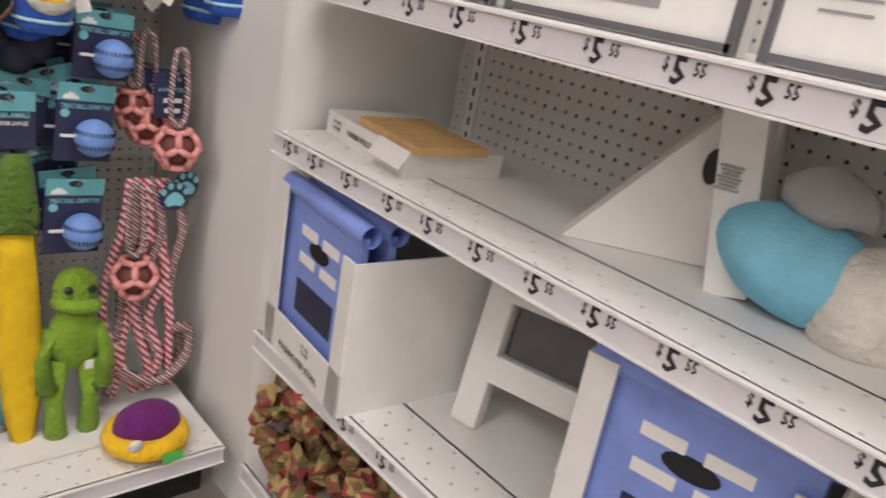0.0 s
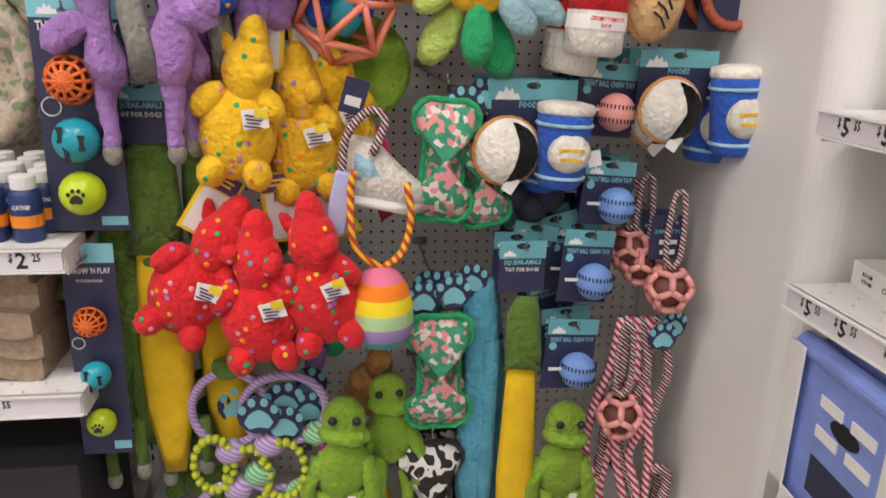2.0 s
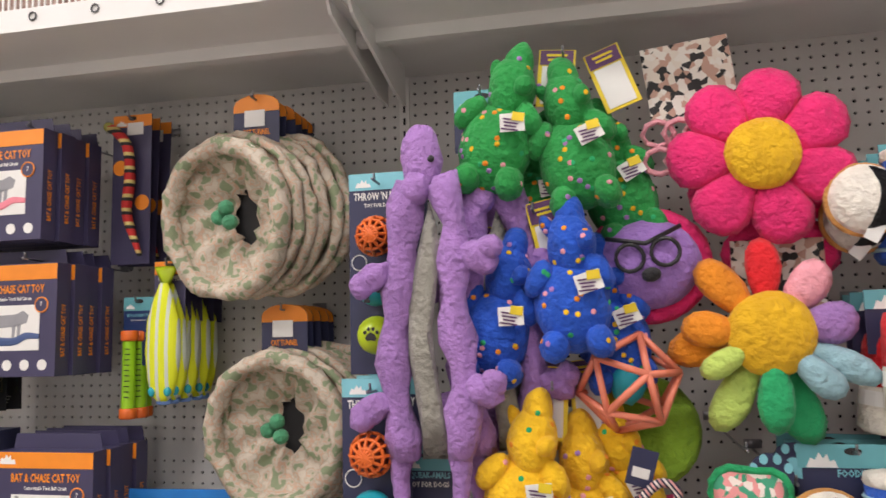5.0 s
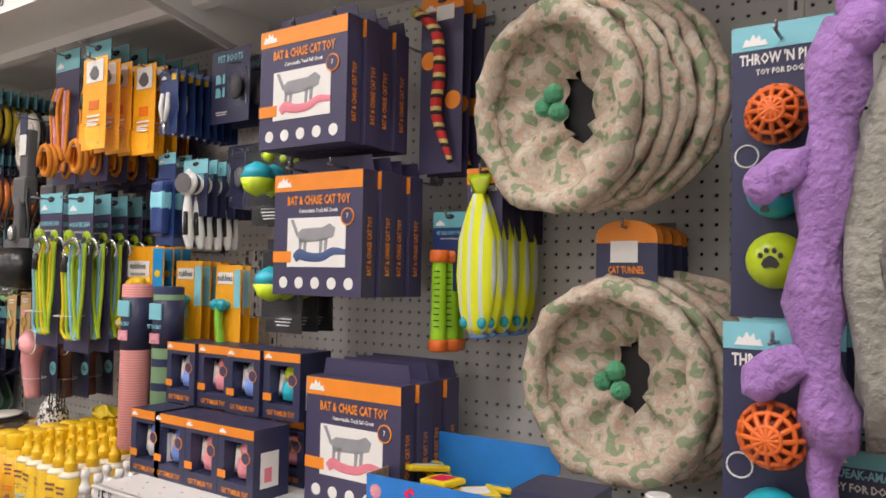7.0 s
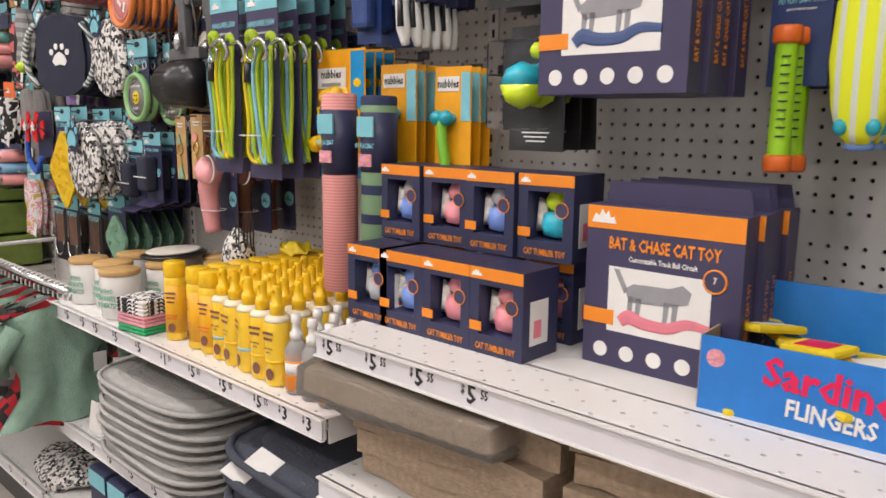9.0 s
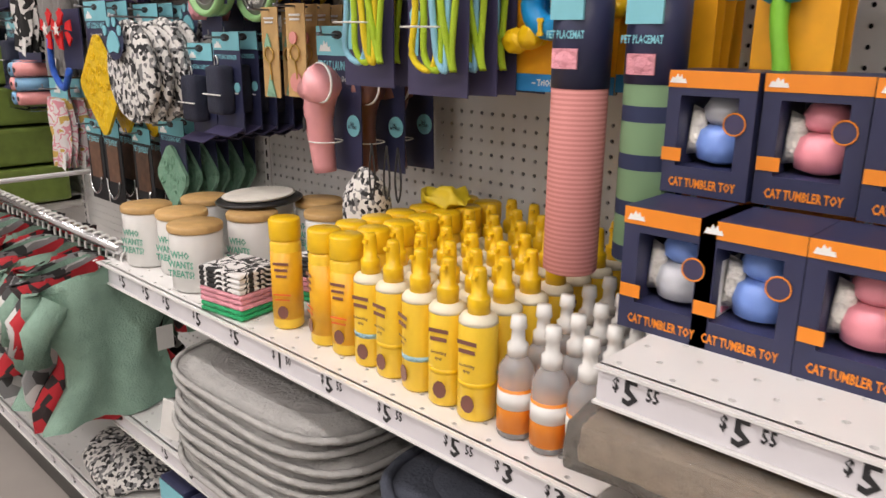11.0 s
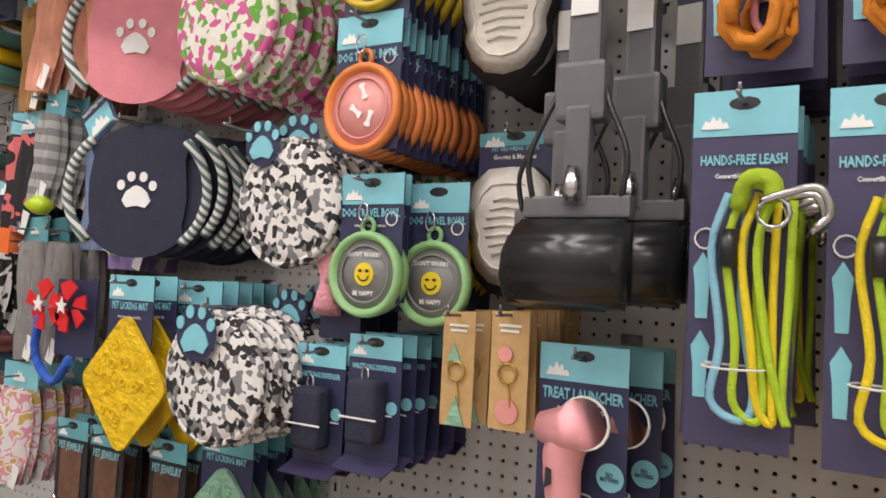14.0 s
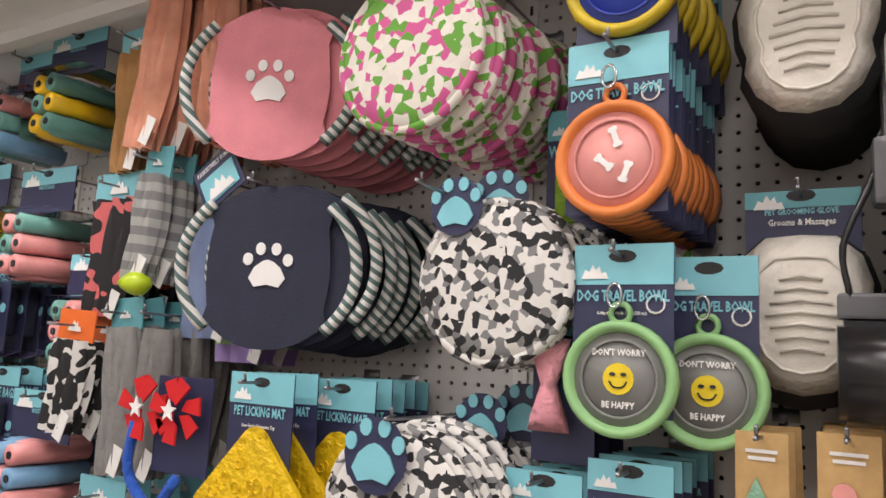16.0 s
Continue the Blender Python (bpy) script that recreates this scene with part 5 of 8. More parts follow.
rope_ball(0.640, 1.40, 0.866, 0.043, 1.06)
rope_ball(0.561, 1.39, 0.601, 0.044, 0.80)
rope_ball(0.575, 1.47, 0.93, 0.04, 1.07)
rope_ball(0.60, 1.46, 0.90, 0.04, 1.08)
card("rope_toy_card", "slate rope toy tag with white label strips", "hang tag", 0.632, 1.415, 1.011, 0.072, 0.088, 2, 0.05, "ROPE PET TOY", "", None, NAVY, 0.3, lambda o, w, h: bars(o, PAPER, 0, -h * 0.6, w * 0.5, 2, 0.02, -0.003, 0.009))
o = thing("braided_rope_toy", "hanging braided ropes in red, white, navy and peach", "dog toy", pose(0.60, 1.43, 0.575), "braided rope toys")
rnd = random.Random(9)
for k in range(8):
    x = -0.075 + 0.02 * k
    part("rope", tube([(x * 0.5, 0.004 * (k % 3), 0.22)] + [(x * (0.7 + 0.1 * q) + rnd.uniform(-0.022, 0.022), rnd.uniform(-0.02, 0.01), 0.12 - 0.1 * q) for q in range(4)] + [(x + rnd.uniform(-0.03, 0.04), 0, -0.27)], 0.0095, 8), (ROPER, ROPE, ROPER)[k % 3], o, "", True)
part("loose_rope", tube([(-0.06, -0.02, -0.2), (0.02, -0.03, -0.24), (0.085, -0.02, -0.2), (0.09, -0.02, -0.13), (0.05, -0.03, -0.11)], 0.011, 8), ROPE, o, "", True)
paw_tag(0.64, 1.40, 0.765, 0.05, 3)
o = thing("football_plush_toy", "purple and yellow plush ball lying on the base deck", "dog toy", pose(0.55, 1.265, 0.318))
part("top", lump(ball(0.068, 0.05, 0.048, 0, 0, 0.012, sub=3), 0.002, 20), plush("purple_plush", (0.16, 0.01, 0.16)), o, "", True)
part("rim", tube(circle(0.064, 22, 0, 0, -0.012, "z"), 0.022, 8, True), YEL, o, "", True)
part("green_tag", box(0.04, 0.002, 0.02, 0.02, -0.088, -0.018), mat("green_tag", (0.1, 0.6, 0.1), 0.5), o)
part("flower_spot", ball(0.016, 0.006, 0.014, -0.045, -0.066, 0.012), CREAM, o, "", True)
for x, z, mt in ((0.0, 0.30, ORPL), (0.06, 0.27, YEL), (-0.08, 0.24, PURPTAG), (-0.02, 0.78, EMER), (0.06, 0.60, BROWNPL), (-0.06, 0.74, LILAC), (-0.25, 0.55, GATOR), (-0.28, 0.42, GATOR)):
    o = thing("plush_toy", "small plush toy hanging deep on its hook", "plush toy", pose(x, 1.55, z, 0, (x * 900) % 40, 0), "plush toys behind others")
    bm = ball(0.05, 0.04, 0.06, sub=2)
    add_ball(bm, 0.03, 0.03, 0.035, 0.01, -0.01, 0.07)
    add_ball(bm, 0.02, 0.02, 0.04, -0.04, -0.01, -0.05)
    add_ball(bm, 0.02, 0.02, 0.04, 0.04, -0.01, -0.05)
    part("body", lump(bm, 0.006, 30, x), mt, o, "", True)
    hook(x, 1.54, z + 0.09)


built = settle(built, 1.02, (-0.043, -0.041, -0.094))

# ---- cat bay ----
def bat_box(x, y, z, colour, n, label):
    w, d, h = 0.255, 0.046, 0.262
    o = thing("cat_toy_box", label, "box", pose(x, y, z), "boxed cat track toys")
    part("carton", box(w, d, h, 0, d / 2, h / 2, 0.0012), PURPLENAVY, o)
    part("hang_tab", plate([(-w * 0.47, 0), (w * 0.47, 0), (w * 0.44, 0.035), (-w * 0.44, 0.035)], 0.002, d - 0.004, 0, h), PURPLENAVY, o)
    part("orange_band", box(w * 0.995, 0.001, 0.036, 0, -0.0006, h - 0.020), ORANGE, o)
    skyline(o, 0.022, -w * 0.38, h - 0.02, -0.0022)
    letters("BAT & CHASE CAT TOY", 0.0265, o, ORANGE, 0.004, h - 0.06, -0.0016, 0.64)
    letters("Customizable Track Ball Circuit", 0.0115, o, PAPER, 0.005, h - 0.082, -0.0016, 0.75)
    part("photo_panel", box(0.168, 0.001, 0.105, 0.0, -0.0006, 0.113), PAPER, o)
    part("track_print", tube([(-0.06, 0, 0.078), (-0.045, 0, 0.088), (-0.02, 0, 0.082), (0.02, 0, 0.082), (0.05, 0, 0.094), (0.085, 0, 0.092)], [0.009, 0.012, 0.01, 0.009, 0.008, 0.006], 6), colour, o, "", False, Matrix.Translation((0, -0.002, 0)) @ Matrix.Diagonal((1, 0.12, 1, 1)))
    bm = plate([(-0.055, 0.02), (-0.04, 0.03), (0.02, 0.032), (0.04, 0.04), (0.055, 0.03), (0.05, 0.012), (0.02, 0.004), (-0.045, 0.0)], 0.0008, -0.0018, 0, 0.112)
    add_plate(bm, [(-0.075, 0.05), (-0.066, 0.05), (-0.05, 0.02), (-0.055, 0.012)], 0.0008, -0.0018, 0, 0.112)
    for lx in (-0.048, -0.034, 0.012, 0.026):
        add_plate(bm, [(lx, 0.01), (lx + 0.009, 0.01), (lx + 0.006, -0.022), (lx - 0.001, -0.022)], 0.0008, -0.0018, 0, 0.112)
    part("printed_shape", bm, GREYINK, o)
    part("age_seal", tube(circle(0.017, 16, 0.088, -0.001, 0.165), 0.0018, 5, True), ORANGE, o)
    part("age_seal_face", plate(disc_outline(0.0165, 16), 0.0008, -0.0016, 0.088, 0.165), PURPLENAVY, o)
    letters("7", 0.014, o, PAPER, 0.088, 0.166, -0.0022)
    part("side_flash", box(0.055, 0.001, 0.024, -w / 2 + 0.028, -0.0012, 0.082), ORANGE, o)
    for k in range(5):
        dd = part("picture_dot", plate(disc_outline(0.0125, 14), 0.0008, -0.001, -0.094 + 0.047 * k, 0.027), PAPER, o)
    letters("BAT & CHASE CAT TOY", 0.019, o, ORANGE, narrow=0.6, side=pose(w / 2 + 0.001, d / 2, h * 0.40, 0, 0, 90) @ pose(0, 0, 0, 0, -90, 0) @ pose(0, 0, 0, 90, 0, 0))
    for i in range(1, n):
        copy_thing(o, pose(x + 0.008 * (i % 2), y + 0.049 * i, z, 0, 0, 0))
    return o


PINKTOY = mat("pink_print", (0.75, 0.22, 0.28), 0.45)
NAVYTOY = mat("slate_blue_print", (0.06, 0.10, 0.24), 0.45)
bat_box(-1.322, 1.50, 1.632, PINKTOY, 4, "purple and orange cat track toy box with a pink track")
bat_box(-1.298, 1.53, 1.318, NAVYTOY, 4, "purple and orange cat track toy box with a blue track")
bat_box(-1.205, 1.55, 0.886, PINKTOY, 4, "purple and orange cat track toy box standing on the shelf")
for z in (1.905, 1.59):
    for dx in (-0.06, 0.06):
        hook(-1.31 + dx, 1.47, z)


def tumbler(x, y, z, top, base, label, turn=0.0):
    w, d, h = 0.112, 0.10, 0.15
    o = thing("cat_tumbler_box", label, "box", pose(x, y, z, 0, 0, turn), "boxed cat tumbler toys")
    bm = bmesh.new()
    add_box(bm, 0.02, d, h, -w / 2 + 0.01, d / 2, h / 2)
    add_box(bm, 0.02, d, h, w / 2 - 0.01, d / 2, h / 2)
    add_box(bm, w - 0.04, d, 0.034, 0, d / 2, 0.017)
    add_box(bm, w - 0.04, d, 0.03, 0, d / 2, h - 0.015)
    add_box(bm, w - 0.04, 0.01, h - 0.064, 0, d - 0.005, h / 2)
    part("carton", bm, NAVY, o)
    part("orange_band", box(w, 0.001, 0.02, 0, -0.0006, h - 0.0105), ORANGE, o)
    skyline(o, 0.011, -w * 0.36, h - 0.011, -0.0022)
    letters("CAT TUMBLER TOY", 0.0155, o, ORANGE, 0, 0.014, -0.0012, 0.62)
    part("side_flash", box(0.026, 0.001, 0.016, -w / 2 + 0.014, -0.0012, 0.048), ORANGE, o)
    part("window_film", box(w - 0.04, 0.0006, h - 0.066, 0, 0.0015, h / 2), CLEAR, o)
    part("tumbler_base", lathe([(0.012, 0.036), (0.03, 0.042), (0.034, 0.06), (0.03, 0.078), (0.02, 0.084)], 16, Matrix.Translation((0.004, 0.045, 0))), base, o, "", True)
    part("tumbler_top", lathe([(0.018, 0.085), (0.026, 0.092), (0.027, 0.104), (0.02, 0.116), (0.006, 0.12)], 16, Matrix.Translation((0.004, 0.045, 0))), top, o, "", True)
    part("feather", pillow([(-0.012, 0.045), (0.012, 0.05), (0.014, 0.1), (-0.006, 0.108)], 0.005, 2), CREAM, o, "", True, Matrix.Translation((-0.026, 0.03, 0)))
    part("seal", plate(disc_outline(0.013, 14), 0.0008, -0.0012, w * 0.30, h * 0.60), PURPLENAVY, o)
    part("seal_rim", tube(circle(0.013, 14, w * 0.30, -0.0014, h * 0.60), 0.001, 4, True), ORANGE, o)
    p = part("side_panel", box(0.001, d * 0.5, h * 0.5, w / 2 + 0.0006, d * 0.45, h * 0.42), PAPER, o)
    part("side_print", box(0.001, d * 0.2, h * 0.2, w / 2 + 0.0016, d * 0.4, h * 0.35), PINKTOY, p)
    return o


TOYBLUE = mat("toy_blue", (0.16, 0.27, 0.62), 0.35)
TOYPINK = mat("toy_pink", (0.72, 0.26, 0.30), 0.35)
TOYGREY = mat("toy_grey", (0.45, 0.46, 0.48), 0.35)
for i, (x, b, t) in enumerate(((-1.782, TOYGREY, TOYBLUE), (-1.669, TOYBLUE, TOYBLUE), (-1.556, TOYPINK, TOYPINK), (-1.443, TOYPINK, TOYPINK))):
    tumbler(x + 0.02 * (i == 0), 1.455, 0.886, t, b, "navy and orange window box with a cat tumbler toy")
    tumbler(x + 0.02 * (i == 0), 1.60, 0.886, t, b, "navy window box with a cat tumbler toy behind others")
for i, (x, b, t) in enumerate(((-1.775, TOYBLUE, TOYGREY), (-1.659, TOYPINK, TOYPINK), (-1.543, TOYBLUE, TOYGREY), (-1.427, TEALR, LIMER))):
    tumbler(x, 1.555 + 0.01 * (i % 2), 1.038, t, b, "navy and orange window box stacked on another row", 2 * (i % 2))

o = thing("sardine_toy_tray", "blue cardboard display tray of catnip sardine toys", "display tray", pose(-0.95, 1.49, 0.886, 0, 0, 3))
SARDB = mat("sardine_blue", (0.02, 0.20, 0.62), 0.4)
w, d, h = 0.305, 0.20, 0.105
part("front_panel", box(w, 0.003, h, 0, 0, h / 2), SARDB, o)
for s in (-1, 1):
    part("side_panel", box(0.003, d, h, s * w / 2, d / 2, h / 2), CARDB if s < 0 else YELTAG, o)
part("back_panel", box(w, 0.003, 0.155, 0, d, 0.0775), SARDB, o)
part("base", box(w, d, 0.003, 0, d / 2, 0.0015), CARDB, o)
SARDR = mat("sardine_red", (0.75, 0.01, 0.09), 0.4)
letters("Sardine", 0.055, o, SARDR, 0.01, 0.066, -0.003, 0.95, 4)
letters("FLINGERS", 0.033, o, PAPER, 0.015, 0.026, -0.003, 0.75, 3)
part("tag_red", box(0.022, 0.001, 0.028, w * 0.42, -0.002, h * 0.72), SARDR, o)
part("seal", plate(disc_outline(0.013, 10), 0.001, -0.002, -w * 0.43, h * 0.72), PINK2, o)
rnd = random.Random(3)
for k in range(16):
    s = thing("sardine_toy", "flat catnip sardine tin toy in yellow and blue print", "cat toy", pose(-0.95 + rnd.uniform(-0.11, 0.11), 1.59 + rnd.uniform(-0.07, 0.06), 0.895 + 0.013 * (k // 2), rnd.uniform(-10, 10), rnd.uniform(-14, 14), rnd.uniform(0, 180)), "sardine toys in the tray")
    part("body", box(0.085, 0.05, 0.012, 0, 0, 0, 0.005), YELTAG, s)
    part("print", box(0.05, 0.03, 0.001, 0, 0, 0.0068), (PAPER, SARDB, SARDR)[k % 3], s)
o = thing("pet_boots_box", "dark navy box of pet boots with cyan lettering", "box", pose(-0.705, 1.44, 0.886, 0, 0, 2), "pet boots boxes")
part("carton", box(0.125, 0.11, 0.145, 0, 0.055, 0.0725, 0.001), NAVY, o)
letters("PET BOOTS", 0.026, o, CYAN, 0, 0.115, -0.002, 0.7)
bm = bmesh.new()
for dx in (-0.045, -0.02):
    for dz in (0.045, 0.075):
        add_box(bm, 0.02, 0.001, 0.024, dx, -0.001, dz)
part("boot_prints", bm, CYAN, o)
part("seal", tube(circle(0.012, 12, 0.03, -0.001, 0.085), 0.001, 4, True), PAPER, o)


def supplement(x, y, z):
    o = thing("supplement_bottle", "navy supplement bottle with a ribbed white cap and orange label", "bottle", pose(x, y, z), "supplement bottles")
    part("bottle", lathe([(0.024, 0), (0.027, 0.003), (0.027, 0.085), (0.022, 0.094), (0.018, 0.097)], 16), DEEPBLUE, o, "", True)
    part("cap", lathe([(0.021, 0.096), (0.0215, 0.098), (0.0215, 0.118), (0.019, 0.12)], 16), PAPER, o)
    part("orange_label", lathe([(0.0274, 0.028), (0.0274, 0.05)], 16), ORANGE, o)
    letters("CATNIP", 0.011, o, PAPER, 0, 0.066, -0.0285, 0.8)
    return o


so = supplement(-0.60, 1.40, 0.886)
for i in range(3):
    for j in range(5):
        if i or j:
            copy_thing(so, pose(-0.60 + 0.062 * i + 0.01 * (j % 2), 1.40 + 0.06 * j, 0.886, 0, 0, random.uniform(-25, 25)))


def scratcher(x, y, z, w, turn, wrap=False):
    o = thing("cardboard_scratcher", "corrugated cardboard cat scratcher pad with wavy edges", "cat scratcher", pose(x, y, z, 0, 0, turn), "stacked cardboard scratchers")
    out = [(-w / 2, 0.0)] + [(-w / 2 + w * k / 10, 0.006 * math.sin(k * 1.2)) for k in range(1, 10)] + [(w / 2, 0.0), (w / 2, 0.046), (w / 4, 0.052), (0, 0.044), (-w / 4, 0.052), (-w / 2, 0.046)]
    bm = plate(out, 0.27, 0)
    part("pad", bm, CARDB, o)
    return o


for i in range(5):
    for x, w in ((-1.5, 0.44), (-1.03, 0.44), (-0.62, 0.27)):
        if not (i == 4 and x < -1.2):
            scratcher(x + 0.008 * (i % 2), 1.40 - 0.012 * (i % 3), 0.607 + 0.049 * i, w, 2 * (i % 2) - 1)
WRAP = mat("crinkled_film", (0.85, 0.83, 0.78), 0.12, trans=0.88, bump=1.0, bscale=25, var=0.0)
o = thing("wrapped_scratcher", "cardboard scratcher in crinkled clear film", "cat scratcher", pose(-1.56, 1.31, 0.80, 0, 0, 3))
part("pad", box(0.42, 0.27, 0.04, 0, 0.15, 0.0, 0.004), CARDB, o)
bm = box(0.45, 0.30, 0.062, 0, 0.15, 0.0, 0.006)
bmesh.ops.subdivide_edges(bm, edges=bm.edges[:], cuts=5, use_grid_fill=True)
part("film", lump(bm, 0.014, 26), WRAP, o, "", True)
built = settle(built, 0.879, (-0.110, 0.076, 0.153))

for x in (-1.3, -0.7):
    o = thing("scratcher_carton", "dark bag with an orange band on the low deck", "carton", pose(x, 1.30, 0.188), "dark cartons on the deck")
    part("carton", box(0.40, 0.3, 0.33, 0, 0.15, 0.165, 0.006), BLACKM, o)
    part("orange_band", box(0.39, 0.001, 0.07, 0, -0.001, 0.17), ORANGE, o)
    letters("SAVE CAT", 0.04, o, ORANGE, 0, 0.25, -0.002)


built = set(bpy.data.objects)


def tunnel(x, y, z, R, n, turn, tilt):
    o = thing("cat_tunnel", "collapsed round cat tunnel in faded floral nylon with green pompoms", "cat tunnel", pose(x, y, z, tilt, 0, turn), "collapsed cat tunnels")
    bm = bmesh.new()
    rnd = random.Random(int(z * 100))
    rings = []
    seg = 40
    for k in range(2 * n + 1):
        rr = R * (1.0 if k % 2 == 0 else 0.935)
        rings.append([bm.verts.new(((rr + 0.006 * math.sin(5 * a + k) ) * math.cos(a), 0.0085 * k, (rr + 0.005 * math.sin(7 * a - k)) * math.sin(a))) for a in [2 * math.pi * i / seg for i in range(seg)]])
    inner = []
    for q, (f, dy) in enumerate(((0.97, 0.008), (0.86, 0.03), (0.70, 0.045), (0.52, 0.06), (0.36, 0.09))):
        inner.append([bm.verts.new((R * (f + 0.06 * (q > 0) * math.sin(6 * a + q * 1.7) + 0.03 * (q > 1) * math.sin(13 * a)) * math.cos(a) * (1, 1, 0.86, 0.68, 0.5)[q], dy + 0.012 * math.sin(9 * a + q), R * (f + 0.05 * (q > 0) * math.sin(5 * a - q)) * math.sin(a))) for a in [2 * math.pi * i / seg for i in range(seg)]])
    chain = inner[::-1] + rings
    for a, b in zip(chain, chain[1:]):
        for i in range(seg):
            bm.faces.new((a[i], a[(i + 1) % seg], b[(i + 1) % seg], b[i]))
    part("fabric", bm, TUNNEL, o, "", True)
    part("hoop", tube(circle(R * 0.985, 40, 0, 0.0, 0), 0.0055, 6, True), CREAM, o, "", True)
    for k in range(6):
        fold = tube(circle(R * (0.94 if k == 0 else 0.985 + 0.012 * rnd.uniform(-1, 1)), 44, 0.016 * k, 0.004 + 0.03 * k, 0.006 * rnd.uniform(-1, 1), "y"), 0.024 if k == 0 else 0.015, 9, True)
        part("fabric_fold", lump(lump(fold, 0.012, 26, k), 0.005, 70, k), TUNNEL, o, "crumpled floral nylon fold", True)
    # black disc closes the opening and paints the shade deep in the tunnel
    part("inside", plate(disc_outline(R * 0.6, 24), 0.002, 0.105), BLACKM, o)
    for k, (dx, dz) in enumerate(((-0.022, 0.0), (0.004, 0.022), (0.014, -0.014))):
        part("pompom", lump(ball(0.02, 0.02, 0.02, dx, 0.01, dz), 0.002, 90), plush("pompom_green", (0.07, 0.30, 0.15)) if "pompom_green" not in bpy.data.materials else bpy.data.materials["pompom_green"], o, "", True)
    part("care_tag", box(0.022, 0.03, 0.03, R * 0.96, 0.06, R * 0.1), PAPER, o)
    return o


tunnel(-0.69, 1.44, 1.655, 0.195, 12, -16, 6)
tunnel(-0.595, 1.53, 1.125, 0.19, 8, -6, 3)
for x, zt, y in ((-0.61, 1.965, 1.46), (-0.575, 1.44, 1.55)):
    o = thing("cat_tunnel_card", "navy and orange arched hang card of the cat tunnel", "hang card", pose(x, y, zt), "cat tunnel cards")
    arch = [(-0.062, -0.14), (-0.062, -0.03)] + [(-0.062 * math.cos(a), -0.03 + 0.03 * math.sin(a)) for a in [math.pi * k / 8 for k in range(1, 8)]] + [(0.062, -0.03), (0.062, -0.14)]
    part("card", plate(arch, 0.002), NAVY, o)
    part("arch", plate([(px, max(pz, -0.045)) for px, pz in arch], 0.001, -0.0015), ORANGE, o)
    part("photo", box(0.055, 0.001, 0.042, -0.004, -0.002, -0.062), PAPER, o)
    letters("CAT TUNNEL", 0.02, o, ORANGE, 0, -0.098, -0.002, 0.6)
    rows_of(o, 6, 0.045)
    hook(x, y - 0.02, zt - 0.015)

SNAKEG = mat("snake_green", (0.45, 0.42, 0.10), 0.7)


def snake_toy(o, w, h):
    part("snake", tube([(-0.055, -0.02, -0.04), (-0.03, -0.026, -0.055), (0.005, -0.028, -0.10), (0.012, -0.026, -0.19), (0.004, -0.026, -0.27), (0.02, -0.026, -0.33), (0.045, -0.022, -0.40)], [0.014, 0.013, 0.014, 0.015, 0.014, 0.012, 0.006], 8), SNAKE, o, "", True)
    part("snake_head", ball(0.016, 0.012, 0.014, -0.06, -0.022, -0.035), SNAKEG, o, "", True)
    part("photo", box(0.05, 0.001, 0.035, 0.01, -0.003, -0.04), PAPER, o)
    for z in (-0.15, -0.25):
        part("seal", plate(disc_outline(0.022, 14), 0.001, -0.003, -0.035 + 0.07 * (z < -0.2), z), ORANGE, o)


card("snake_cat_toy", "striped red plush snake on a purple card with orange header", "cat toy", -1.045, 1.585, 1.985, 0.12, 0.42, 3, 0.045, "", "", ORANGE, PURPLENAVY, 0.08, snake_toy)


def fish_toy(o, w, h):
    prof = [(0.012, -0.06), (0.028, -0.10), (0.046, -0.16), (0.05, -0.24), (0.042, -0.31), (0.03, -0.35), (0.014, -0.365)]
    bm = lathe(prof, 18)
    for v in bm.verts:
        v.co.y = v.co.y * 0.5 - 0.028
    part("fish", bm, FISHY, o, "", True)
    part("tail", pillow([(-0.035, -0.015), (0.035, -0.015), (0.012, -0.065), (-0.012, -0.065)], 0.006, 2), LIMER, o, "", True, Matrix.Translation((0, -0.02, 0)))
    bm = bmesh.new()
    for s in (-1, 1):
        add_ball(bm, 0.011, 0.008, 0.013, s * 0.022, -0.04, -0.34, None, 2)
    part("eye", bm, TEALR, o, "", True)
    part("mouth", lathe([(0.02, -0.36), (0.022, -0.37), (0.014, -0.375)], 14, Matrix.Translation((0, -0.02, 0)) @ Matrix.Diagonal((1, 0.6, 1, 1))), BLUEBALL, o, "", True)


card("fish_cat_toy", "lime and silver plush fish on a purple card", "cat toy", -0.905, 1.56, 1.565, 0.092, 0.16, 8, 0.027, "FLIP FLOPPER", "", ORANGE, PURPLENAVY, 0.22, fish_toy, lettering=PAPER)
card("fish_cat_toy", "lime and silver plush fish on a purple card, high up", "cat toy", -0.80, 1.64, 1.86, 0.088, 0.16, 3, 0.03, "", "", ORANGE, PURPLENAVY, 0.22, fish_toy)


def light_stick(o, w, h):
    part("stick", lathe([(0.02, -0.31), (0.018, -0.29), (0.017, -0.12), (0.019, -0.10)], 14, Matrix.Translation((-0.008, -0.03, 0))), mat("lime_stick", (0.32, 0.62, 0.02), 0.4) if "lime_stick" not in bpy.data.materials else bpy.data.materials["lime_stick"], o, "", True)
    for z in (-0.105, -0.31):
        part("end_cap", lathe([(0.02, z - 0.014), (0.023, z - 0.01), (0.023, z + 0.01), (0.02, z + 0.014)], 14, Matrix.Translation((-0.008, -0.03, 0))), ORR, o, "", True)
    bm = bmesh.new()
    for k in range(10):
        add_box(bm, 0.014, 0.002, 0.0025, -0.002, -0.0475, -0.14 - 0.014 * k)
    part("tick_mark", bm, INK, o)


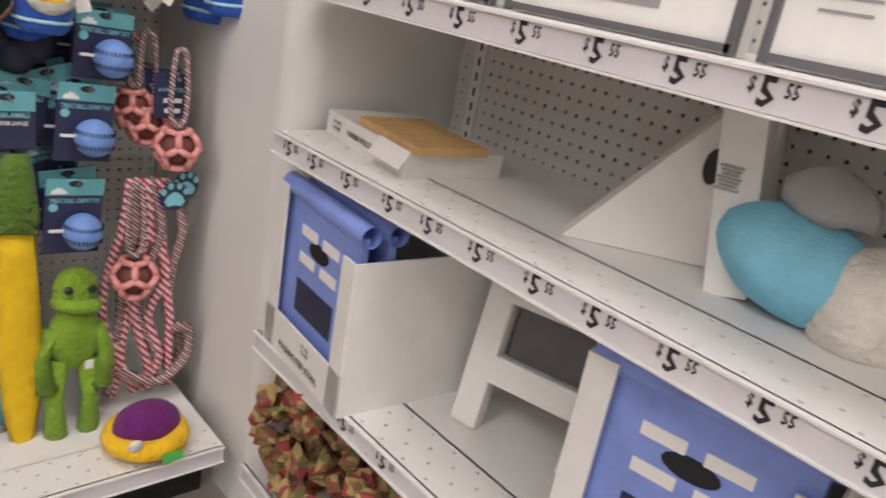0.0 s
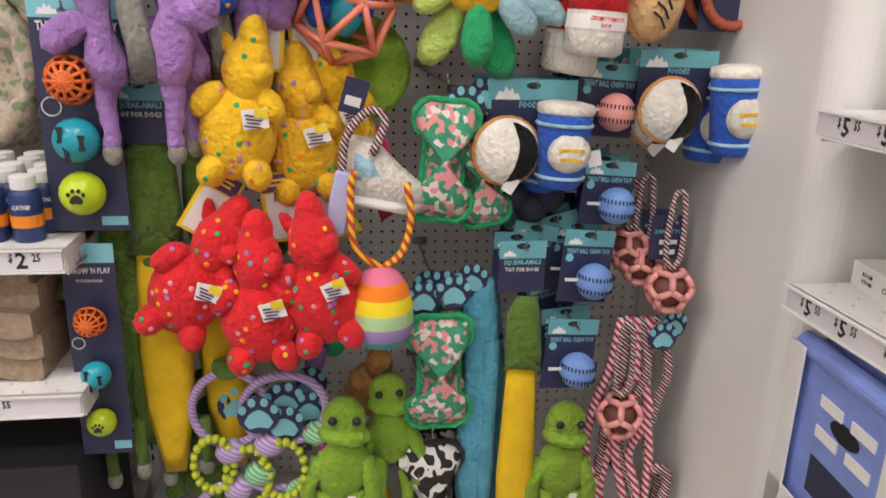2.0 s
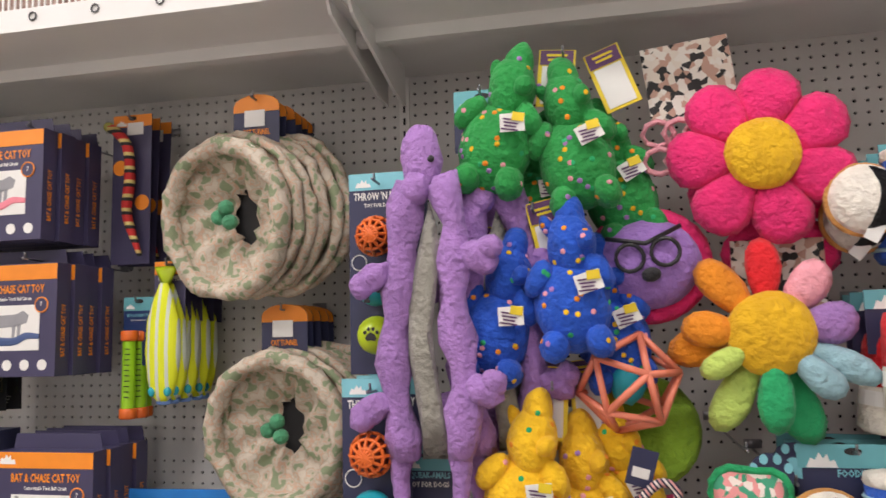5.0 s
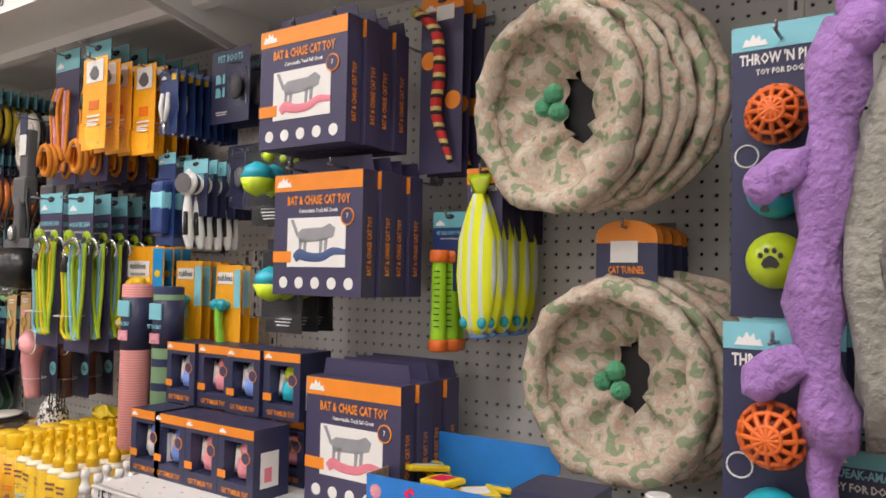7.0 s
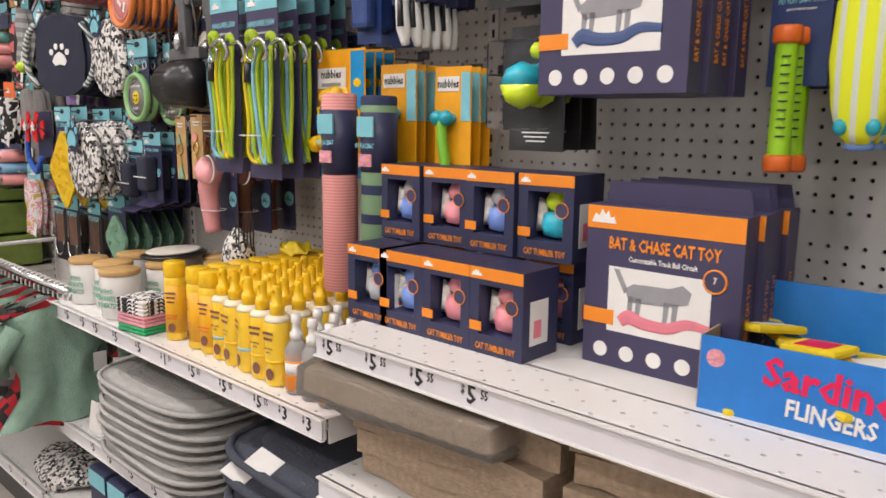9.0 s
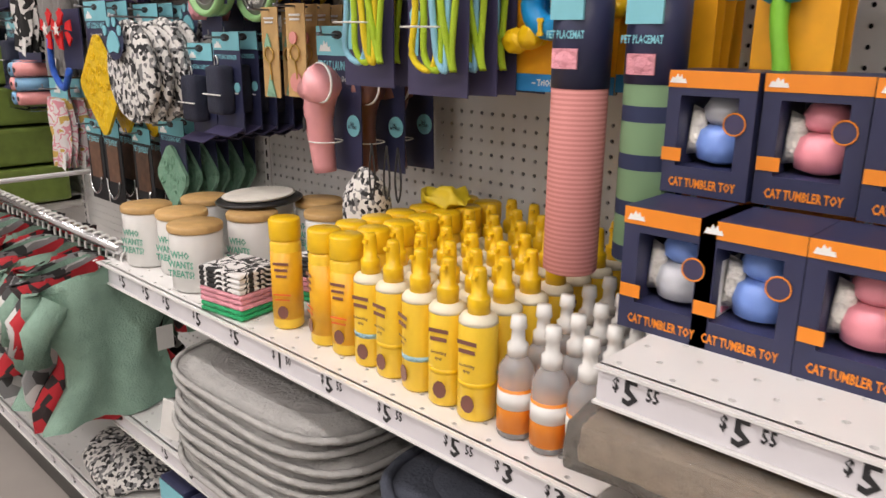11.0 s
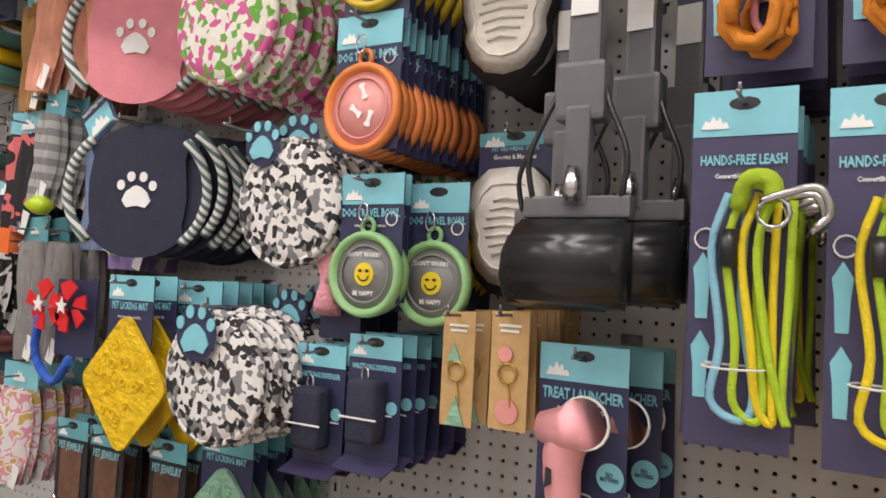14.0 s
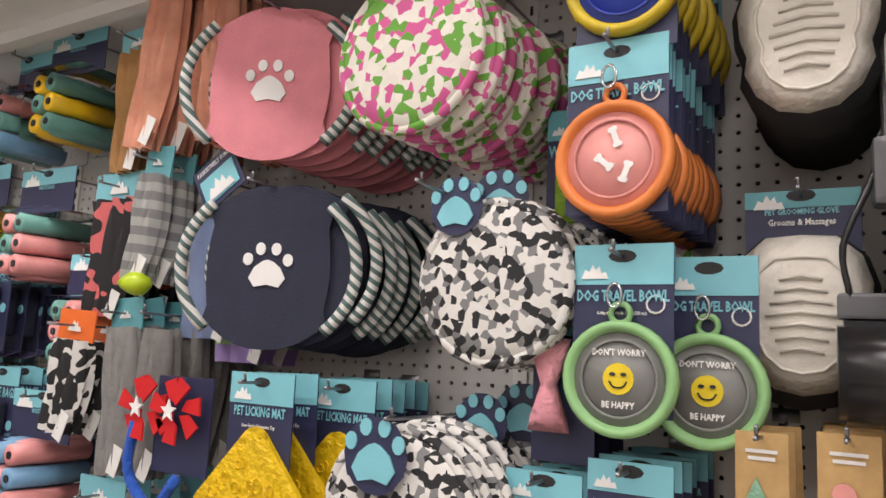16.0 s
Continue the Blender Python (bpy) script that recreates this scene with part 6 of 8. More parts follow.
card("pet_light_stick", "lime light stick toy with orange ends on a blue card", "dog toy", -1.022, 1.60, 1.475, 0.095, 0.185, 3, 0.04, "PET PLAY LIGHT STICK", "Light Up Stick with Squeaker", TEAL, DEEPBLUE, 0.2, light_stick)


built = settle(built, 0.813, (-0.235, 0.290, 0.276))

# ---- boots, rattles, brushes ----
def ball_blister(o, w, h):
    r = 0.042
    b = part("rattle_ball", lathe([(0.004, -r), (r * 0.7, -r * 0.7), (r, 0.0)], 20, Matrix.Translation((0.0, -0.045, -h * 0.48))), LIMER, o, "yellow and teal rattle ball", True)
    part("teal_half", lathe([(r, 0.0), (r * 0.7, r * 0.7), (0.004, r)], 20, Matrix.Translation((0.0, -0.045, -h * 0.48))), TEALR, b, "", True)
    part("small_ball", ball(0.016, 0.016, 0.016, 0.03, -0.04, -h * 0.22), LIMER, o, "", True)
    part("blister", box(w * 0.9, 0.085, h * 0.7, 0, -0.045, -h * 0.48, 0.012), CLEAR, o)
    bars(o, PAPER, 0, -h * 0.85, w * 0.5, 3, 0.008)


card("rattle_ball_toy", "yellow and teal ball in a clear blister on black card", "cat toy", -1.545, 1.59, 1.70, 0.135, 0.21, 3, 0.05, "", "", None, BLACKM, 0.15, ball_blister)
card("rattle_ball_toy", "yellow and teal ball in a clear blister on black card", "cat toy", -1.50, 1.60, 1.455, 0.125, 0.23, 3, 0.05, "", "", None, BLACKM, 0.15, ball_blister)


def boots_print(o, w, h):
    for x in (-0.30, -0.12):
        for z in (-0.40, -0.58):
            part("boot_print", plate([(-0.011, -0.012), (0.011, -0.012), (0.011, 0.002), (0.004, 0.013), (-0.009, 0.013)], 0.0008, -0.003, w * x, h * z), CYAN, o)
    part("blister", box(w * 0.36, 0.03, h * 0.55, w * 0.26, -0.016, -h * 0.52, 0.008), CLEAR, o)
    part("boot", lump(ball(w * 0.13, 0.012, h * 0.17, w * 0.25, -0.014, -h * 0.55), 0.004, 80), GREYP, o, "grey fabric pet boot", True)
    bars(o, PAPER, -w * 0.2, -h * 0.85, w * 0.3, 2, 0.006)


card("pet_boots_pack", "dark pet boots box with cyan boot prints hanging", "pet boots", -1.70, 1.58, 1.955, 0.15, 0.195, 2, 0.07, "PET BOOTS", "", None, NAVY, 0.06, boots_print)
card("pet_boots_pack", "dark pet boots card with cyan boot prints hanging", "pet boots", -1.72, 1.65, 1.715, 0.13, 0.17, 1, 0.05, "PET BOOTS", "", None, NAVY, 0.06, boots_print)


def bone_chew(o, w, h):
    bm = tube([(-0.014, -0.018, -0.11), (-0.012, -0.02, -0.15), (-0.004, -0.02, -0.19), (-0.002, -0.018, -0.215)], [0.012, 0.011, 0.011, 0.012], 8)
    part("chew_stick", bm, mat("lime_chew", (0.25, 0.62, 0.05), 0.4) if "lime_chew" not in bpy.data.materials else bpy.data.materials["lime_chew"], o, "", True)
    for x, z in ((-0.026, -0.105), (0.0, -0.105), (-0.014, -0.222), (0.012, -0.222)):
        part("knob", lump(ball(0.017, 0.016, 0.016, x, -0.02, z), 0.003, 120), TEALR if z > -0.2 else bpy.data.materials["lime_chew"], o, "", True)
    part("brand_panel", box(w * 0.6, 0.001, 0.03, -w * 0.12, -0.002, -0.035), PAPER, o)
    letters("nubbies", 0.024, o, INK, -w * 0.12, -0.035, -0.003, 0.8)
    part("side_stripe", box(w * 0.24, 0.001, h * 0.45, w * 0.36, -0.002, -h * 0.28), CYAN, o)


NUBO = mat("nubbies_orange", (0.84, 0.38, 0.01), 0.45)
card("chew_toy_card", "orange card with a green and teal rubber bone chew", "dog toy", -1.872, 1.60, 1.40, 0.112, 0.24, 4, 0.03, "", "", None, NUBO, 0.1, bone_chew)
card("chew_toy_card", "orange card with a green and teal rubber bone chew", "dog toy", -1.72, 1.61, 1.39, 0.10, 0.22, 3, 0.03, "", "", None, NUBO, 0.1, bone_chew)


def tri_chew(o, w, h):
    azure = mat("azure_rubber", (0.01, 0.28, 0.62), 0.4)
    part("donut", tube(circle(0.034, 24, 0.0, -0.024, -h * 0.56), 0.019, 10, True), azure, o, "bright blue rubber ring", True)
    for k in range(3):
        part("bone_mark", plate(bone_outline(0.011, 0.026), 0.003, -0.046, 0, 0), YELP, o, m=Matrix.Translation((0.034 * math.cos(2.1 * k + 0.4), 0, -h * 0.56 + 0.034 * math.sin(2.1 * k + 0.4))))
    for x, z in ((-0.006, -0.37), (0.055, -0.60), (-0.05, -0.74)):
        bm = ball(0.022, 0.018, 0.019, x - 0.014, -0.024, h * z, None, 3)
        add_ball(bm, 0.022, 0.018, 0.019, x + 0.014, -0.024, h * z + 0.006, None, 3)
        part("yellow_knob", lump(bm, 0.004, 90), YELP, o, "knobbly yellow rubber end", True)
    part("blue_base", box(w, 0.001, h * 0.09, 0, -0.002, -h * 0.955), mat("azure_print", (0.03, 0.24, 0.55), 0.4), o)
    letters("~ TriOBone Toy ~", 0.014, o, PAPER, 0, -h * 0.955, -0.003, 0.85)
    part("name_panel", box(w * 0.6, 0.001, h * 0.16, -w * 0.18, -0.002, -h * 0.22), PAPER, o)
    letters("nubbies", 0.027, o, INK, -w * 0.18, -h * 0.19, -0.003, 0.9)
    bars(o, GREYINK, -w * 0.18, -h * 0.27, w * 0.4, 1, 0.01, -0.003, 0.008)
    part("side_stripe", box(w * 0.26, 0.001, h * 0.44, w * 0.35, -0.002, -h * 0.24), azure, o)
    part("stripe_picture", ball(0.014, 0.001, 0.01, w * 0.35, -0.003, -h * 0.26), YELP, o)


card("ring_chew_toy", "orange and blue card with a blue ring and yellow bones chew", "dog toy", -2.052, 1.585, 1.44, 0.175, 0.295, 4, 0.03, "", "", None, NUBO, 0.1, tri_chew)


def placemat(x, y, z, h, foam, label):
    o = thing("rolled_pet_placemat", label, "pet placemat", pose(x, y, z), "rolled pet placemats")
    R = 0.039
    part("roll", lathe([(R * 0.9, -h), (R, -h + 0.004), (R, -0.004), (R * 0.92, 0)], 24), foam, o, "", True)
    part("paper_sleeve", lathe([(R + 0.001, -h * 0.40), (R + 0.0012, -0.035)], 24), NAVY, o, "", True)
    part("header", box(R * 1.3, 0.004, 0.042, 0, -R - 0.0, -0.065), CYAN, o)
    letters("PET PLACEMAT", 0.014, o, CYAN, 0, -0.105, -R - 0.003, 0.62)
    part("swatch", box(R * 1.0, 0.003, 0.026, 0, -R - 0.001, -0.135), PINK2, o)
    return o


placemat(-1.955, 1.50, 1.335, 0.435, PINKRIB, "pink ribbed rolled pet placemat in a navy sleeve")
placemat(-1.86, 1.53, 1.33, 0.40, striped("sage_bone_foam", [(0.20, 0.33, 0.18), (0.20, 0.33, 0.18), (0.025, 0.035, 0.09)], 16), "sage green rolled pet placemat with navy bones in a sleeve")
placemat(-1.90, 1.64, 1.33, 0.41, NAVYCL, "navy rolled pet placemat in a sleeve")


def brush(o, w, h):
    head = pillow(disc_outline(0.033, 18, 1.25), 0.014, 3)
    bmesh.ops.translate(head, verts=head.verts, vec=(0, -0.025, -0.065))
    b = part("brush_head", head, PAPER, o, "", True)
    part("pin_bed", plate(disc_outline(0.026, 16, 1.25), 0.002, -0.041, 0, -0.065), GREYP, b)
    part("handle", tube([(0.0, -0.022, -0.09), (0.002, -0.024, -0.14), (0.006, -0.022, -0.20), (0.01, -0.02, -0.235)], [0.008, 0.013, 0.015, 0.008], 10), PAPER, o, "", True)
    part("grip", tube([(0.008, -0.034, -0.14), (0.012, -0.036, -0.2)], [0.006, 0.007], 8), BLACKP, o, "", True)


card("pet_slicker_brush", "white and black pet slicker brush on a navy card", "pet brush", -1.79, 1.55, 1.665, 0.10, 0.15, 6, 0.03, "PET SLICKER", "", CYAN, NAVY, 0.25, brush)


def deshed(o, w, h):
    part("comb_body", box(0.05, 0.03, 0.14, 0, -0.016, -0.15, 0.01), DEEPBLUE, o)
    part("cyan_sleeve", box(0.052, 0.032, 0.05, 0, -0.016, -0.13, 0.008), CYAN, o)
    part("blister", box(w * 0.8, 0.045, h * 0.62, 0, -0.022, -h * 0.6, 0.008), CLEAR, o)


card("deshedding_tool", "navy deshedding tool in a clear blister pack", "pet brush", -1.90, 1.54, 1.69, 0.075, 0.25, 3, 0.05, "", "", CYAN, DEEPBLUE, 0.12, deshed)


def clipper(o, w, h):
    for sx in (-1, 1):
        part("handle", tube([(sx * 0.012, -0.012, -h * 0.38), (sx * 0.014, -0.014, -h * 0.6), (sx * 0.004, -0.014, -h * 0.82)], [0.005, 0.007, 0.005], 8), PAPER, o, "", True)
    part("blade", tube([(0.0, -0.014, -h * 0.82), (0.004, -0.014, -h * 1.02)], [0.008, 0.004], 8), CHROME, o, "", True)
    part("pivot", ball(0.006, 0.004, 0.006, 0, -0.02, -h * 0.84), CHROME, o, "", True)
    part("price_patch", box(0.018, 0.001, 0.016, w * 0.28, -0.002, -h * 0.12), YELP, o)


card("nail_clipper_card", "white pet nail clipper on a deep blue card", "pet clipper", -1.845, 1.50, 1.90, 0.075, 0.17, 9, 0.025, "", "", DEEPBLUE, DEEPBLUE, 0.16, clipper)


def pouch_print(o, w, h):
    part("photo_panel", box(w * 0.7, 0.001, h * 0.24, 0, -0.002, -h * 0.15), PAPER, o)
    part("printed_shape", lump(plate(disc_outline(0.02, 14, 1.1), 0.0006, -0.003, 0, -h * 0.17), 0.003, 100), GREYP, o)
    part("brand_patch", box(w * 0.4, 0.001, h * 0.1, 0, -0.002, -h * 0.52), mat("red_orange_print", (0.75, 0.16, 0.01), 0.4) if "red_orange_print" not in bpy.data.materials else bpy.data.materials["red_orange_print"], o)
    bars(o, PAPER, 0, -h * 0.64, w * 0.55, 3, 0.012, -0.003, 0.005)
    part("blister", box(w * 0.6, 0.03, h * 0.22, 0, -0.015, -h * 0.84, 0.008), CLEAR, o)


card("grooming_tool_pack", "orange blister card with a white photo panel hanging", "pet grooming", -2.06, 1.42, 1.945, 0.115, 0.25, 4, 0.035, "", "", None, NUBO, 0.08, pouch_print)
card("grooming_tool_pack", "orange blister card with a white photo panel hanging", "pet grooming", -1.955, 1.50, 1.93, 0.10, 0.245, 3, 0.035, "", "", None, NUBO, 0.08, pouch_print)


built = settle(built, 0.856, (-0.152, 0.152, 0.179))

# ---- leashes ----
def leash(o, w, h, mats, clip=True):
    rnd = random.Random(4)
    for k, mt in enumerate(mats):
        x = -0.008 + 0.012 * k
        part("rope", tube([(x, -0.018, -h * 0.30), (x - 0.012, -0.022, -h * 0.45), (x - 0.003, -0.022, -h * 0.7), (x - 0.01 + 0.006 * k, -0.02, -h * 0.86), (x + 0.014, -0.02, -h * 0.91), (x + 0.024 - 0.005 * k, -0.018, -h * 0.84), (x + 0.012, -0.014, -h * 0.6), (x + 0.014, -0.014, -h * 0.32)], 0.0037, 8), mt, o, "", True)
    part("tie", tube(circle(0.026, 14, 0.0, -0.018, -h * 0.77, "z"), 0.001, 4, True), PAPER, o)
    part("black_sleeve", tube([(-0.006, -0.024, -h * 0.40), (-0.006, -0.025, -h * 0.5)], 0.0075, 8), BLACKP, o, "", True)
    if clip:
        part("loop_end", tube([(0.0, -0.02, -h * 0.34), (0.008, -0.03, -h * 0.27), (0.026, -0.034, -h * 0.27), (0.03, -0.03, -h * 0.33)], 0.0075, 8), LIMEL, o, "", True)
        c = part("snap_clip", tube([(0.02, -0.04, -h * 0.33), (0.04, -0.045, -h * 0.31), (0.062, -0.045, -h * 0.30), (0.07, -0.04, -h * 0.36), (0.06, -0.04, -h * 0.40)], 0.0035, 7), CHROME, o, "", True)
        part("clip_ring", tube(circle(0.012, 12, 0.03, -0.042, -h * 0.36), 0.002, 5, True), CHROME, c, "", True)


def figure_print(o, w, h):
    part("seal", tube(circle(0.009, 12, -w * 0.34, -0.003, -h * 0.42), 0.001, 4, True), PAPER, o)
    for z in (-0.62, -0.84):
        bm = plate([(-0.005, -0.028), (0.005, -0.028), (0.006, 0.0), (0.008, 0.016), (0.0, 0.03), (-0.008, 0.016), (-0.006, 0.0)], 0.0006, -0.0025, -w * 0.36, h * z + 0.02)
        part("printed_shape", bm, CYAN, o)


def hf(o, w, h):
    figure_print(o, w, h)
    leash(o, w, h, (SKYL, LIMEL, YELL, LIMEL))


def hf2(o, w, h):
    figure_print(o, w, h)
    leash(o, w, h, (YELL, LIMEL, SKYL, LIMEL))


card("hands_free_leash", "hands-free rope leash in lime, sky and yellow on a navy card", "dog leash", -2.238, 1.28, 1.485, 0.085, 0.31, 6, 0.035, "HANDS-FREE LEASH", "Convertible Rope Leash", CYAN, PURPLENAVY, 0.13, hf)
card("hands_free_leash", "hands-free rope leash in yellow, lime and sky on a navy card", "dog leash", -2.128, 1.28, 1.48, 0.088, 0.31, 6, 0.035, "HANDS-FREE LEASH", "Convertible Rope Leash", CYAN, PURPLENAVY, 0.13, hf2)
for x, mats in ((-2.232, (ORANGEL, PINK2, ORANGEL)), (-2.12, (ORANGEL, ORANGEL, ORANGEL))):
    def ol(o, w, h, mats=mats):
        figure_print(o, w, h)
        leash(o, w, h, mats, False)
        part("coil", tube([(0.03 * math.cos(k * 0.7) * (1 - 0.02 * k), -0.022 - 0.001 * k, -h * 0.84 + 0.03 * math.sin(k * 0.7)) for k in range(24)], 0.006, 7), ORANGEL, o, "", True)
    card("rope_leash", "orange rope leash coiled on a navy card", "dog leash", x, 1.30, 1.785, 0.09, 0.28, 6, 0.04, "", "", CYAN, PURPLENAVY, 0.15, ol)


# ---- scoopers, bowls, launchers ----
def scooper(x, y, z):
    o = thing("pet_waste_scooper", "black and grey jaw scooper with spring and long handle", "scooper", pose(x, y, z), "black pet waste scoopers")
    w = 0.112
    bm = bmesh.new()
    out = [(0.0, 0.03), (-0.03, 0.026), (-0.052, 0.005), (-0.058, -0.025), (-0.04, -0.052), (0.0, -0.06)]
    prev = None
    for s in (-w / 2, w / 2):
        ring = [bm.verts.new((s, py, pz)) for py, pz in out]
        bm.faces.new(ring)
        if prev:
            for i in range(len(out)):
                bm.faces.new((prev[i], prev[(i + 1) % len(out)], ring[(i + 1) % len(out)], ring[i]))
        prev = ring
    bmesh.ops.recalc_face_normals(bm, faces=bm.faces)
    bmesh.ops.bevel(bm, geom=bm.edges[:], offset=0.005, segments=2, affect="EDGES")
    part("front_jaw", bm, BLACKP, o, "glossy black scoop jaw", True)
    part("top_bar", box(w * 0.98, 0.02, 0.022, 0, -0.005, 0.04, 0.003), GREYP, o)
    part("handle", box(0.034, 0.022, 0.16, 0.0, 0.005, 0.21, 0.005), GREYP, o)
    part("hinge_block", box(0.052, 0.03, 0.06, 0, 0.0, 0.155, 0.006), GREYP, o)
    part("stem", box(0.026, 0.018, 0.10, 0, -0.008, 0.09, 0.004), GREYP, o)
    part("spring", tube([(0, -0.022, 0.045), (0, -0.024, 0.06), (0, -0.022, 0.078)], [0.008, 0.009, 0.006], 8), CHROME, o, "", True)
    for s in (-1, 1):
        part("cable", tube([(s * 0.045, -0.012, 0.045), (s * 0.05, -0.014, 0.09), (s * 0.03, -0.01, 0.14), (s * 0.02, 0, 0.17)], 0.003, 6), BLACKP, o, "", True)
    part("paper_label", box(0.028, 0.001, 0.045, 0.0, -0.008, 0.255), PAPER, o)
    part("label_head", box(0.03, 0.0015, 0.05, 0.0, -0.0075, 0.30), NAVY, o)
    return o


so = scooper(-2.392, 1.30, 1.345)
for i in range(1, 4):
    copy_thing(so, pose(-2.392 + 0.035 * i, 1.30 + 0.075 * i, 1.345 + 0.004 * i, 0, 0, -4 * i))
copy_thing(so, pose(-2.44, 1.385, 1.34, 0, 0, 5))
hook(-2.39, 1.29, 1.66)


def bowl_shape(o, rim, inner, r, z):
    part("rim_rings", lathe([(r * 0.78, -0.002), (r * 0.84, 0.005), (r * 0.90, 0.007), (r * 0.97, 0.006), (r, 0.002), (r, -0.006), (r * 0.9, -0.007)], 30, Matrix.Translation((0, -0.008, z)) @ pose(0, 0, 0, 90, 0, 0), False), rim, o, "", True)
    part("bowl_floor", lathe([(r * 0.80, -0.004), (r * 0.80, 0.0)], 28, Matrix.Translation((0, -0.0085, z)) @ pose(0, 0, 0, 90, 0, 0)), inner, o, "", True)
    part("fold_ring", tube(circle(r * 0.66, 26, 0, -0.0095, z), 0.0016, 5, True), inner, o, "", True)
    part("hang_loop", tube(circle(0.009, 12, 0, -0.006, z + r + 0.006), 0.003, 6, True), rim, o, "", True)
    part("carabiner", tube(circle(0.011, 12, -0.004, -0.012, z + r + 0.022, "y", 0.6), 0.0015, 5, True), CHROME, o, "", True)


BOWLO = mat("orange_silicone", (0.74, 0.22, 0.05), 0.45)
BOWLG = mat("green_silicone", (0.28, 0.52, 0.22), 0.45)
BOWLGREY = mat("grey_silicone", (0.22, 0.22, 0.21), 0.5)
BOWLY = mat("yellow_silicone_rim", (0.62, 0.46, 0.02), 0.45)
BOWLB = mat("blue_silicone", (0.03, 0.06, 0.42), 0.45)


def bo(o, w, h):
    bowl_shape(o, BOWLO, PINKR, 0.055, -0.116)
    bm = bmesh.new()
    for x, z, a in ((0.002, -0.096, 20), (-0.008, -0.119, 50), (0.012, -0.129, -20)):
        add_plate(bm, [(px * math.cos(radians(a)) - pz * math.sin(radians(a)), px * math.sin(radians(a)) + pz * math.cos(radians(a))) for px, pz in bone_outline(0.009, 0.02)], 0.001, -0.0105, x, z)
    part("bone_print", bm, WHITEPAINT, o)


def bg(o, w, h):
    bowl_shape(o, BOWLG, BOWLGREY, 0.052, -0.122)
    face = part("smiley", plate(disc_outline(0.014, 16), 0.001, -0.0105, 0, -0.122), YELTAG, o)
    for x in (-0.005, 0.005):
        part("eye", plate(disc_outline(0.0018, 8, 1.6), 0.0008, -0.0118, x, -0.118), INK, face)
    part("smile", tube([(-0.008, -0.0116, -0.124), (-0.004, -0.0116, -0.129), (0.004, -0.0116, -0.129), (0.008, -0.0116, -0.124)], 0.0008, 5), INK, face)
    letters("DON'T WORRY", 0.008, o, PAPER, 0, -0.099, -0.0108, 0.85)
    letters("BE HAPPY", 0.008, o, PAPER, 0, -0.145, -0.0108, 0.85)


def by(o, w, h):
    bowl_shape(o, BOWLY, BOWLB, 0.057, -0.085)
    part("heart", plate(disc_outline(0.012, 10), 0.001, -0.0105, 0, -0.085), NAVY, o)


def seals(f):
    def g(o, w, h):
        f(o, w, h)
        part("seal", tube(circle(0.008, 12, w * 0.33, -0.002, -0.055), 0.001, 4, True), PAPER, o)
    return g


card("dog_travel_bowl", "orange collapsible silicone bowl with pink centre on a navy card", "dog bowl", -2.667, 1.31, 1.622, 0.095, 0.165, 18, 0.0165, "DOG TRAVEL BOWL", "Collapsible - Holds 12 oz (355 mL)", CYAN, NAVY, 0.24, seals(bo), jit=0.003)
card("dog_travel_bowl", "green and grey smiley collapsible bowl on a navy card", "dog bowl", -2.665, 1.33, 1.432, 0.092, 0.155, 2, 0.02, "DOG TRAVEL BOWL", "Collapsible - Holds 12 oz (355 mL)", CYAN, NAVY, 0.24, seals(bg))
card("dog_travel_bowl", "grey smiley collapsible bowl with green rim", "dog bowl", -2.598, 1.375, 1.425, 0.085, 0.15, 1, 0.02, "DOG TRAVEL BOWL", "", CYAN, NAVY, 0.24, seals(bg), hooked=False)
card("dog_travel_bowl", "yellow and blue collapsible bowl on a navy card", "dog bowl", -2.635, 1.40, 1.42, 0.09, 0.155, 12, 0.022, "DOG TRAVEL BOWL", "", CYAN, NAVY, 0.24, seals(by), hooked=False)
card("dog_travel_bowl", "blue collapsible bowl with a yellow rim on a navy card", "dog bowl", -2.66, 1.31, 1.765, 0.095, 0.155, 14, 0.02, "DOG TRAVEL BOWL", "", CYAN, NAVY, 0.24, seals(by))


def glove(x, y, z, n, title):
    o = thing("pet_grooming_glove", "cream silicone grooming glove with raised nubs on black fabric", "grooming glove", pose(x, y, z), "pet grooming gloves")
    half = [(0.0, 0.075), (0.03, 0.073), (0.05, 0.055), (0.058, 0.03), (0.056, 0.004), (0.05, -0.014), (0.052, -0.03), (0.042, -0.052), (0.024, -0.068), (0.0, -0.073)]
    out = half + [(-a, b) for a, b in half[-2:0:-1]]
    part("fabric_back", pillow([(1.1 * a, 1.1 * b) for a, b in out], 0.012, 3), BLACKM, o, "", True, Matrix.Translation((0, 0.008, -0.006)))
    part("silicone_face", pillow(out, 0.008, 3), CREAMR, o, "", True)
    part("outline_ridge", tube([(a * 0.72, -0.0065, b * 0.72) for a, b in out], 0.0018, 5, True), CREAMR, o, "", True)
    for k in range(7):
        part("ridge", tube([(-0.03 + 0.004 * abs(k - 3), -0.0075, 0.032 - 0.011 * k), (0, -0.0105, 0.036 - 0.011 * k), (0.03 - 0.004 * abs(k - 3), -0.0075, 0.032 - 0.011 * k)], 0.0018, 5), CREAMR, o, "", True)
    rows_of(o, n, 0.03)
    if title:
        card("grooming_glove_card", "navy pet grooming glove hang card", "hang card", x, y + 0.012, z + 0.12, 0.10, 0.06, 2, 0.03, "PET GROOMING GLOVE", "Grooms & Massages", TEAL, NAVY, 0.28)


glove(-2.512, 1.36, 1.62, 7, False)
glove(-2.525, 1.42, 1.375, 5, True)


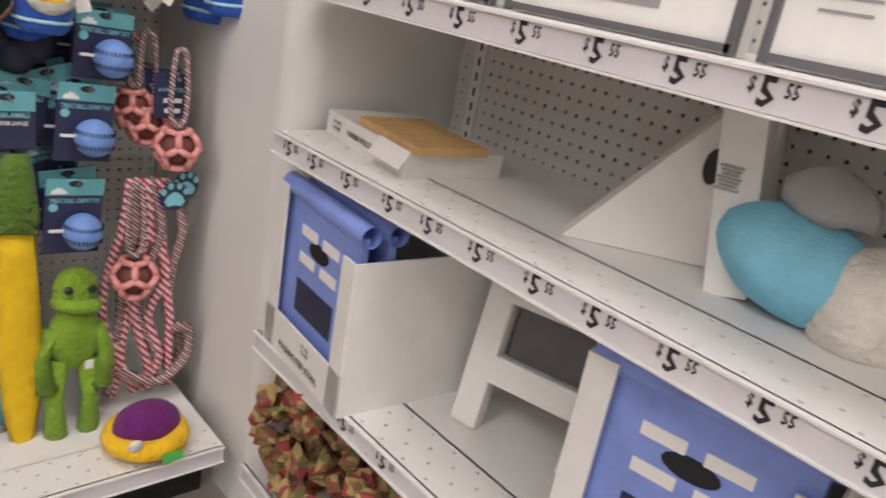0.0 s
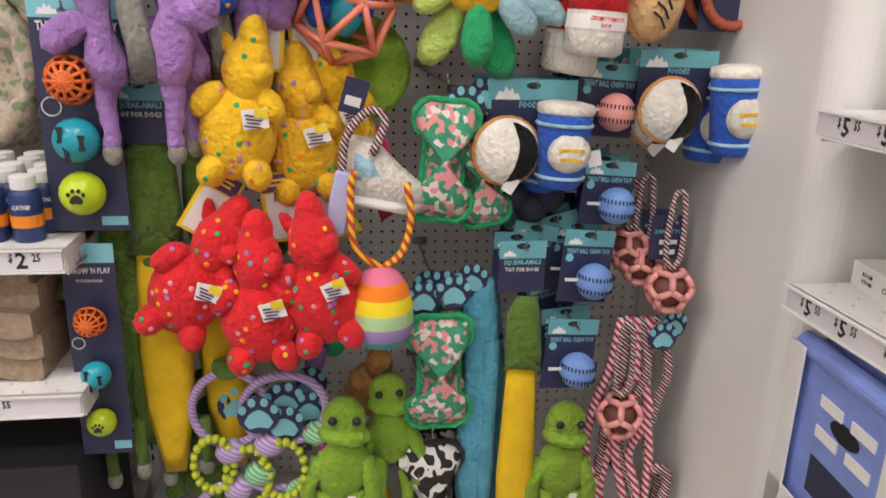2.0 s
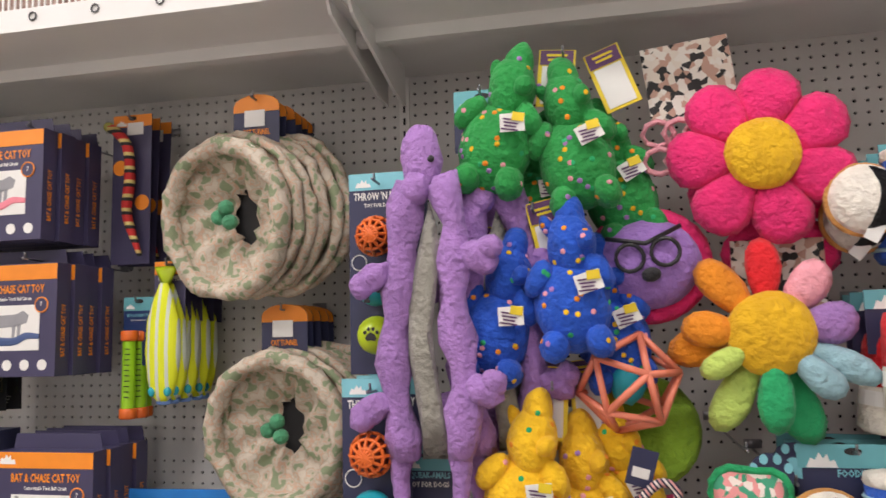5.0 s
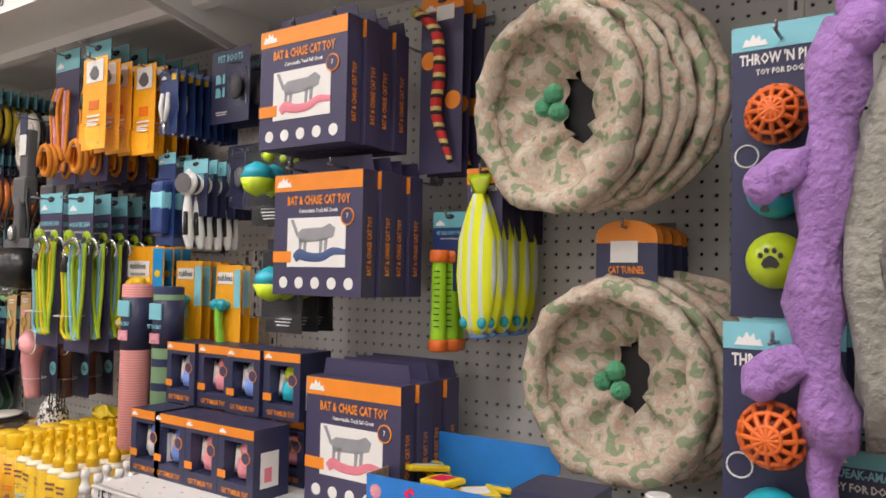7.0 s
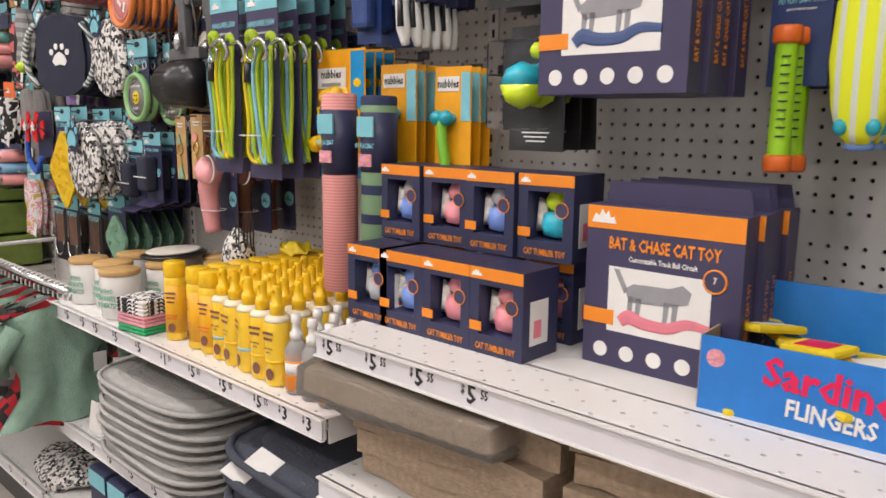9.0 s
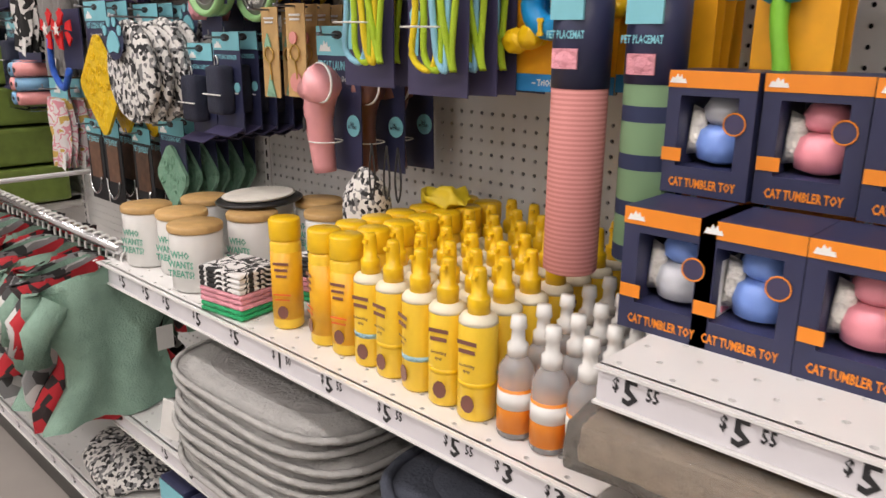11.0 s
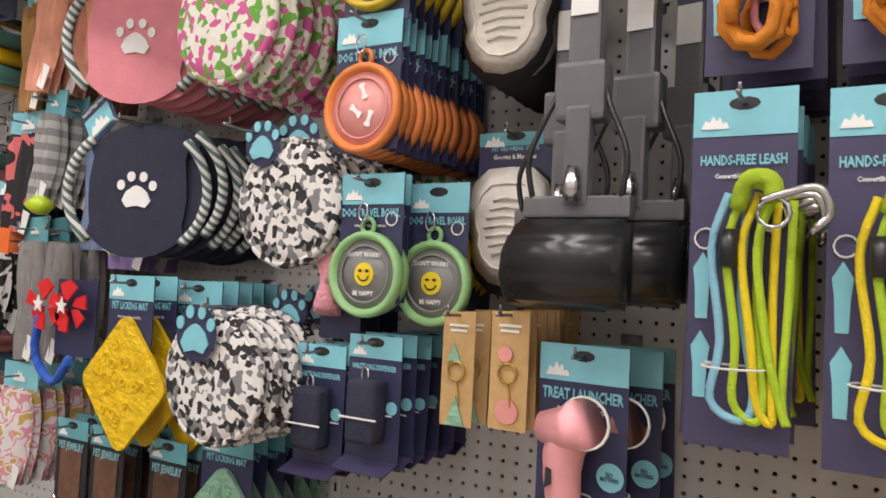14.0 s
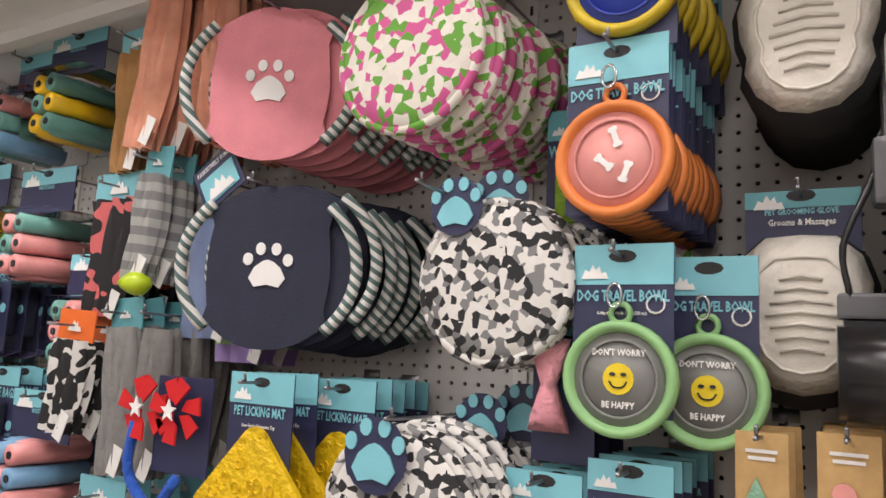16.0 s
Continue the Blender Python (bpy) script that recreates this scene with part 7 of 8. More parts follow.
def keychain(c):
    def f(o, w, h):
        part("ring", tube(circle(0.011, 14, 0, -0.004, -h * 0.52), 0.0016, 5, True), mat("brass_ring", (0.62, 0.42, 0.12), 0.3, 0.9) if "brass_ring" not in bpy.data.materials else bpy.data.materials["brass_ring"], o, "", True)
        part("charm_top", plate([(-0.009, -0.01), (0.009, -0.01), (0.0, 0.01)] if c is LICKG else disc_outline(0.009, 10), 0.002, -0.004, -0.004, -h * 0.36), c, o)
        part("charm_low", plate([(-0.012, -0.02), (0.012, -0.02), (0.0, 0.014)] if c is LICKG else disc_outline(0.014, 12), 0.002, -0.004, 0.0, -h * 0.84), c, o)
        bars(o, PAPER, 0, -h * 0.12, w * 0.6, 2, 0.006, -0.002, 0.003)
        part("chain", tube([(0, -0.004, -h * 0.6), (0.003, -0.004, -h * 0.7), (0.004, -0.004, -h * 0.8)], 0.0014, 5), bpy.data.materials["brass_ring"], o)
    return f


card("keychain_set", "kraft card with a brass ring and green triangle charms", "keychain", -2.553, 1.36, 1.272, 0.042, 0.132, 3, 0.035, "", "", None, KRAFT, 0.1, keychain(LICKG), rz=0)
card("keychain_set", "kraft card with a brass ring and pink round charms", "keychain", -2.488, 1.36, 1.276, 0.046, 0.132, 8, 0.022, "", "", None, KRAFT, 0.1, keychain(PINKR))


def launcher(tint):
    def f(o, w, h):
        m0 = tint
        part("body", tube([(0.0, -0.03, -h * 0.42), (-0.006, -0.032, -h * 0.6), (-0.004, -0.03, -h * 0.8), (0.0, -0.028, -h * 1.0)], [0.024, 0.021, 0.018, 0.016], 12), m0, o, "", True)
        part("snout", tube([(-0.03, -0.034, -h * 0.43), (0.0, -0.036, -h * 0.42), (0.022, -0.04, -h * 0.37)], [0.016, 0.024, 0.026], 12), m0, o, "", True)
        part("dome", ball(0.026, 0.024, 0.026, 0.022, -0.046, -h * 0.37, None, 3), CLEAR, o, "clear plastic dome", True)
        part("dome_rim", tube(circle(0.026, 18, 0.022, -0.046, -h * 0.37), 0.0018, 5, True), PAPER, o, "", True)
        part("tie", tube(circle(0.024, 14, 0, -0.026, -h * 0.78, "z"), 0.001, 4, True), PAPER, o)
        part("seal", plate(disc_outline(0.015, 16), 0.001, -0.003, w * 0.34, -h * 0.67), CYAN, o)
        letters("NO", 0.007, o, NAVY, w * 0.34, -h * 0.655, -0.0045)
        letters("BATTERIES", 0.006, o, NAVY, w * 0.34, -h * 0.68, -0.0045, 0.7)
        part("bird_print", plate([(-0.004, -0.012), (0.004, -0.006), (0.003, 0.008), (-0.003, 0.01)], 0.001, -0.053, -0.012, -h * 0.66), INK, o)
    return f


PINKL = mat("pink_launcher", (0.74, 0.33, 0.34), 0.35)
BROWNL = mat("brown_launcher", (0.22, 0.09, 0.07), 0.35)
card("treat_launcher", "pink treat launcher with clear dome on a navy card", "treat launcher", -2.405, 1.37, 1.245, 0.102, 0.20, 1, 0.04, "TREAT LAUNCHER", "For Cats & Dogs", CYAN, NAVY, 0.2, launcher(PINKL), rz=-4)
card("treat_launcher", "brown treat launcher on a navy card", "treat launcher", -2.385, 1.43, 1.24, 0.10, 0.20, 5, 0.055, "TREAT LAUNCHER", "", CYAN, NAVY, 0.2, launcher(BROWNL), hooked=False)


def waste_bag(o, w, h):
    part("pouch", box(w * 0.55, 0.03, h * 0.5, 0, -0.016, -h * 0.58, 0.008), NAVYCL, o, "", True)
    part("clip", tube(circle(0.010, 10, 0.0, -0.02, -h * 0.30, "y", 0.5), 0.0018, 5, True), CHROME, o, "", True)
    part("tie", box(w * 0.7, 0.002, 0.002, 0, -0.033, -h * 0.62), PAPER, o)
    part("dot", plate(disc_outline(0.008, 12), 0.001, -0.003, w * 0.36, -h * 0.55), CYAN, o)
    part("bent_foot", box(w, 0.03, 0.0016, 0, -0.015, -h, 0, pose(0, 0, 0, 20, 0, 0)), PURPLENAVY, o)


for x, zt in ((-2.745, 1.218), (-2.662, 1.236)):
    card("waste_bag_dispenser", "navy waste bag dispenser pouch on a folded card", "bag dispenser", x, 1.35, zt, 0.078, 0.155, 8, 0.032, "WASTE BAG DISPENSER", "", CYAN, NAVY, 0.18, waste_bag)
card("waste_bag_dispenser", "olive waste bag dispenser on a navy card", "bag dispenser", -2.745, 1.42, 1.60, 0.07, 0.19, 4, 0.04, "WASTE BAG", "", TEAL, NAVY, 0.18, lambda o, w, h: part("pouch", box(0.03, 0.03, 0.07, 0.0, -0.016, -0.10, 0.008), FROG, o))
card("waste_bag_dispenser", "pink bow-tie bag holder on a navy card", "bag dispenser", -2.735, 1.37, 1.375, 0.065, 0.15, 3, 0.04, "WASTE BAG", "", CYAN, NAVY, 0.18, lambda o, w, h: part("bow", pillow([(-0.022, 0.045), (0.022, 0.045), (0.007, 0), (0.022, -0.045), (-0.022, -0.045), (-0.007, 0)], 0.014, 3), PINK2, o, "", True, Matrix.Translation((-0.008, -0.018, -0.075))))


# ---- flying discs ----
def camo_disc(x, y, z, R, mt, n, dy, label):
    o = thing("fabric_flying_disc", label, "flying disc", pose(x, y, z), "fabric flying discs")
    bm = lathe([(0.01, -0.012), (R * 0.7, -0.012), (R * 0.93, -0.009), (R, 0.0), (R * 0.93, 0.008), (R * 0.7, 0.003)], 28, pose(0, 0, 0, -90, 0, 0) @ Matrix.Diagonal((1, 1, 1, 1)))
    part("disc", lump(bm, 0.004, 18, x), mt, o, "", True)
    part("bound_edge", tube(circle(R * 0.97, 30, 0, -0.004, 0), 0.006, 7, True), mt, o, "", True)
    rnd = random.Random(int(-x * 100))
    for i in range(1, n):
        copy_thing(o, pose(x + rnd.uniform(-0.008, 0.008) + 0.004 * i, y + dy * i, z + rnd.uniform(-0.006, 0.006), rnd.uniform(-4, 4), rnd.uniform(0, 90), rnd.uniform(-5, 5)))


camo_disc(-2.795, 1.33, 1.398, 0.083, CAMO, 10, 0.022, "round fabric flying disc in grey camouflage")
camo_disc(-2.868, 1.29, 1.168, 0.085, CAMO, 12, 0.022, "round fabric flying disc in grey camouflage")
camo_disc(-2.885, 1.29, 1.638, 0.088, CAMOP, 14, 0.024, "round fabric flying disc in pink and green camouflage")
camo_disc(-2.70, 1.5, 1.39, 0.08, CAMOP, 6, 0.03, "round fabric flying disc in pink and green camouflage")
paw_tag(-2.835, 1.315, 1.475, 0.05, 2)
paw_tag(-2.885, 1.268, 1.225, 0.06, 1)
paw_tag(-2.83, 1.38, 1.255, 0.05, 3)
for k in range(3):
    hook(-2.87 + 0.02 * k, 1.28, (1.26, 1.49, 1.74)[k])


def ring_disc(x, y, z, cloth, n, label):
    o = thing("rope_flying_disc", label, "flying disc", pose(x, y, z, 0, 0, 24), "rope-handled flying discs")
    out = []
    R = 0.102
    for a in range(-50, 51, 10):
        out.append((R * math.sin(radians(a)), R * math.cos(radians(a))))
    for a in range(-50, 51, 20):
        out.append((0.066 + 0.012 * math.cos(radians(a)), -0.066 * math.sin(radians(a)) * 1.0))
    for a in range(130, 231, 10):
        out.append((R * math.sin(radians(a)), R * math.cos(radians(a))))
    for a in range(-50, 51, 20):
        out.append((-0.066 - 0.012 * math.cos(radians(a)), 0.066 * math.sin(radians(a))))
    part("cloth", lump(plate(out, 0.004), 0.002, 20), cloth, o)
    for s in (-1, 1):
        pts = [(s * 0.112 * math.cos(radians(a)), -0.002, 0.104 * math.sin(radians(a))) for a in range(-48, 49, 8)]
        part("rope_handle", tube(pts, 0.0075, 8), ROPEG, o, "", True)
    paw(o, WHITEPAINT, 0.055, 0, -0.002, -0.003)
    rnd = random.Random(2)
    for i in range(1, n):
        copy_thing(o, pose(x + rnd.uniform(-0.004, 0.012) + 0.006 * i, y + 0.024 * i, z + rnd.uniform(-0.005, 0.005), 0, rnd.uniform(-8, 8), 20 + rnd.uniform(-4, 4)))


ring_disc(-3.125, 1.33, 1.655, PINKCL, 9, "pink canvas flying disc with braided rope handles and a paw print")
ring_disc(-3.112, 1.34, 1.420, NAVYCL, 9, "navy canvas flying disc with braided rope handles and a paw print")
hook(-3.12, 1.30, 1.755)
hook(-3.11, 1.31, 1.52)
o = thing("brand_tag", "square cyan and navy swing tag set at an angle", "hang tag", pose(-3.195, 1.325, 1.535, 0, -32, 0), "square swing tags")
part("tag", box(0.075, 0.0015, 0.062, 0, 0, 0), NAVY, o)
part("picture", box(0.062, 0.001, 0.036, 0, -0.0015, -0.006), CYAN, o)
skyline(o, 0.024, 0, -0.012, -0.0032)
letters("PAWSITIVELY FUN!", 0.009, o, PAPER, 0, 0.022, -0.002, 0.8)


def licking(mt, s=0.098):
    def f(o, w, h):
        out = []
        for cx, cz, a0 in ((0, s - 0.02, 45), (-s + 0.02, 0, 135), (0, -s + 0.02, 225), (s - 0.02, 0, 315)):
            for k in range(5):
                a = radians(a0 + 22.5 * k)
                out.append((cx * 0.92 + 0.02 * math.cos(a), cz + 0.02 * math.sin(a)))
        part("mat", plate(out, 0.006, -0.008, 0, -h * 0.55 - s * 0.9), mt, o)
        bm = bmesh.new()
        rnd = random.Random(8)
        for k in range(46):
            x, z = rnd.uniform(-0.07, 0.07), rnd.uniform(-0.07, 0.07)
            if abs(x) + abs(z) < s * 0.84:
                add_tube(bm, circle(rnd.uniform(0.004, 0.009), 8, x, -0.0085, z - h * 0.55 - s * 0.9, "y", rnd.uniform(0.6, 1.3)), 0.0014, 4, True)
        part("raised_pattern", bm, mt, o)
    return f


card("pet_licking_mat", "yellow diamond silicone licking mat on a navy card", "licking mat", -3.095, 1.33, 1.292, 0.10, 0.13, 2, 0.04, "PET LICKING MAT", "Slow Feeder Distraction Toy", CYAN, NAVY, 0.28, licking(LICKY))
card("pet_licking_mat", "plain navy card of a licking mat", "licking mat", -3.03, 1.40, 1.288, 0.10, 0.13, 8, 0.03, "PET LICKING MAT", "", CYAN, NAVY, 0.28, licking(LICKY))
card("pet_licking_mat", "sage green diamond silicone licking mat on a navy card", "licking mat", -2.93, 1.38, 1.075, 0.10, 0.10, 9, 0.03, "PET LICKING MAT", "", TEAL, NAVY, 0.3, licking(LICKG, 0.06))
for x in (-3.27, -3.18, -3.04):
    card("pet_jewelry", "silver chain pet collar on a card printed with a brown photo", "pet collar", x, 1.37, 1.05, 0.08, 0.18, 6, 0.035, "PET JEWELRY", "", TEAL, BLACKM, 0.17, lambda o, w, h: (part("photo_print", box(0.055, 0.001, 0.09, 0, -0.002, -0.085, 0), mat("brown_photo", (0.12, 0.06, 0.035), 0.5, var=0.5, scale=40) if "brown_photo" not in bpy.data.materials else bpy.data.materials["brown_photo"], o), part("chain", tube([(-0.03, -0.006, -0.125), (-0.024, -0.008, -0.15), (0, -0.009, -0.165), (0.024, -0.008, -0.15), (0.03, -0.006, -0.125)], 0.0028, 6), CHROME, o, "", True)))


# ---- far bay: costumes and bags ----
o = thing("pinwheel_headband", "red fabric pinwheel headband with white stars on a navy card", "pet headband", pose(-3.245, 1.31, 1.24))
for dx in (-0.03, 0.03):
    bm = bmesh.new()
    for k in range(7):
        a = 2 * math.pi * k / 7
        p = [(0.008 * math.cos(a), 0.008 * math.sin(a)), (0.04 * math.cos(a - 0.1), 0.04 * math.sin(a - 0.1)), (0.042 * math.cos(a + 0.45), 0.042 * math.sin(a + 0.45)), (0.02 * math.cos(a + 0.7), 0.02 * math.sin(a + 0.7))]
        add_plate(bm, p, 0.003, -0.008 * (k % 2), dx, 0)
    pw = part("pinwheel", bm, mat("red_felt", (0.62, 0.012, 0.016), 0.85) if "red_felt" not in bpy.data.materials else bpy.data.materials["red_felt"], o)
    part("star", plate([((0.014 if k % 2 == 0 else 0.006) * math.sin(math.pi * k / 5), (0.014 if k % 2 == 0 else 0.006) * math.cos(math.pi * k / 5)) for k in range(10)], 0.002, -0.014, dx, 0), WHITEPAINT, pw)
part("backing_card", box(0.10, 0.002, 0.12, 0.02, 0.02, -0.02), NAVY, o)
part("band", tube([(-0.045, 0, -0.02), (-0.05, 0, -0.08), (0.0, 0, -0.12), (0.04, 0, -0.08)], 0.007, 7), ROYAL, o, "", True)


def garment(name, label, x, y, z, w, h, mt, n=4, dy=0.03, lean=0.0, head=None):
    o = thing(name, label, "pet costume", pose(x, y, z, 0, lean, 0), "pet costumes on hooks")
    if head:
        part("header_card", box(w * 1.1, 0.002, 0.045, 0, 0.004, 0.02), head, o)
        skyline(o, w * 0.2, 0, 0.018, 0.0)
    bm = bmesh.new()
    nx, nz = 10, 10
    vs = [[bm.verts.new((w * (i / nx - 0.5) * (1 - 0.25 * j / nz), 0.012 * math.sin(i * 1.9 + j * 0.3) - 0.006, -h * j / nz)) for i in range(nx + 1)] for j in range(nz + 1)]
    vb = [[bm.verts.new(v.co + Vector((0, 0.014, 0))) for v in r] for r in vs]
    for a in range(nz):
        for b in range(nx):
            bm.faces.new((vs[a][b], vs[a + 1][b], vs[a + 1][b + 1], vs[a][b + 1]))
            bm.faces.new((vb[a][b], vb[a][b + 1], vb[a + 1][b + 1], vb[a + 1][b]))
    part("cloth", bm, mt, o, "", True)
    part("care_tag", box(0.02, 0.001, 0.04, w * 0.3, -0.014, -h * 0.9, 0, pose(0, 0, 0, 0, 20)), PAPER, o)
    rows_of(o, n, dy, 0.006, 5)
    hook(x, y - 0.02, z + 0.02)


garment("bandana_pack", "peach fabric pet bandanas with dark print hanging in a bunch", -3.335, 1.33, 1.83, 0.07, 0.24, plush("peach_cloth", (0.72, 0.33, 0.22), 0.3), 5, 0.04, 6)
garment("bandana_pack", "peach fabric pet bandanas hanging behind a disc", -3.26, 1.36, 1.82, 0.07, 0.22, bpy.data.materials["peach_cloth"], 4, 0.045, -3)
garment("pet_socks", "tan knitted reindeer pet socks on a cyan card", -3.44, 1.36, 1.76, 0.07, 0.19, plush("camel_knit", (0.38, 0.20, 0.07), 0.3), 3, 0.04, -4, CYAN)
garment("pet_socks", "black socks with pink bacon print under a cyan card", -3.445, 1.36, 1.53, 0.105, 0.175, patterned("bacon_print", [(0.02, 0.018, 0.02), (0.02, 0.018, 0.02), (0.65, 0.15, 0.15)], 24, kind="blot"), 3, 0.04, 0, CYAN)
garment("pet_socks", "grey striped pet socks with neon yellow toes", -3.34, 1.34, 1.555, 0.05, 0.15, striped("grey_sock", [(0.45, 0.45, 0.43), (0.25, 0.25, 0.25)], 40), 3, 0.04, 6, TEAL)
part("toes", lump(ball(0.026, 0.02, 0.016), 0.004, 60), LIMER, thing("neon_toe_sock", "neon yellow toes of a grey pet sock", "pet costume", pose(-3.345, 1.33, 1.40)), "", True)
garment("rainbow_bandana", "rainbow striped pet bandana hanging", -3.22, 1.42, 1.50, 0.12, 0.20, RAINBOW, 2, 0.05)
garment("denim_bandana", "faded blue pet bandana hanging point down", -3.27, 1.40, 1.50, 0.12, 0.17, mat("denim", (0.22, 0.28, 0.45), 0.85), 2, 0.05)
garment("cow_socks", "white and black cow pattern pet slippers", -3.455, 1.32, 1.32, 0.075, 0.13, COWP, 2, 0.05, 3, ORR)
garment("knit_leg_warmers", "row of grey knitted pet leg warmers on white clips", -3.385, 1.35, 1.34, 0.06, 0.20, plush("grey_knit", (0.24, 0.23, 0.22), 0.4), 7, 0.04, -3, TEAL)
garment("knit_leg_warmers", "grey knitted pet leg warmers on white clips", -3.32, 1.36, 1.34, 0.06, 0.20, bpy.data.materials["grey_knit"], 6, 0.045, 2)
garment("floral_pet_scarf", "white and pink floral pet scarves hanging", -3.40, 1.35, 1.09, 0.09, 0.16, patterned("pink_floral", [(0.75, 0.70, 0.68), (0.72, 0.30, 0.35), (0.78, 0.72, 0.70), (0.60, 0.40, 0.1)], 40, kind="blot"), 5, 0.045, 0, CYAN)


def bag_rolls(x, y, z, cols):
    def f(o, w, h):
        for i in range(3):
            for j in range(2):
                mt = cols[(i + j) % len(cols)]
                r = part("bag_roll", lathe([(0.016, 0), (0.016, 0.12), (0.007, 0.121)], 12, Matrix.Translation((-0.05 + 0.034 * j * 1.0 + 0.0, 0.0, -h - 0.02 - 0.034 * i)) @ pose(0, 0, 0, 90, 0, 0) @ Matrix.Translation((0.0, 0.0, -0.09))), mt, o, "", True)
                part("roll_core", lathe([(0.006, 0), (0.006, 0.002)], 10, Matrix.Translation((-0.05 + 0.034 * j, -0.031, -h - 0.02 - 0.034 * i)) @ pose(0, 0, 0, 90, 0, 0)), INK, r)
        part("clear_bag", box(0.15, 0.14, 0.12, -0.01, 0.03, -h - 0.055, 0.012), CLEAR, o)
    card("waste_bag_rolls", "clear pack of coloured pet waste bag rolls under a navy card", "waste bags", x, y, z, 0.15, 0.075, 2, 0.16, "WASTE BAGS", "", CYAN, NAVY, 0.35, f)


TEALROLL = mat("teal_roll", (0.13, 0.33, 0.28), 0.5)
PINKROLL = mat("pink_roll", (0.66, 0.26, 0.25), 0.5)
BLUEROLL = mat("blue_roll", (0.16, 0.34, 0.52), 0.5)
bag_rolls(-3.62, 1.38, 1.835, (YELP, TEALROLL))
bag_rolls(-3.80, 1.40, 1.83, (BLUEROLL, PINKROLL, TEALROLL))
bag_rolls(-3.66, 1.38, 1.60, (PINKROLL, TEALROLL, PINKROLL))
bag_rolls(-3.56, 1.42, 1.46, (TEALROLL, PINKROLL))
bag_rolls(-3.57, 1.36, 1.24, (BLUEROLL, PINKROLL))
bag_rolls(-3.85, 1.38, 1.62, (LIMER, YELP))
for x, z in ((-3.78, 1.46), (-3.72, 1.27), (-3.9, 1.3), (-3.95, 1.5), (-4.1, 1.5), (-4.1, 1.75), (-4.08, 1.25)):
    card("waste_bag_dispenser", "navy waste bag dispenser pouch on a folded card", "bag dispenser", x, 1.38, z, 0.10, 0.17, 6, 0.035, "WASTE BAGS", "", CYAN, NAVY, 0.18, waste_bag)


built = settle(built, 1.246, (0.617, -0.182, -0.306))

# ---- jars and bottles on the shelf ----
GREENPRINT = mat("green_print", (0.12, 0.40, 0.28), 0.5)


def jar(x, y, turn=0.0):
    o = thing("treat_jar", "white ceramic treat jar with a bamboo lid and green lettering", "jar", pose(x, y, 0.716, 0, 0, turn), "treat jars")
    part("pot", lathe([(0.05, 0), (0.056, 0.004), (0.0565, 0.125), (0.054, 0.13)], 26), CERAM, o, "", True)
    part("lid", lathe([(0.058, 0.13), (0.059, 0.132), (0.059, 0.142), (0.056, 0.145)], 26), WOOD, o, "", True)
    for k, s in enumerate(("WHO", "WANTS", "TREATS?")):
        letters(s, 0.021, o, GREENPRINT, 0, 0.085 - 0.021 * k, -0.0572, 0.85)
    return o


for x, y, t in ((-2.823, 1.361, 24), (-2.954, 1.40, 22), (-3.074, 1.373, 22), (-3.057, 1.518, 20), (-2.83, 1.508, 20), (-2.713, 1.64, 18), (-2.95, 1.64, 10), (-2.83, 1.70, 12)):
    jar(x, y, t)
o = thing("lick_plate", "cream textured lick mat on a black tray lying across the jars", "licking mat", pose(-2.90, 1.575, 0.864, 2, -2, 0))
part("tray", lathe([(0.02, 0), (0.10, 0.0), (0.105, 0.006), (0.1, 0.01)], 26), BLACKP, o, "", True)
part("mat", lathe([(0.01, 0.011), (0.08, 0.012), (0.088, 0.018), (0.08, 0.021), (0.01, 0.022)], 26), CREAMR, o, "", True)
FACEP = patterned("black_white_print", [(0.02, 0.02, 0.02), (0.78, 0.76, 0.74), (0.02, 0.02, 0.02), (0.78, 0.76, 0.74)], 30, kind="blot")
for k in range(9):
    mt = FACEP if k > 4 else (PINK2 if k in (2, 3, 4) else EMER)
    for x, y in ((-2.625, 1.30), (-2.55, 1.47)):
        o = thing("folded_bandana", "folded printed pet bandana in a neat stack", "bandana", pose(x, y, 0.717 + 0.0105 * k, 0, 0, 8), "stack of folded bandanas")
        part("cloth", box(0.125 - 0.002 * (k % 2), 0.11, 0.010, 0, 0.05, 0.005, 0.004), mt, o, "", True)


def shampoo(x, y, turn=0.0):
    o = thing("shampoo_bottle", "yellow grooming shampoo bottle with a round yellow cap", "bottle", pose(x, y, 0.716, 0, 0, turn), "yellow grooming bottles")
    part("bottle", lathe([(0.026, 0), (0.029, 0.004), (0.029, 0.165), (0.026, 0.172)], 18), YELB, o, "", True)
    part("cap", lathe([(0.0285, 0.172), (0.0295, 0.174), (0.0295, 0.208), (0.027, 0.212)], 18), YELP, o, "", True)
    part("paper_label", lathe([(0.0293, 0.02), (0.0293, 0.15)], 18), mat("amber_label", (0.86, 0.45, 0.015), 0.4) if "amber_label" not in bpy.data.materials else bpy.data.materials["amber_label"], o, "", True)
    bars(o, BROWNL, 0, 0.13, 0.03, 3, 0.012, -0.0305, 0.005)
    bars(o, ORR, 0, 0.07, 0.034, 2, 0.01, -0.0305, 0.003)
    part("printed_shape", plate(disc_outline(0.013, 10, 0.8), 0.001, -0.0305, 0, 0.035), BROWNL, o)
    return o


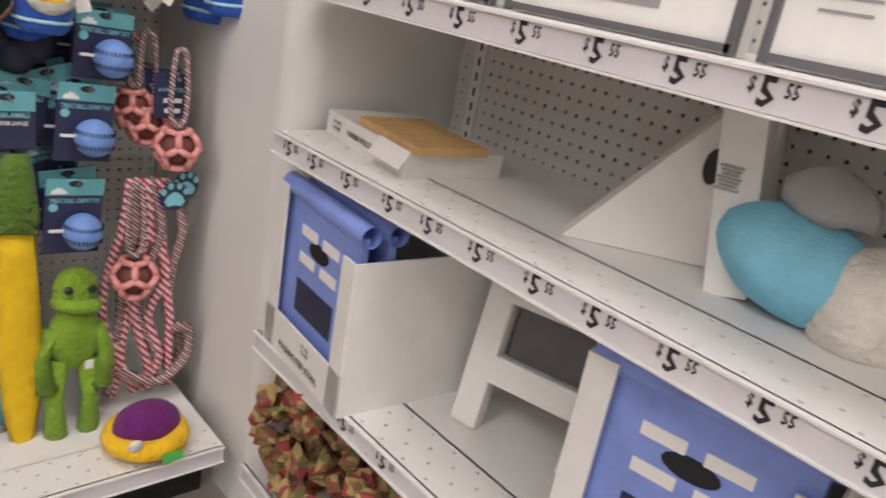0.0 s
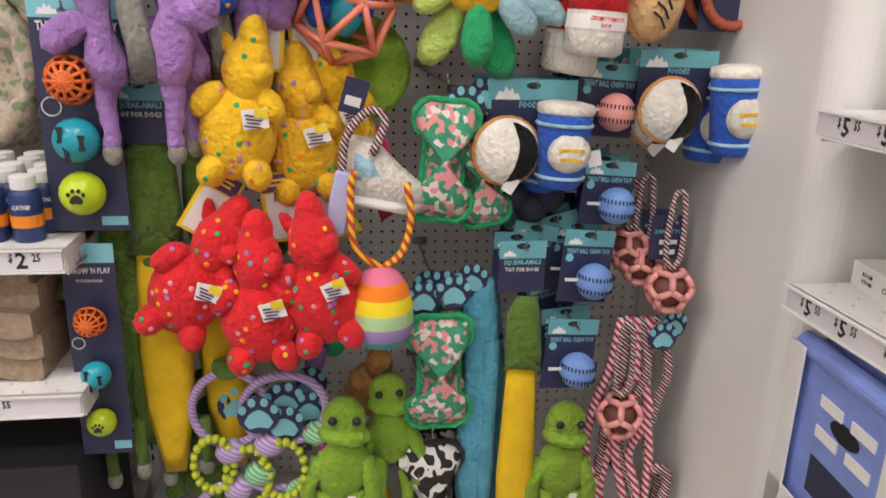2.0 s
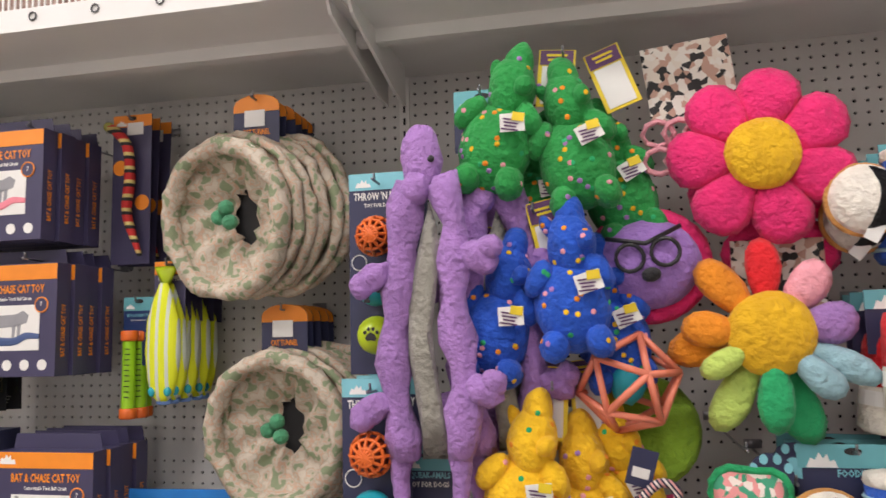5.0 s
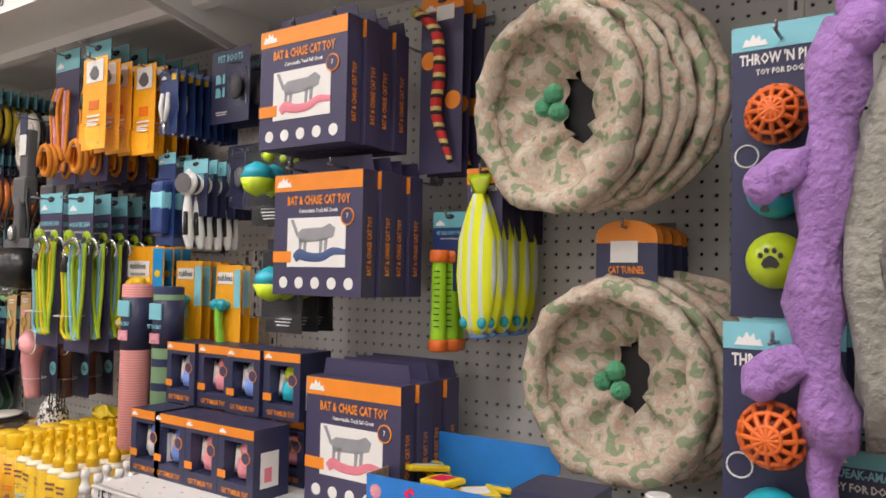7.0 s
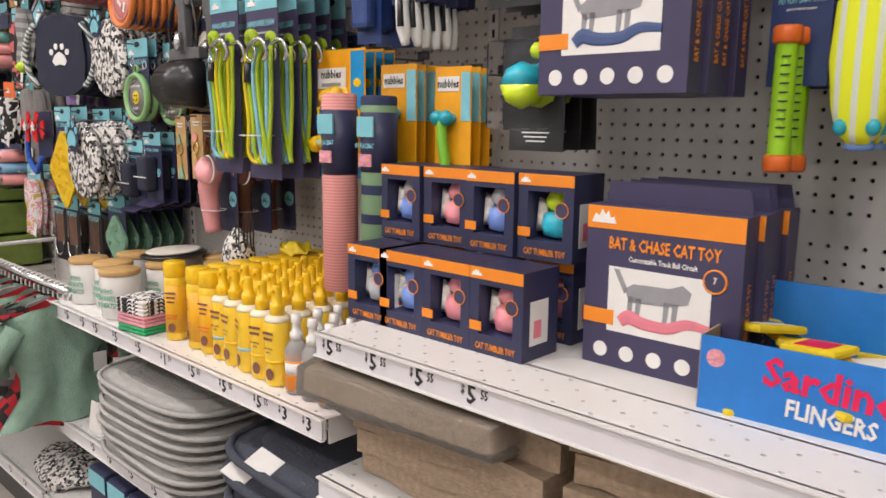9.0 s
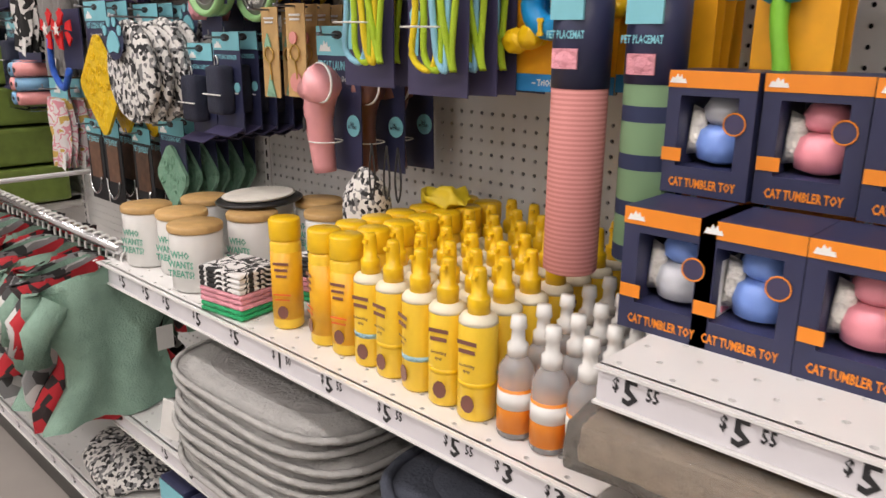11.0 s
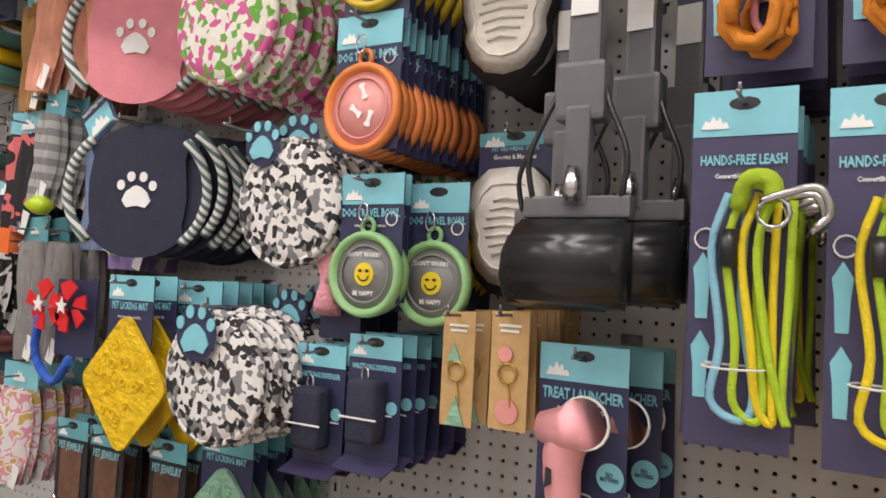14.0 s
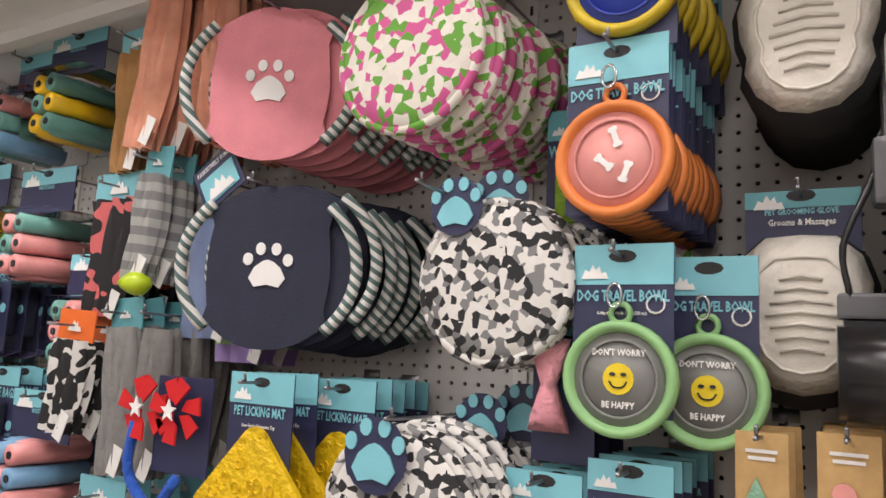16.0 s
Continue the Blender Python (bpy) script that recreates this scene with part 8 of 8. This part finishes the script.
def sprayer(x, y, turn=0.0, band=None, words="itch-soothing"):
    o = thing("spray_bottle", "yellow pet grooming spray bottle with a yellow pump", "bottle", pose(x, y, 0.716, 0, 0, turn), "yellow grooming bottles")
    part("bottle", lathe([(0.026, 0), (0.029, 0.004), (0.029, 0.147), (0.024, 0.156), (0.014, 0.160)], 18), YELB, o, "", True)
    part("shoulder", lathe([(0.0293, 0.146), (0.0285, 0.151), (0.0245, 0.157), (0.0145, 0.1605)], 18), mat("cream_plastic", (0.84, 0.78, 0.60), 0.3) if "cream_plastic" not in bpy.data.materials else bpy.data.materials["cream_plastic"], o, "", True)
    part("pump", lathe([(0.0165, 0.159), (0.0165, 0.181), (0.0150, 0.184), (0.0115, 0.185), (0.0112, 0.208), (0.0100, 0.222), (0.0085, 0.226), (0.001, 0.2265)], 14), YELP, o, "", True)
    part("nozzle", box(0.008, 0.01, 0.007, 0, -0.0125, 0.214, 0.002), YELP, o)
    part("colour_band", lathe([(0.0293, 0.052), (0.0293, 0.060)], 18), band or PALEBLUE, o, "", True)
    bars(o, BROWNL, 0, 0.122, 0.032, 2, 0.013, -0.0302, 0.006)
    letters(words, 0.0072, o, BROWNL, 0, 0.088, -0.0302, 0.75)
    letters("spray", 0.0072, o, BROWNL, 0, 0.079, -0.0302, 0.75)
    part("printed_shape", plate(disc_outline(0.014, 10, 0.8), 0.001, -0.0302, 0.002, 0.028), BROWNL, o)
    return o


a = shampoo(-2.493, 1.364, 35)
b = sprayer(-2.253, 1.364, 12)
b2 = sprayer(-2.067, 1.352, 16, YELP, "deodorizing")
for i in range(2):
    for j in range(7):
        copy_thing(a, pose(-2.378 + 0.061 * i, 1.366 + 0.062 * j, 0.716, 0, 0, (i * 37 + j * 53) % 40 - 20))
rnd = random.Random(12)
for i in range(5):
    for j in range(7):
        x, y = -2.253 + 0.062 * i, 1.364 + 0.062 * j - 0.004 * i
        if (i, j) not in ((0, 0), (3, 0)):
            copy_thing(b2 if (i + 2 * j) % 3 == 1 else b, pose(x + rnd.uniform(-0.004, 0.004), y, 0.716, 0, 0, rnd.uniform(-25, 25)))
CLEARB = mat("frosted_clear", (0.80, 0.82, 0.84), 0.15, trans=0.7, var=0.0)


def clear_spray(x, y):
    o = thing("clear_spray_bottle", "clear spray bottle with a white pump and orange label", "bottle", pose(x, y, 0.716), "clear spray bottles")
    part("bottle", lathe([(0.024, 0), (0.026, 0.003), (0.026, 0.10), (0.014, 0.118)], 16), CLEARB, o, "", True)
    part("paper_label", lathe([(0.0264, 0.01), (0.0264, 0.075)], 16), ORANGE, o, "", True)
    part("label_band", lathe([(0.0267, 0.045), (0.0267, 0.07)], 16), PAPER, o, "", True)
    part("pump", lathe([(0.0145, 0.118), (0.0145, 0.135), (0.010, 0.139), (0.009, 0.155), (0.012, 0.158), (0.010, 0.175)], 12), CERAM, o, "", True)
    return o


c = clear_spray(-1.93, 1.345)
for i in range(3):
    for j in range(5):
        if i or j:
            copy_thing(c, pose(-1.93 + 0.057 * i, 1.345 + 0.058 * j, 0.716, 0, 0, 30 * j))
o = thing("camo_bag_roll", "grey camouflage fabric pouch hanging behind the bottles", "pouch", pose(-2.47, 1.545, 0.90))
part("cloth", lump(ball(0.055, 0.04, 0.10, sub=3), 0.01, 20), CAMO, o, "", True)
for x in (-2.40, -2.36, -2.33):
    part("strap", tube([(x, 1.5, 1.06), (x - 0.008, 1.5, 1.0), (x, 1.5, 0.96), (x + 0.008, 1.5, 1.0), (x, 1.5, 1.06)], 0.002, 5), BLACKM, thing("wrist_strap", "thin black wrist strap hanging from a launcher", "strap", pose(0, 0, 0), "black wrist straps"))
part("film", lump(ball(0.06, 0.035, 0.022, sub=3), 0.018, 40), YELTAG, thing("yellow_pouch", "crumpled yellow plastic pouch lying on bottles", "pouch", pose(-2.36, 1.66, 0.94)), "", True)

built = settle(built, 0.848, (-0.176, 0.178, 0.168))

# ---- beds below ----
GREYBED = mat("light_grey_bed", (0.44, 0.43, 0.41), 0.85, var=0.1, bump=0.5, bscale=150)
GREYBED2 = mat("grey_fleece", (0.30, 0.29, 0.28), 0.95, var=0.15, bump=0.7, bscale=120)
NAVYBED = mat("slate_bed", (0.055, 0.062, 0.085), 0.85, var=0.12, bump=0.4, bscale=150)


def bed(x, y, z, w, d, mt, top, label, h=0.03):
    o = thing("folded_pet_bed", label, "pet bed", pose(x, y, z, 0, 0, random.uniform(-4, 4)), "stacked pet beds")
    out = [(w / 2 * math.copysign(abs(math.cos(a)) ** 0.5, math.cos(a)), d / 2 * math.copysign(abs(math.sin(a)) ** 0.6, math.sin(a))) for a in [2 * math.pi * k / 32 for k in range(32)]]
    bm = pillow(out, h / 2, 5)
    bmesh.ops.rotate(bm, verts=bm.verts, matrix=Matrix.Rotation(radians(90), 3, "X"))
    part("cushion", bm, mt, o, "", True)
    part("piping", tube([(a, b, 0) for a, b in out], h * 0.22, 7, True), mt, o, "", True)
    bm = pillow([(a * 0.78, b * 0.78) for a, b in out], h * 0.3, 4)
    bmesh.ops.rotate(bm, verts=bm.verts, matrix=Matrix.Rotation(radians(90), 3, "X"))
    part("centre_panel", bm, top, o, "", True, Matrix.Translation((0, 0, h * 0.28)))
    return o


for k in range(8):
    bed(-2.62 + 0.012 * (k % 3), 1.42, 0.405 + 0.029 * k, 0.56, 0.40, GREYBED, GREYBED2, "light grey oval pet bed in a flat stack")
for k in range(4):
    bed(-2.02 + 0.01 * (k % 2), 1.44, 0.41 + 0.055 * k, 0.52, 0.40, NAVYBED, NAVYBED, "slate blue oval pet bed in a flat stack", 0.05)
    part("paper_tag", box(0.07, 0.05, 0.002, 0, 0, 0, 0, pose(0, 0, 0, 20, 15, 10)), PAPER, thing("bed_label", "white paper label on a pet bed", "label", pose(-2.16 + 0.1 * (k % 2), 1.262, 0.43 + 0.055 * k)))
part("tag", box(0.05, 0.003, 0.09, 0, 0, 0, 0, pose(0, 0, 0, 0, 12, 20)), PAPER, thing("bed_label", "white fabric label hanging from grey pet beds", "label", pose(-2.86, 1.24, 0.47)))
built = settle(built, 0.9, (-0.012, 0.142, 0.095))

for k in range(7):
    o = thing("puppy_pad_pack", "teal and navy pack with white lettering", "pack", pose(-2.62 + 0.115 * k, 1.26, 0.187), "teal packs on the deck")
    part("pack", box(0.10, 0.14, 0.175, 0, 0.07, 0.0875, 0.008), NAVY, o)
    part("header", box(0.098, 0.001, 0.045, 0, -0.001, 0.145), CYAN, o)
    part("printed_shape", plate(disc_outline(0.02, 10, 0.7), 0.001, -0.002, -0.015, 0.05), KRAFT, o)
    part("seal", plate(disc_outline(0.014, 12), 0.001, -0.002, 0.025, 0.065), CYAN, o)

built = set(bpy.data.objects)

# ---- clothes rail ----
o = thing("clothes_rail", "grey steel clothes rail with white hangers", "clothes rail", pose(0, 0, 0))
part("rail", tube([(-4.15, 1.36, 0.79), (-3.02, 1.36, 0.79)], 0.014, 12), CHROME, o, "", True)
for x in (-4.1, -3.06):
    part("arm", tube([(x, 1.36, 0.79), (x, 1.75, 0.79)], 0.009, 8), WHITE_STEEL, o)
rnd = random.Random(21)
cloths = [SAGE, PLAID, PLAIDG, SAGE, PLAIDG, PLAID]
for k in range(26):
    x = -3.02 - 0.04 * k
    hg = thing("clothes_hanger", "small white plastic clothes hanger", "hanger", pose(x, 1.36, 0.79, 0, 0, 82 + rnd.uniform(-9, 9)), "white hangers on the rail")
    part("hook", tube([(0, 0, -0.055), (0, 0, -0.02), (0.012, 0, 0.0), (0.006, 0, 0.018), (-0.012, 0, 0.016)], 0.0035, 6), CERAM, hg, "", True)
    g = thing("pet_jacket", ("sage green fleece pet hoodie", "red and black checked pet shirt", "grey checked pet shirt")[[SAGE, PLAID, PLAIDG].index(cloths[k % 6])] + " on a hanger", "pet clothes", pose(x, 1.33, 0.765, 0, 0, 80 + rnd.uniform(-12, 12)), "pet clothes on the rail")
    bm = bmesh.new()
    h = rnd.uniform(0.30, 0.42)
    nx, nz = 8, 8
    front = [[bm.verts.new(((0.15 + 0.04 * math.sin(j * 0.9 + k)) * (2 * i / nx - 1), 0.02 * math.sin(i * 1.7 + k + j * 0.4) - 0.014 * (1 - (2 * i / nx - 1) ** 2), -h * j / nz - 0.045 * abs(2 * i / nx - 1) * (j == 0))) for i in range(nx + 1)] for j in range(nz + 1)]
    back = [[bm.verts.new(v.co + Vector((0, 0.018, 0))) for v in r] for r in front]
    for a in range(nz):
        for b in range(nx):
            bm.faces.new((front[a][b], front[a + 1][b], front[a + 1][b + 1], front[a][b + 1]))
            bm.faces.new((back[a][b], back[a][b + 1], back[a + 1][b + 1], back[a + 1][b]))
    for i in (0, nx):
        for a in range(nz):
            bm.faces.new((front[a][i], back[a][i], back[a + 1][i], front[a + 1][i]))
    part("cloth", lump(bm, 0.008, 14, k), cloths[k % 6], g, "", True)
    for s in (-1, 1):
        part("sleeve", tube([(s * 0.12, 0, -0.07), (s * 0.17, -0.01, -0.13), (s * 0.175, -0.01, -0.2)], [0.035, 0.034, 0.03], 8), cloths[k % 6], g, "", True)
    if k % 3 == 0:
        part("paper_tag", box(0.04, 0.001, 0.06, 0.1, -0.03, -0.2), PAPER, g)
settle(built, 0.9, (-0.112, 0.076, 0.089))

o = thing("camo_blanket", "grey camouflage folded fabric on the base deck", "fabric", pose(-3.0, 1.36, 0.22))
part("cloth", lump(ball(0.16, 0.12, 0.045, sub=3), 0.02, 14), CAMO, o, "", True)
CARR = mat("olive_carrier", (0.14, 0.20, 0.035), 0.55, var=0.2)
for k in range(4):
    for j in range(2):
        o = thing("pet_carrier_box", "olive green stacked carrier with a dark hand hole", "carrier", pose(-4.75 + 0.45 * j - 0.02 * k, 1.36, 0.657 + 0.135 * k), "stacked green carriers")
        part("shell", box(0.40, 0.32, 0.125, 0, 0.16, 0.062, 0.012), CARR, o)
        part("hand_hole", plate(disc_outline(0.02, 12, 2.2), 0.002, -0.002, 0, 0.055), DARK, o)
shelf(-5.37, -4.18, 1.30, 0.655, "white shelf with green carriers down the aisle", [])
shelf(-5.37, -4.18, 1.30, 1.40, "upper white shelf down the aisle", [])
for k in range(6):
    o = thing("storage_crate", "sage and grey storage bin on a far shelf", "bin", pose(-5.3 + 0.2 * k, 1.36, 1.405 if k % 2 else 0.19), "bins down the aisle")
    part("bin", box(0.18, 0.28, 0.2, 0, 0.14, 0.1, 0.01), SAGE if k % 2 else GREYBED, o)
    part("rim", box(0.19, 0.29, 0.015, 0, 0.14, 0.2, 0.004), GREYP, o)
